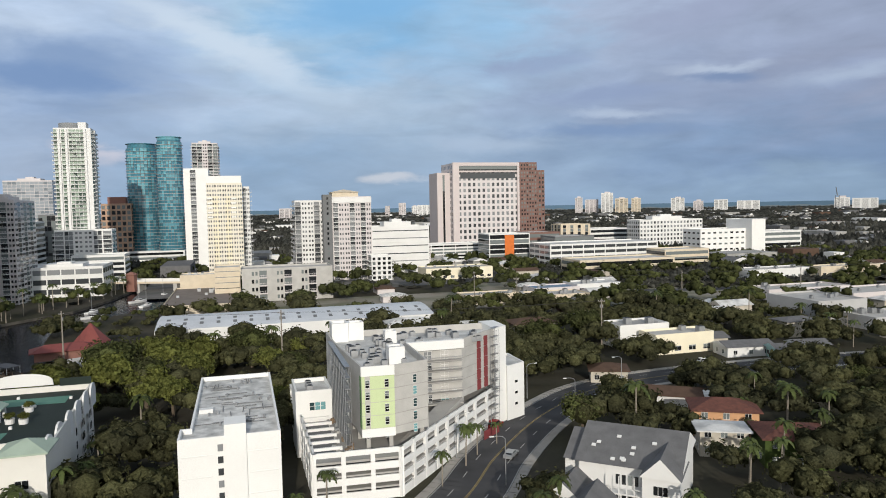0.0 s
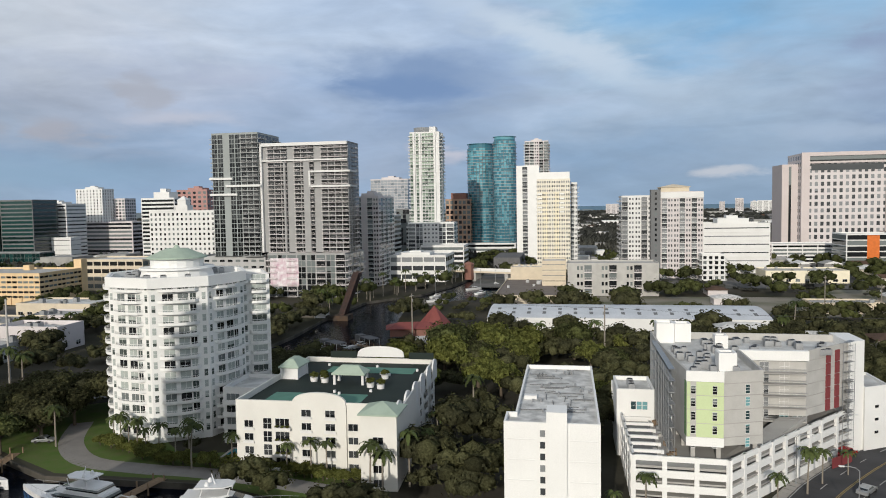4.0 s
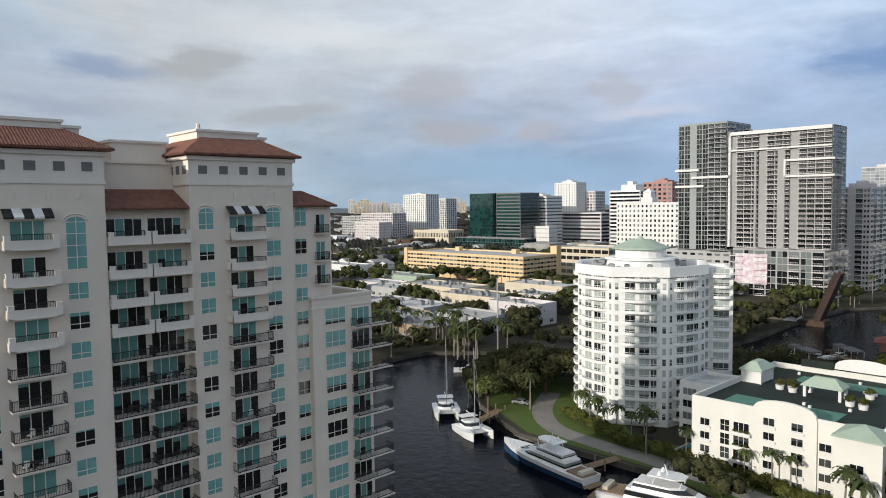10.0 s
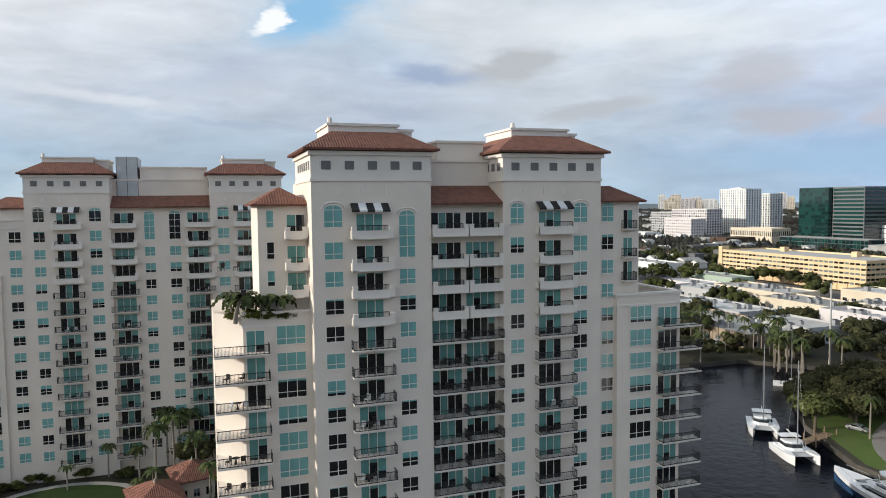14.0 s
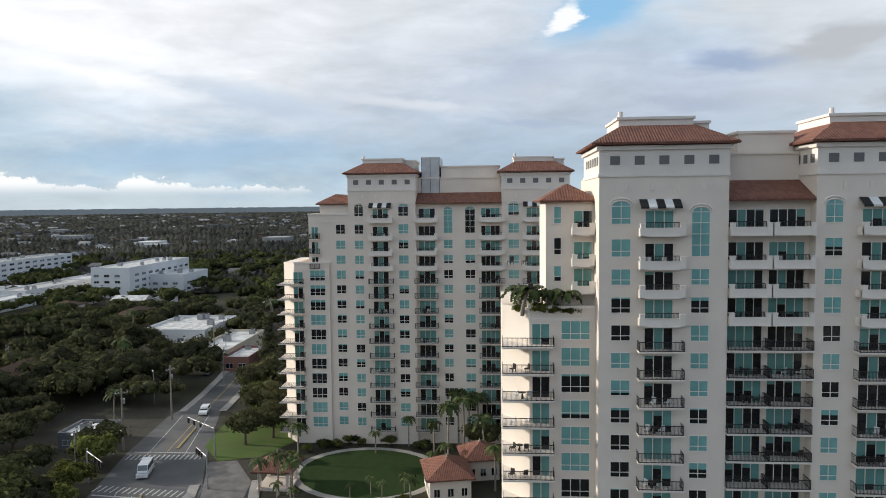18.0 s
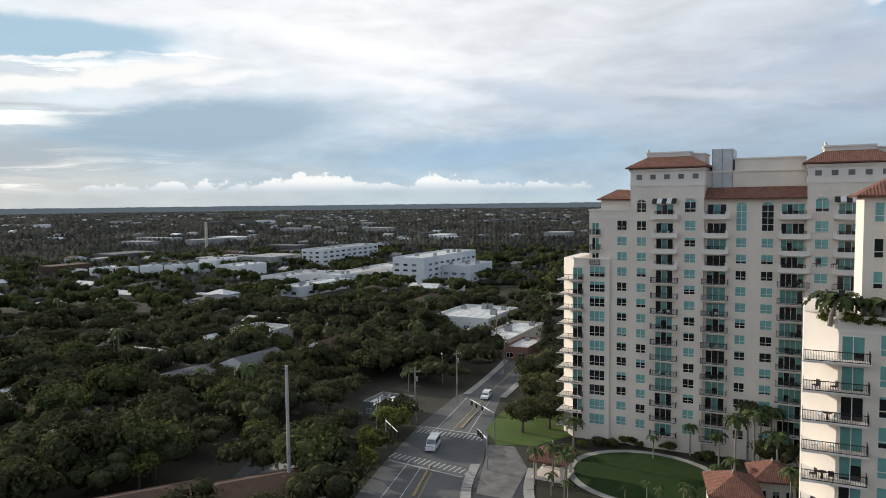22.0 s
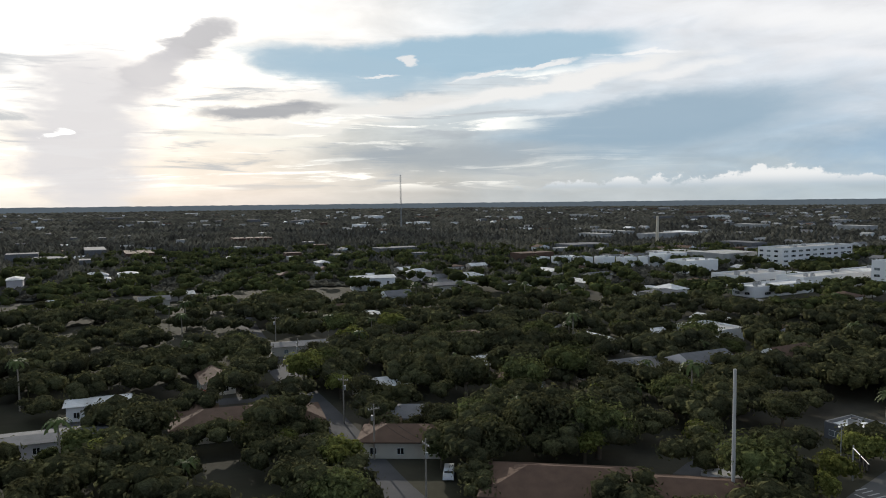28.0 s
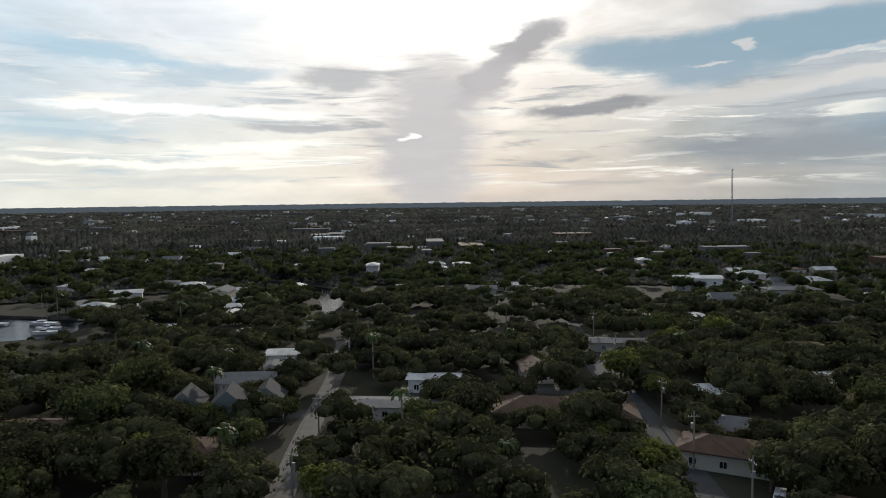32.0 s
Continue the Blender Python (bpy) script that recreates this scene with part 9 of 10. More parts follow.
part("approach", Mesh().box(-20, -3.5, -2.6, 2.6, -2, 0.7), SEAWALL, db)
rb = thing("road_bridge", (-178, 440, 0), -4, "low pale road bridge with a red brick bridge house", "bridge")
part("deck", Mesh().box(-44, 44, -5, 5, 4.6, 5.8), BEIGE, rb)
for sy in (-5, 4.7):
    part("parapet", Mesh().box(-44, 44, sy, sy + 0.3, 5.8, 6.9), WHITE, rb)
for sx in (-30, -12, 12, 30):
    part("pier", Mesh().box(sx - 1.2, sx + 1.2, -4.4, 4.4, -2, 4.6), CONCRETE, rb)
part("bridge_house", Mesh().box(-17, -12, -8.5, -4.8, 0, 10.5).hip(-17.6, -11.4, -9.1, -4.2, 10.6, 12.2), BROWN, rb, "small red-brown bridge house")

# red-roofed restaurant and its cone
rs = thing("restaurant", (-131, 240, 0), 30, "waterside restaurant with red metal roofs", "building")
part("wall", Mesh().box(-9, 9, -4, 4, 0, 3.0), BROWN, rs)
part("roof", Mesh().hip(-10.5, 10.5, -5.0, 5.0, 3.1, 5.0), REDROOF, rs, "red metal hipped roof")
part("cone_roof", Mesh().frustum(9, 8, 3.2, 10.0, 6.2, 0.15, 6).frustum(9, 8, 2.9, 3.2, 6.4, 6.4, 6), REDROOF, rs, "pointed red roof")
part("round_wall", Mesh().frustum(9, 8, 0, 3.0, 4.8, 4.8, 8), WHITE, rs)
clear_uv(*(lambda q: (q[0] - 14, q[0] + 16, q[1] - 12, q[1] + 12))(to_uv(-128, 243)))
house(-112, 219, 40, 13, 10, 3.2, 1.4, PALE_WALL, CONCRETE, "low house with a pale grey roof near the river", "gable", False)


# ---- street things ----
def pole(x, y, h, arm=True, mat=None, r=0.19):
    t = thing("utility_pole", (x, y, 0), lr.uniform(0, 180), "tall weathered utility pole with crossarm", "pole", "utility poles")
    part("shaft", Mesh().frustum(0, 0, 0, h, r, r * 0.65, 9), mat or WOODPOLE, t)
    if arm:
        part("crossarm", Mesh().box(-1.2, 1.2, -0.08, 0.08, h - 1.1, h - 0.95), WOODPOLE, t)
        part("transformer", Mesh().frustum(0.38, 0, h - 3.2, h - 2.2, 0.26, 0.26, 9), STEEL, t)
        for sx in (-1.1, -0.5, 0.5, 1.1):
            part("insulator", Mesh().frustum(sx, 0, h - 0.95, h - 0.7, 0.06, 0.04, 6), WHITE, t)
    return Vector((x, y, h - 0.8))


def wire(a, b, sag=1.0, n=8):
    m = Mesh()
    pts = []
    for i in range(n + 1):
        t = i / n
        p = Vector(a).lerp(Vector(b), t)
        p.z -= sag * 4 * t * (1 - t)
        pts.append(p)
    for p in pts:
        m.v.extend([(p.x, p.y - 0.03, p.z - 0.02), (p.x, p.y + 0.03, p.z - 0.02), (p.x, p.y, p.z + 0.035)])
    for i in range(n):
        for k in range(3):
            j = (k + 1) % 3
            m.f.append((i * 3 + k, i * 3 + 3 + k, i * 3 + 3 + j, i * 3 + j))
            m.m.append(0)
    return single("power_line", m, BLACK, "thin sagging black power line between poles", "cable", "power lines")


def pole_row(places, h, r=0.19):
    tops = [pole(x, y, h, r=r) for x, y in places]
    for a, b in zip(tops[:-1], tops[1:]):
        for off in (-1.0, 1.0):
            wire(a + Vector((off, 0, 0)), b + Vector((off, 0, 0)))


pole_row([(-127.7, 233.5), (-52.9, 227.1), (54.2, 240.0)], 17.0, 0.3)
pole_row([(54.2, 240.0), (15.4, 348.2)], 17.0, 0.25)
pole_row([(35.3, 336.1), (120, 352), (190, 372), (250, 395)], 15.0, 0.25)
pole_row([(-110.4, -110.9), (-130.3, -116.0), (-184.3, -146.1), (-240, -162)], 13.0, 0.22)
pole_row([(-20, -112), (-13.8, -134), (-9.5, -158), (0.5, -205), (8, -250)], 11.0)
pole_row([(52, -104), (61.5, -136), (78, -196), (96, -250)], 9.5)
single("concrete_pole", Mesh().frustum(0, 0, 0, 23.5, 0.34, 0.24, 10), CONCRETE, "tall bare concrete pole beside the car park", "pole", at=pose(-66.2, -96.4, 0))
single("concrete_pole", Mesh().frustum(0, 0, 0, 26.0, 0.34, 0.24, 10), CONCRETE, "tall bare concrete pole by the river", "pole", at=pose(-196, 122, 0))


def street_lamp(x, y, turn_z, h=9.0):
    t = thing("street_lamp", (x, y, 0), turn_z, "grey steel street lamp with a curved arm", "street lamp", "street lamps")
    part("post", Mesh().frustum(0, 0, 0, h - 0.6, 0.12, 0.07, 8), STEEL, t)
    arm = Mesh()
    pts = [(0, 0, h - 0.6), (0.5, 0, h - 0.15), (1.3, 0, h), (2.3, 0, h)]
    for a, b in zip(pts[:-1], pts[1:]):
        arm.tube(a, b, 0.06, 0.05, 6)
    part("arm", arm, STEEL, t)
    part("lamp_head", Mesh().box(2.1, 2.9, -0.16, 0.16, h - 0.1, h + 0.06), WHITE, t)


for x, y, a in ((10.5, 122.5, 190), (2.0, 136.0, 20), (30.5, 163, 190), (10.0, 152, 20), (21, 178, 20), (47, 185, 200), (-96, -108, 40), (-140, -130, 40), (-160, -124, 210), (-190, -146, 40)):
    street_lamp(x, y, a)


def signal(x, y, turn_z, reach):
    t = thing("traffic_signal", (x, y, 0), turn_z, "grey mast-arm traffic signal at the crossing", "traffic light", "traffic signals")
    part("post", Mesh().frustum(0, 0, 0, 6.4, 0.16, 0.12, 8), STEEL, t)
    part("mast_arm", Mesh().tube((0, 0, 5.9), (reach, 0, 6.3), 0.11, 0.06, 6), STEEL, t)
    for k in (0.5, 0.75, 0.96):
        part("signal_head", Mesh().box(reach * k - 0.2, reach * k + 0.2, -0.16, 0.16, 5.1, 6.2), BLACK, t, "black three-lamp signal head")


signal(-113.2, -90.4, 250, 10)
signal(-99.7, -81.4, 240, 5)
signal(-95, -104, 62, 9)
signal(-108, -111, 60, 6)
zebra = Mesh()
cx = Vector((-0.84, -0.54))
for (x0_, y0_, x1_, y1_) in ((-93.4, -101.0, -96.6, -82.8), (-107.4, -107.4, -112.6, -92.6)):
    a, b = Vector((x0_, y0_)), Vector((x1_, y1_))
    n = 16
    for k in range(n):
        p = a.lerp(b, (k + 0.5) / n)
        d = (b - a).normalized()
        e = Vector((-d.y, d.x))
        zebra.poly([(*(p - d * 0.16 - e * 1.3), 0.032), (*(p + d * 0.16 - e * 1.3), 0.032), (*(p + d * 0.16 + e * 1.3), 0.032), (*(p - d * 0.16 + e * 1.3), 0.032)])
single("crosswalk", zebra, PAINT, "worn white crosswalk bars at the crossing", "crosswalk", kind="structure")
MEDIAN = material("faded_yellow_kerb", (0.34, 0.27, 0.13), 0.9, scale=1.0, amount=0.5)
isl = Mesh()
isl.prism([(-0.3, -7), (0.3, -7), (0.16, 7), (-0.16, 7)], 0.0, 0.18)
for x, y, a in ((-88.0, -87.0, 122), (-121.0, -103.8, 114)):
    single("median_nose", isl, MEDIAN, "narrow kerbed median with yellow nose", "median", kind="structure", at=pose(x, y, 0, 0, 0, a))
brick_walk = Mesh().box(-5, 5, -1.7, 1.7, 0.0, 0.05)
single("brick_crossing", brick_walk, BROWN, "red brick paved crossing strip", "crossing", kind="structure", at=pose(-106.5, -84.8, 0.0, 0, 0, 36))


def car(x, y, turn_z, paint, kind="sedan"):
    key = ("car", paint.name, kind)
    if key not in _cache:
        ln, w, hb, ht = (4.6, 1.8, 0.95, 1.45) if kind == "sedan" else ((4.8, 1.95, 1.1, 1.8) if kind == "suv" else (5.6, 2.05, 1.2, 2.4))
        body, glz = Mesh(), Mesh()
        prof = [(-ln / 2, 0.35), (-ln / 2 + 0.05, hb * 0.9), (-ln / 2 + 0.5, hb), (ln * 0.2, hb), (ln / 2 - 0.15, hb * 0.82), (ln / 2, 0.4)]
        cabp = {"sedan": [(-ln * 0.38, hb), (-ln * 0.24, ht), (ln * 0.08, ht), (ln * 0.24, hb)], "suv": [(-ln * 0.47, hb), (-ln * 0.42, ht), (ln * 0.08, ht), (ln * 0.24, hb)], "van": [(-ln * 0.49, hb), (-ln * 0.48, ht), (ln * 0.28, ht), (ln * 0.42, hb)]}[kind]
        for pf, ww, mesh in ((prof, w / 2, body), (cabp, w / 2 - 0.12, body)):
            n, k = len(mesh.v), len(pf)
            mesh.v.extend([(p[0], -ww, p[1]) for p in pf] + [(p[0], ww, p[1]) for p in pf])
            mesh.f.append(tuple(range(n, n + k)))
            mesh.f.append(tuple(range(n + 2 * k - 1, n + k - 1, -1)))
            mesh.m.extend([0, 0])
            for i in range(k):
                j = (i + 1) % k
                mesh.f.append((n + j, n + i, n + k + i, n + k + j))
                mesh.m.append(0)
        a, b, c, d = cabp
        for sy in (-1, 1):
            yy = sy * (w / 2 - 0.11)
            glz.poly([(a[0] + 0.25, yy, hb + 0.05), (d[0] - 0.3, yy, hb + 0.05), (c[0] - 0.02, yy, ht - 0.1), (b[0] + 0.05, yy, ht - 0.1)][::sy])
        ww = w / 2 - 0.2
        glz.poly([(d[0] - 0.03, -ww, hb + 0.04), (d[0] - 0.03, ww, hb + 0.04), (c[0] + 0.05, ww, ht - 0.06), (c[0] + 0.05, -ww, ht - 0.06)])
        glz.poly([(a[0] - 0.02, ww, hb + 0.06), (a[0] - 0.02, -ww, hb + 0.06), (b[0] - 0.03, -ww, ht - 0.08), (b[0] - 0.03, ww, ht - 0.08)])
        wh = Mesh()
        nseg = 10
        for yy in (-0.11, 0.11):
            for i in range(nseg):
                wh.v.append((0.33 * math.cos(2 * math.pi * i / nseg), yy, 0.33 + 0.33 * math.sin(2 * math.pi * i / nseg)))
        for i in range(nseg):
            j = (i + 1) % nseg
            wh.f.append((i, j, nseg + j, nseg + i))
            wh.m.append(0)
        wh.f.extend([tuple(range(nseg)), tuple(range(2 * nseg - 1, nseg - 1, -1))])
        wh.m.extend([0, 0])
        _cache[key] = (body.data("body", paint), glz.data("window_glass", PANE_DARK), wh.data("wheel", BLACK), ln, w)
    body, glz, wh, ln, w = _cache[key]
    t = thing("car", (x, y, 0.03), turn_z, CAR_WORDS[paint.name] + {"sedan": " parked sedan car", "suv": " sport utility car", "van": " delivery van"}[kind] + " on the asphalt", "van" if kind == "van" else "car", "cars")
    b = part("body", body, None, t)
    part("window_glass", glz, None, b)
    for sx in (-0.31, 0.31):
        for sy in (-0.46, 0.46):
            part("wheel", wh, None, t, at=(sx * ln, sy * w, 0))


CARP = [material("white_car_paint", (0.75, 0.75, 0.75), 0.25, spec=0.5, bump=0), material("silver_car_paint", (0.38, 0.39, 0.40), 0.3, metal=0.4, bump=0), material("black_car_paint", (0.015, 0.015, 0.017), 0.2, spec=0.6, bump=0),
        material("grey_car_paint", (0.10, 0.105, 0.11), 0.3, spec=0.5, bump=0), material("red_car_paint", (0.32, 0.02, 0.02), 0.25, spec=0.5, bump=0)]
CAR_WORDS = {"white_car_paint": "glossy white", "silver_car_paint": "silver grey", "black_car_paint": "glossy black", "grey_car_paint": "dark grey", "red_car_paint": "dark red"}
car(-137, -112, 26, CARP[0], "suv")
car(-101.5, -97.0, 30, CARP[0], "van")
car(-86.6, -116.8, 40, CARP[1], "suv")
car(-83.7, -104.0, -15, CARP[2], "suv")
car(12.8, 136.5, 65, CARP[1])
car(11.0, 155.0, 60, CARP[4], "suv")
car(-170, -137, 20, CARP[3])
car(-145, 97, 30, CARP[1])
car(80, 213, 10, CARP[0], "suv")
cr_ = random.Random(9)
for x, y, a, n in ((4, -226, 82, 5), (8, -236, 80, 5), (-205, -172, 20, 6), (-222, -190, 22, 6), (-198, -178, 20, 5), (40, -168, 8, 3), (26, -190, 10, 2), (130, 300, 20, 5), (175, 290, 10, 6), (60, 352, 16, 6), (90, 366, 16, 5), (-238, 106, 30, 4), (-262, 112, 20, 5), (-300, 150, 30, 5), (-26, -122, 78, 3)):
    for k in range(n):
        d = Vector((-math.sin(radians(a)), math.cos(radians(a)))) * 2.9 * k
        car(x + d.x, y + d.y, a + cr_.uniform(-4, 4), cr_.choice(CARP), cr_.choice(("sedan", "sedan", "suv")))

# car park by the crossing
single("car_park", Mesh().box(-16, 16, -9, 9, 0.0, 0.03), ASPHALT, "worn asphalt car park beside the crossing", "car park", kind="structure", at=pose(-78, -112, 0, 0, 0, 38))
ROADS.append(([Vector((-90, -104)), Vector((-84, -108)), Vector((-78, -112)), Vector((-72, -116)), Vector((-66, -120))], 7.0))

single("verge", Mesh().poly([(-117.4, -96.2, 0.05), (-127, -100.5, 0.05), (-140, -105, 0.05), (-138, -88, 0.05), (-126, -80, 0.05), (-116, -82, 0.05), (-111.5, -88.5, 0.05)]), GRASS, "sunlit mown grass verge at the street corner", "verge", kind="structure")
CORNER = material("worn_corner_paving", (0.20, 0.19, 0.18), 0.93, alt=(0.13, 0.12, 0.11), scale=0.4, amount=0.5, spec=0.1)
single("corner_plaza", Mesh().poly([(-110.5, -89.8, 0.06), (-113, -85, 0.06), (-105, -76, 0.06), (-92, -70, 0.06), (-90, -76, 0.06), (-98, -81.4, 0.06)]), CORNER, "worn grey paved corner of the pavement", "pavement", kind="structure")
# ---- lawn and pool houses between the towers ----
lawn = [(-122 + 13 * math.cos(a) * 0.9, -58 + 13 * math.sin(a)) for a in [2 * math.pi * k / 28 for k in range(28)]]
single("lawn", Mesh().poly([(p[0] + 6, p[1], 0.03) for p in lawn]), SHADED_TURF, "round mown lawn with shade in its colour inside a curved path", "lawn", kind="structure")
pth = Mesh()
for a, b in zip(lawn, lawn[1:] + lawn[:1]):
    ca, cb_ = Vector((-122, -58)), 1.12
    qa, qb = ca + (Vector(a) - ca) * cb_, ca + (Vector(b) - ca) * cb_
    pth.poly([(a[0] + 6, a[1], 0.035), (b[0] + 6, b[1], 0.035), (qb.x + 6, qb.y, 0.035), (qa.x + 6, qa.y, 0.035)])
single("garden_path", pth, PAVE, "pale curved garden path round the lawn", "path", kind="structure")
KEEP_OUT.append((-36, -8, 112, 141))


def tile_pavilion(x, y, turn_z, w, d, h, rise, label, wall=True):
    t = thing("pool_house", (x, y, 0), turn_z, label, "pavilion", "garden pavilions")
    part("roof", Mesh().hip(-w / 2 - 0.7, w / 2 + 0.7, -d / 2 - 0.7, d / 2 + 0.7, h, h + rise), ROOF_TILE, t, "red clay tile roof")
    if wall:
        part("wall", Mesh().box(-w / 2, w / 2, -d / 2, d / 2, 0, h - 0.25), STUCCO, t)
        for k in range(3):
            set_window(t, -w / 2 + w * (k + 0.5) / 3, -d / 2 - 0.02, 0.9, 1.2, 1.4)
            set_window(t, w / 2 + 0.02, -d / 2 + d * (k + 0.5) / 3, 0.9, 1.0, 1.4, face=90)
    else:
        for sx in (-1, 1):
            for sy in (-1, 1):
                part("post", Mesh().box(-0.25, 0.25, -0.25, 0.25, 0, h - 0.25), STUCCO, t, at=(sx * w * 0.42, sy * d * 0.42, 0))
        part("plinth", Mesh().box(-w / 2, w / 2, -d / 2, d / 2, 0, 0.4), STUCCO, t)
    part("finial", Mesh().frustum(0, 0, h + rise - 0.1, h + rise + 0.5, 0.2, 0.05, 8), COPPER, t)
    u, v = to_uv(x, y)
    clear_uv(u - w / 2, u + w / 2, v - d / 2, v + d / 2, 0.5)


tile_pavilion(-105.5, -70.7, 16, 6, 6, 3.6, 2.4, "open garden gazebo with a red tile roof", False)
tile_pavilion(-112.5, -41.0, 28, 9, 7, 4.0, 2.2, "cream pool house with a red tile roof")
tile_pavilion(-122.0, -38.0, 28, 7, 6, 4.0, 2.2, "small cream pool pavilion with a red tile roof")

# radio mast
rm = thing("radio_mast", (-171, -1162, 0), 10, "tall thin lattice radio mast", "mast")
ms = Mesh()
for k in range(3):
    a = 2 * math.pi * k / 3
    ms.tube((1.4 * math.cos(a), 1.4 * math.sin(a), 0), (1.1 * math.cos(a), 1.1 * math.sin(a), 94), 0.28, 0.25, 4)
part("leg_frame", ms, STEEL, rm)
for k in range(22):
    z = 4 + 4.1 * k
    br_ = Mesh()
    for q in range(3):
        a, b = 2 * math.pi * q / 3, 2 * math.pi * (q + 1) / 3
        br_.tube((1.3 * math.cos(a), 1.3 * math.sin(a), z), (1.3 * math.cos(b), 1.3 * math.sin(b), z + 4), 0.12, 0.12, 4)
    part("bracing", br_, STEEL, rm)
single("chimney_stack", Mesh().frustum(0, 0, 0, 32, 1.6, 1.3, 12), BEIGE, "tall pale chimney stack among distant trees", "chimney", at=pose(-368, -672, 0))

# planted terrace and individual palms
for u, v in ((3.2, 80.9), (4.4, 81.6), (6.0, 81.3), (3.0, 83.0), (7.6, 81.0)):
    w = uv(u, v, 37.2)
    plant_palm(4, w.x, w.y, lr.uniform(1.0, 1.3), lr.uniform(0, 360), 37.0)
for u, v in ((3.0, 82.0), (5.2, 81.0), (6.8, 81.2), (8.4, 81.0), (3.2, 84.5), (9.4, 81.4)):
    w = uv(u, v, 37.0)
    plant(2, w.x, w.y, lr.uniform(0.2, 0.28), lr.uniform(0, 360), 36.6, "leafy terrace shrub in a planter")
for u, v, s, k in ((133.5, 96, .7, 0), (131.5, 93, .75, 3), (130, 90, .7, 0), (129, 87.5, .75, 3), (128.2, 85, .65, 0), (128, 82, .7, 3), (127.5, 78, .7, 0), (127.5, 75, .75, 1), (122, 52, .7, 0), (121.5, 47, .75, 3), (121.5, 44, .8, 0), (115.5, 34, .95, 3), (114.5, 31.5, .95, 0), (120, 28, .9, 1), (131, 27, .8, 0), (140, 26.5, .8, 3),
                   (-9, 132, 1.05, 1), (-6, 134, 1.1, 1), (-2, 131, 1.0, 3), (-12, 136, .8, 0), (-24, 137.5, .7, 2), (-14, 113, .8, 2), (-38, 131, .9, 0), (-34, 112, .8, 3), (0, 120, .9, 0), (131, 108, 1.0, 0), (123, 72, .9, 3), (124, 64, .8, 0), (113, -12, .8, 0), (112, -7, .7, 2), (118, -33, .7, 0), (126, -40, .8, 3), (131, -44, .7, 0), (136, -50, .7, 2), (90, -40, .8, 1), (93, -44, .85, 1), (86, -62, .8, 3), (98, -88, .8, 1), (103, -93, .9, 1), (110, -108, .85, 3), (116, -116, .9, 1), (128, -104, .8, 0), (101, -84, .75, 1), (96, -80, .85, 1), (138, -116, .8, 1)):
    w = uv(u, v)
    plant_palm(k, w.x, w.y, s, lr.uniform(0, 360))
for k in range(26):
    t_ = k / 25
    w = uv(168 - 8 * math.sin(t_ * 9), 150 + 60 * t_)
    plant_palm(k % 4, w.x + lr.uniform(-3, 3), w.y + lr.uniform(-3, 3), lr.uniform(0.9, 1.3), lr.uniform(0, 360))
for x, y, k, s in ((-17, -231, 2, 1.3), (-1, -194, 2, 1.3), (-33, -255, 2, 1.3), (-3, -189, 2, 1.3), (-69, -149, 2, 1.0), (-100, -107, 2, 1.0), (-100, 206, 2, 1.5), (-88, 214, 2, 1.6), (-76, 214, 2, 1.5), (-94, 196, 3, 1.3), (-52, 206, 2, 1.2), (-88, -100.5, 2, 0.95), (-82.5, -97, 2, 0.7), (-77, -122, 2, 0.85), (-121.3, -89.1, 1, 0.72), (-127, -86, 1, 0.7), (-133, -91, 5, 0.75), (-139, -97, 1, 0.8), (-145, -103, 5, 0.75), (-152, -109, 1, 0.85), (-160, -112, 0, 0.85), (-100, -129, 1, 0.9), (12, -146, 2, 0.75), (4, -141, 2, 0.75), (-10, -178, 2, 0.9), (-4, -192, 2, 1.2), (-45, -128, 1, 1.25), (-56, -124, 3, 1.1), (-34, -122, 4, 1.3), (-66, -78, 4, 0.6), (30, -146, 1, 1.1), (40, -140, 0, 1.0), (70, -120, 0, 1.0), (24, -126, 4, 1.2), (-164, 112, 1, 1.1), (-158, 106, 4, 1.2), (-150, 118, 1, 1.1), (-166, 124, 4, 1.0), (-172, 108, 1, 0.8), (-74, 172, 2, 1.1)):
    plant(k, x, y, s, lr.uniform(0, 360))
for x, y, s in ((-98, 169, 1.5), (-91, 186, 1.6), (-82, 205, 1.5), (-76, 176, 1.4), (-70, 192, 1.5), (-86, 160, 1.3), (-66, 168, 1.3), (-104, 182, 1.4)):
    plant(2, x, y, s, lr.uniform(0, 360), 0, "large bright green shade tree in full sun")
for x, y, s in ((-146, 97, 0.95), (-154, 101, 1.05), (-162, 108, 1.0), (-150, 108, 0.9)):
    plant(1, x, y, s, lr.uniform(0, 360))
gr_ = random.Random(8)
for k in range(40):      # shrubs along the garden walls and round the lawn
    a = gr_.uniform(0.4, 5.6)
    x, y = -116 + 15.5 * math.cos(a) + gr_.uniform(-1, 1), -58 + 16.5 * math.sin(a) + gr_.uniform(-1, 1)
    if math.hypot(x + 105.5, y + 70.7) > 5 and not (-128 < x < -106 and y > -47):
        plant(gr_.choice((0, 2, 5)), x, y, gr_.uniform(0.14, 0.30), gr_.uniform(0, 360), -0.3, "low garden shrub beside the curved path")
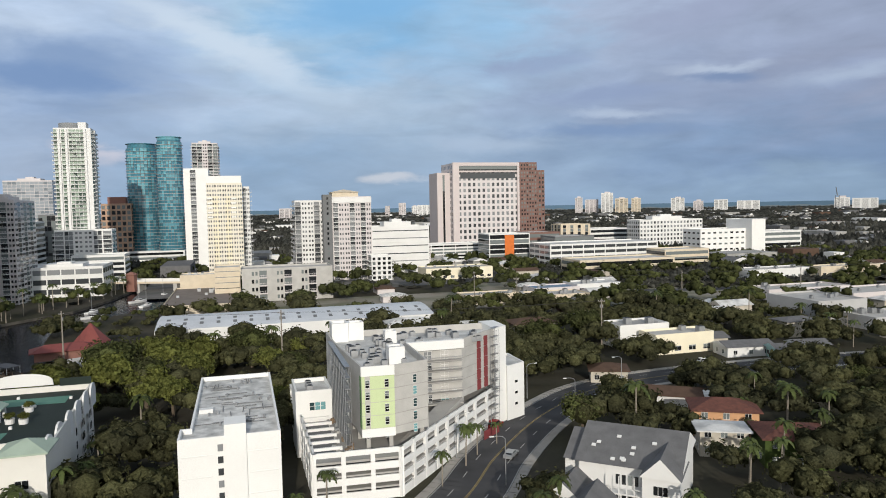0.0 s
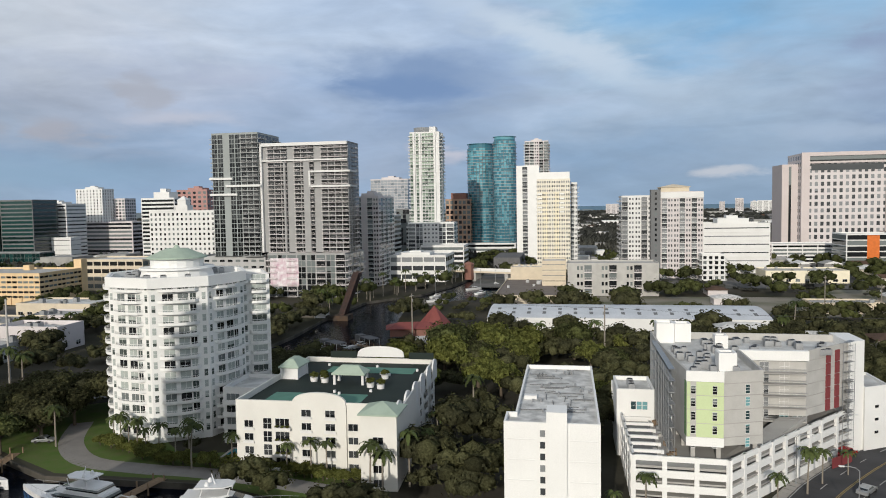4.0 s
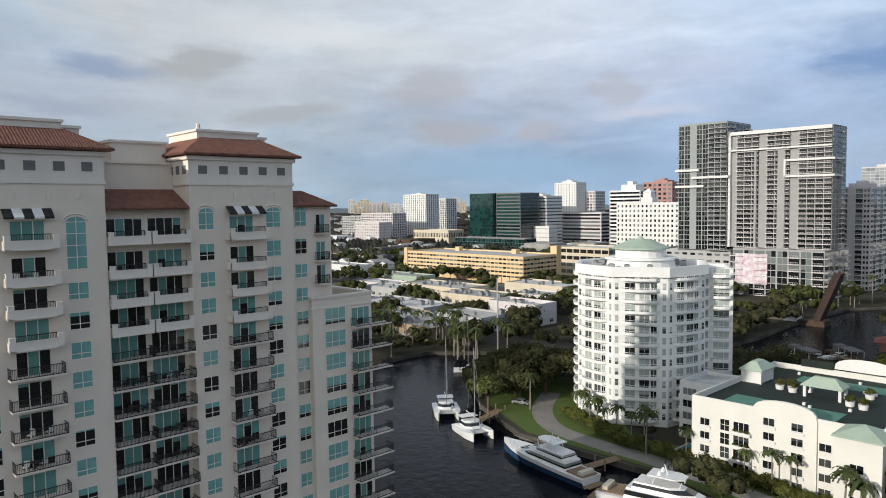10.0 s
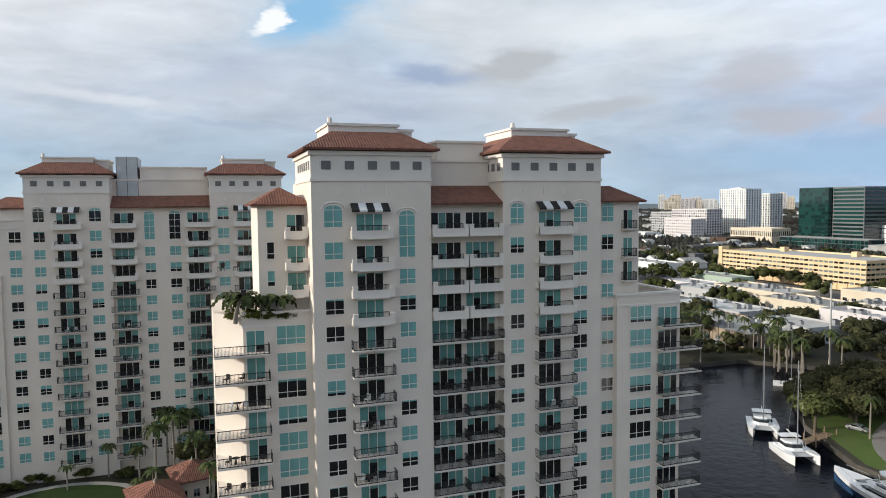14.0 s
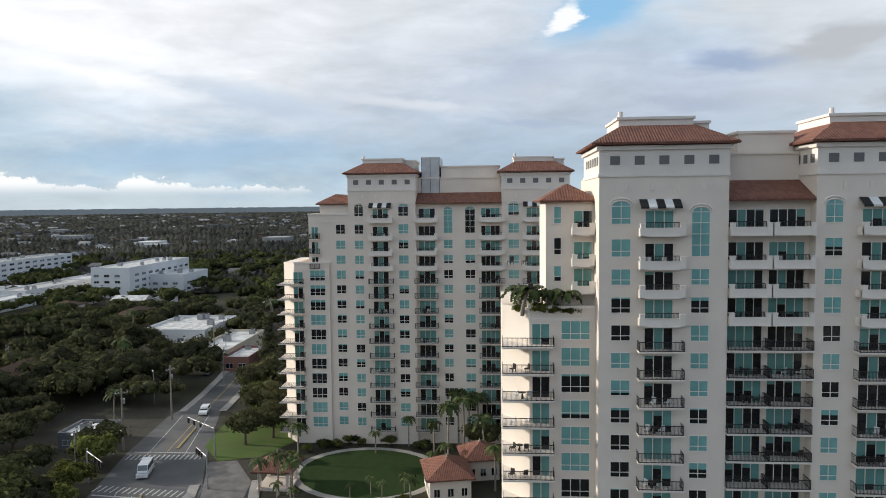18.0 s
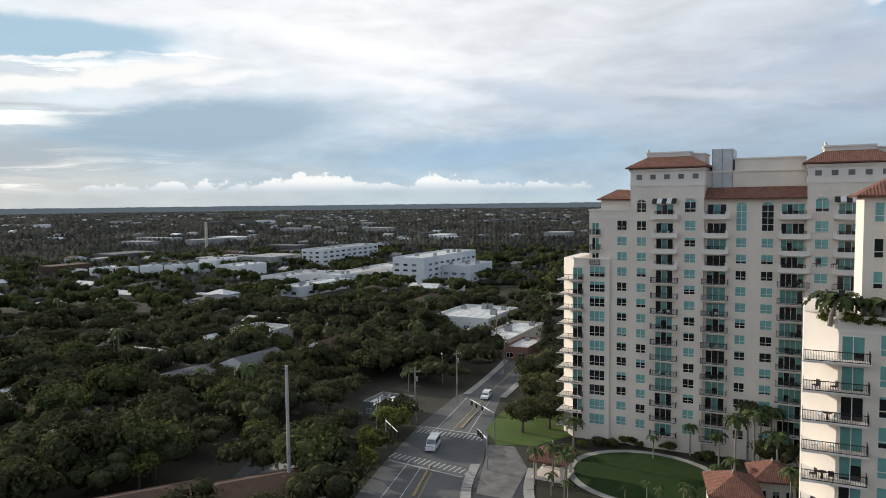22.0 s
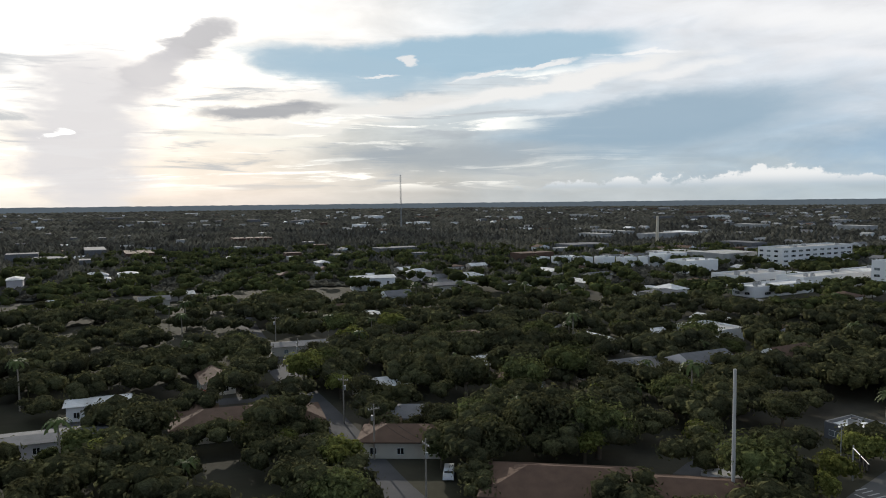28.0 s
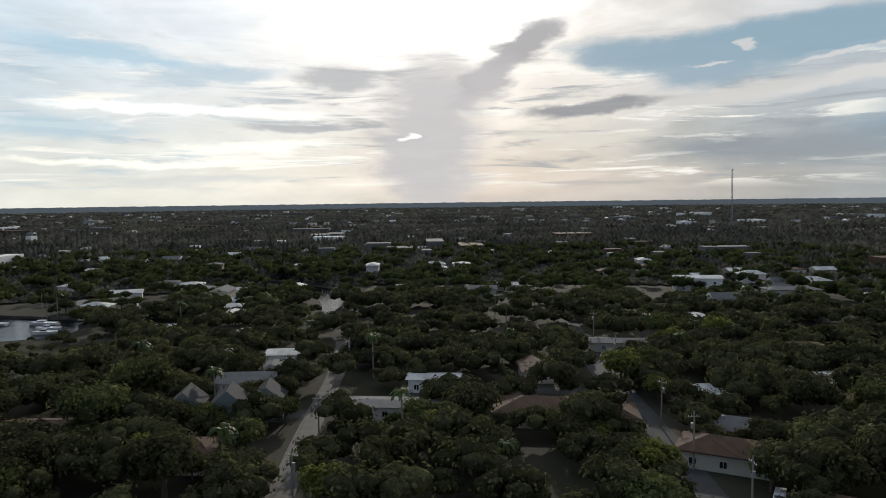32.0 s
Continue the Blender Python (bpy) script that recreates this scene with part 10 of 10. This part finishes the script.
for x, y, s, k in ((-100, -70.9, .75, 0), (-102.7, -66, .7, 3), (-101.5, -68, .85, 0), (-107, -53, .5, 2), (-105, -50, .55, 2), (-103, -55, .5, 2), (-110, -48, .5, 2), (-116, -45, .6, 0), (-119, -43.5, .6, 3), (-131.4, -56.2, .7, 0), (-134.9, -46.5, 1.05, 1), (-134.4, -44, 1.0, 1), (-136.2, -42.5, 1.1, 3), (-98, -66, .6, 2), (-97, -62, .6, 2)):
    plant_palm(k, x, y, s, gr_.uniform(0, 360))
for k in range(26):      # palms along the promenade across the river
    t_ = k / 25
    plant_palm(k % 4, -205 + 12 * t_ + gr_.uniform(-4, 3), 285 + 145 * t_ + gr_.uniform(-2, 2), gr_.uniform(0.8, 1.2), gr_.uniform(0, 360))
for k in range(34):      # palms and hedge along the lawn across the river
    t_ = k / 33
    w = uv(158 + 10 * math.sin(t_ * 3.1) + gr_.uniform(-2, 3), 146 + 82 * t_)
    if not any(inside(pl, w.x, w.y) for pl in (RIVER,)):
        plant(gr_.choice((0, 1, 5)), w.x, w.y, gr_.uniform(0.18, 0.36), gr_.uniform(0, 360), -0.3, "low hedge shrub along the river promenade")
        if k % 2 == 0:
            plant_palm(gr_.randrange(4), w.x + 2, w.y + 3, gr_.uniform(0.7, 1.1), gr_.uniform(0, 360))
for k in range(34):
    t_ = k / 33
    plant(2, -132 + 66 * t_, 101.5 - 4.0 * math.sin(min(1.0, t_ * 1.6) * math.pi) + 3.5 * t_ + lr.uniform(-0.9, 0.9), lr.uniform(0.3, 0.5), lr.uniform(0, 360), -0.4, "clipped bright green garden shrub")
for w in BOXES:
    for k in (-1.0, 0.1, 1.1):
        plant(2, w.x + k * 0.96, w.y + k * 0.28, 0.1, lr.uniform(0, 360), w.z - 0.15, "trailing green shrub in a balcony planter")
for w in POTS:
    plant(2, w.x, w.y, 0.24, lr.uniform(0, 360), w.z - 0.5, "small planted deck tree in a pot")
# ---- the urban forest ----
rnd = random.Random(21)
near = []
for x, y, s in GARDENS:
    d = math.hypot(x, y)
    if d > 420:
        continue
    ex, ey = -x / d, -y / d
    for k in (-0.62, 0.1, 0.75):
        if rnd.random() < 0.78:
            o = s * 0.75 + rnd.uniform(3.0, 5.0)
            px_, py_ = x + ex * o - ey * s * k * 1.2, y + ey * o + ex * s * k * 1.2
            if any((p.x - px_) ** 2 + (p.y - py_) ** 2 < (half + 1.5) ** 2 for line, half in ROADS for p in line):
                continue
            sc = rnd.uniform(0.55, 0.8)
            near.append((px_, py_, sc))
            plant(rnd.choice((0, 1, 1, 4, 5)), px_, py_, sc, rnd.uniform(0, 360))
tries = 0
while len(near) < 262 and tries < 20000:
    tries += 1
    az = rnd.uniform(-38, 232)
    d = 105 + 150 * rnd.random() ** 0.8
    x, y = -math.sin(radians(az)) * d, math.cos(radians(az)) * d
    if rnd.random() > downtown(x, y) or not free(x, y, 1.0):
        continue
    if any((x - a) ** 2 + (y - b) ** 2 < (3.4 * s + 2.5) ** 2 for a, b, s in near):
        continue
    s = rnd.uniform(0.75, 1.2)
    near.append((x, y, s))
    plant(rnd.choice((0, 0, 1, 1, 2, 3, 4, 5)), x, y, s, rnd.uniform(0, 360))
count = 0
tries = 0
while count < 110 and tries < 4000:
    tries += 1
    az, d = rnd.uniform(-36, 230), 105 + 260 * rnd.random()
    x, y = -math.sin(radians(az)) * d, math.cos(radians(az)) * d
    if free(x, y, 0.5):
        plant_palm(rnd.randrange(4), x, y, rnd.uniform(0.8, 1.25), rnd.uniform(0, 360))
        count += 1


def forest(name, d0, d1, n, lobes, clumps, size, mat, label, seed, scale=1.0, far=False):
    """One mesh of many crowns, drawn from a few model crowns and strewn at random over a ring of ground."""
    r2 = random.Random(seed)
    models = []
    for k in range(5):
        lb = tree_lobes(r2, 4.8 * scale, 8.6 * (0.9 if far else 1.0), lobes)
        cv, cf = core_lobes(lb, 5, 2 if far else 3, 1.0 if far else 0.74)
        lv, lf = shell_clumps(r2, lb, clumps, size)
        models.append((np.array(cv), cf, np.array(lv) if lv else np.zeros((0, 3)), lf))
    V, Q4, Q5, off = [], [], [], 0
    for i in range(n):
        az = r2.uniform(-40, 236)
        d = math.sqrt(r2.uniform(d0 * d0, d1 * d1))
        x, y = -math.sin(radians(az)) * d, math.cos(radians(az)) * d
        if r2.random() > downtown(x, y) or not free(x, y, 0.0, False):
            continue
        short = 0.42 if any((x - a) ** 2 + (y - b) ** 2 < r * r for a, b, r in CLEARINGS) else 1.0
        if short < 1 and d < 150:
            continue
        cv, cf, lv, lf = models[r2.randrange(5)]
        a, s = r2.uniform(0, 6.28), r2.uniform(0.6, 1.25) * short
        R2 = np.array([[math.cos(a), -math.sin(a), 0], [math.sin(a), math.cos(a), 0], [0, 0, 1]]) * s
        allv = np.vstack([cv, lv]) @ R2.T + np.array([x, y, 0])
        V.append(allv)
        Q4.append(np.array(cf) + off)
        if lf:
            Q5.append(np.array(lf) + off + len(cv))
        off += len(allv)
    V = np.vstack(V)
    faces = [tuple(f) for q in Q4 for f in q.tolist()] + [tuple(f) for q in Q5 for f in q.tolist()]
    me = bpy.data.meshes.new(name)
    me.from_pydata(V.tolist(), [], faces)
    me.materials.append(mat)
    me.polygons.foreach_set("use_smooth", [True] * len(me.polygons))
    me.update()
    ob = new(name, me)
    return tagged(ob, label, "trees", kind="stuff")


forest("tree_cover", 104, 230, 1450, 8, 230, 0.42, LEAF_DARK, "dense dark green garden trees close by", 30, 1.15)
forest("tree_cover", 215, 340, 1800, 7, 118, 0.60, LEAF_DARK, "dense dark green street and garden trees", 31, 1.22)
forest("tree_cover", 320, 720, 4400, 4, 36, 0.95, LEAF, "dense green tree canopy between houses", 32, 1.4)


def canopy(name, d0, d1, step_deg, ratio, label, seed):
    """The closed crown layer of the far suburbs: one lumpy sheet, open over buildings and clearings."""
    rs2 = np.random.RandomState(seed)
    az = np.radians(np.arange(-42, 238, step_deg))
    rows = int(math.log(d1 / d0) / math.log(ratio))
    d = d0 * ratio ** np.arange(rows + 1)
    D, A = np.meshgrid(d, az, indexing="ij")
    D = D * (1 + (rs2.rand(*D.shape) - 0.5) * (ratio - 1) * 0.8)
    A = A + (rs2.rand(*A.shape) - 0.5) * radians(step_deg) * 0.8
    X, Y = -np.sin(A) * D, np.cos(A) * D
    broad = np.sin(X * 0.011 + 2 * np.sin(Y * 0.006)) * np.sin(Y * 0.013 + 1.7 * np.sin(X * 0.005))
    Z = 5.2 + 4.2 * rs2.rand(*D.shape) ** 1.4 + 1.6 * broad + 3.6 * (rs2.rand(*D.shape) > 0.90)
    c, s = math.cos(radians(16)), math.sin(radians(16))
    U, W = -s * X + c * Y, -c * X - s * Y
    open_ = rs2.rand(*D.shape) > 0.985 + 0.01 * broad
    for u0, u1, v0, v1 in KEEP_OUT:
        open_ |= (U > u0 - 3) & (U < u1 + 3) & (W > v0 - 3) & (W < v1 + 3)
    for line, half in ROADS:
        for p in line[::2]:
            if p.length > d0 * 0.9:
                open_ |= (X - p.x) ** 2 + (Y - p.y) ** 2 < (half + 3) ** 2
    for i, j in np.argwhere(D < 620):
        if not open_[i, j] and any(inside(pl, X[i, j], Y[i, j]) for pl in (RIVER, CANAL, LAGOON)):
            open_[i, j] = True
    for a, b, r in CLEARINGS:
        Z = np.where((X - a) ** 2 + (Y - b) ** 2 < r * r, Z * 0.3, Z)
    Z = Z * np.clip((D - 330) / 380, 0.3, 1.0)
    open_ |= (np.degrees(A) > -6) & (np.degrees(A) < 76) & (D < 640) & (rs2.rand(*D.shape) > 0.35)
    open_ |= (np.degrees(A) > 16) & (np.degrees(A) < 74) & (D < 1500) & (rs2.rand(*D.shape) > 0.8)
    Z = np.where(open_, 0.0, Z)
    n = len(az)
    idx = np.arange((rows + 1) * n).reshape(rows + 1, n)
    q = np.stack([idx[:-1, :-1], idx[:-1, 1:], idx[1:, 1:], idx[1:, :-1]], -1).reshape(-1, 4)
    o = open_.reshape(-1)
    q = q[o[q].sum(1) < 2]
    # every cell is one crown: a skirt of four low corners under a rounded top
    P = np.stack([X, Y, Z], -1).reshape(-1, 3)[q]
    mid = P.mean(1)
    size_ = rs2.uniform(0.9, 1.25, (len(q), 1, 1))
    low = mid[:, None, :] + (P - mid[:, None, :]) * size_
    low[:, :, 2] = P[:, :, 2] * rs2.uniform(0.25, 0.6, (len(q), 1))
    top = mid + (rs2.rand(len(q), 3) - 0.5) * np.array([3.0, 3.0, 0.0])
    top[:, 2] = mid[:, 2] * rs2.uniform(0.85, 1.35, len(q))
    verts = np.concatenate([low, top[:, None, :]], 1).reshape(-1, 3)
    base = (np.arange(len(q)) * 5)[:, None, None]
    tri = (base + np.array([[0, 1, 4], [1, 2, 4], [2, 3, 4], [3, 0, 4]])[None]).reshape(-1, 3)
    me = bpy.data.meshes.new(name)
    me.from_pydata(verts.tolist(), [], tri[:, ::-1].tolist())
    me.polygons.foreach_set("use_smooth", [True] * len(me.polygons))
    me.materials.append(LEAF_HAZED)
    me.update()
    return tagged(new(name, me), label, "trees", kind="stuff")


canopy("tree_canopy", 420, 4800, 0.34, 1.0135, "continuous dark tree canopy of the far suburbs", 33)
# ---- far roofs and skyline ----
fr_ = random.Random(77)
sp = Mesh()
for k in range(3000):
    az, d = fr_.uniform(-36, 232), 560 + 3000 * fr_.random() ** 1.35
    x, y = -math.sin(radians(az)) * d, math.cos(radians(az)) * d
    if math.hypot(x + 368, y + 672) < 90 or not free(x, y, 6) or (az > 158 and fr_.random() < 0.45) or (az > 110 and math.sin(x * 0.008) * math.sin(y * 0.007 + 1) < -0.25):
        continue
    big = fr_.random() < 0.12
    w, dp = (fr_.uniform(24, 60), fr_.uniform(14, 30)) if big else (fr_.uniform(8, 17), fr_.uniform(7, 13))
    h = fr_.uniform(5.5, 8.5) + (2.0 if big else 0.0) + min(2.4, (d - 560) / 500)
    tn = radians(16 + fr_.choice((0, 90)))
    c, s = math.cos(tn), math.sin(tn)
    n = len(sp.v)
    mt_ = fr_.choice((0, 1, 1, 2, 2, 3))
    if big or fr_.random() < 0.4:
        sp.box(-w / 2, w / 2, -dp / 2, dp / 2, 0, h, mt_)
    else:
        sp.box(-w / 2, w / 2, -dp / 2, dp / 2, 0, h - 2.0, fr_.choice((0, 1))).gable(-w / 2 - 0.5, w / 2 + 0.5, -dp / 2 - 0.5, dp / 2 + 0.5, h - 2.0, h, mt_, 0)
    for i in range(n, len(sp.v)):
        q = sp.v[i]
        sp.v[i] = (x + c * q[0] - s * q[1], y + s * q[0] + c * q[1], q[2])
single("far_roofscape", sp, [WHITE, PALE_ROOF, ROOFGREY, ROOFBROWN], "scattered pale roofs among distant trees", "buildings", kind="stuff")


def far_tower(az, d, w, h, label="far pale seaside apartment tower"):
    x, y = -math.sin(radians(az)) * d, math.cos(radians(az)) * d
    t = thing("apartment_tower", (x, y, 0), az, label, "building", "seaside towers")
    part("wall", tub(-w / 2, w / 2, -8, 8, 0, h, 1.5), [fr_.choice((WHITE, PINKGREY, BEIGE, PINKGREY)), ROOFWHITE], t)
    if fr_.random() < 0.6:
        part("roof_house", Mesh().box(-w * 0.2, w * 0.25, -5, 5, h, h + fr_.uniform(4, 9)), PINKGREY, t)
    gl = Mesh()
    for k in range(int(h / 4)):
        for q in (-0.33, 0.0, 0.33):
            gl.box(w * (q - 0.12), w * (q + 0.12), -8.3, -8.0, 2 + 4 * k, 3.6 + 4 * k)
    part("glazing", gl, PANE_GREY, t, kind="stuff")


for az, d, w, h in ((-11.0, 3000, 30, 68), (-12.0, 3050, 55, 60), (-13.2, 3000, 48, 86), (-14.3, 3000, 52, 62), (-15.4, 3100, 38, 62), (-18.5, 3200, 55, 60), (-20.0, 3200, 40, 46), (-21.6, 3200, 55, 50), (-23.5, 3300, 90, 44), (-29.6, 3600, 60, 50), (-31.0, 3300, 90, 46),
                    (12.4, 3000, 62, 46), (3.2, 3400, 34, 62), (1.4, 3400, 70, 50), (4.4, 3500, 24, 48), (2.2, 3600, 30, 46)):
    far_tower(az, d, w, h)
for k in range(26):
    far_tower(fr_.uniform(55, 70), fr_.uniform(4000, 4500), fr_.uniform(30, 80), fr_.uniform(40, 92), "hazy grey skyline tower far away")
cr2 = thing("harbour_crane", (-math.sin(radians(-29.3)) * 3500, math.cos(radians(-29.3)) * 3500, 0), -29, "distant dark harbour crane", "crane")
part("tower_frame", Mesh().box(-8, -5, -5, 5, 0, 60).box(5, 8, -5, 5, 0, 60), DARKGREY, cr2)
part("jib", Mesh().tube((0, 0, 58), (-6, 0, 98), 2.2, 1.4, 5), DARKGREY, cr2)
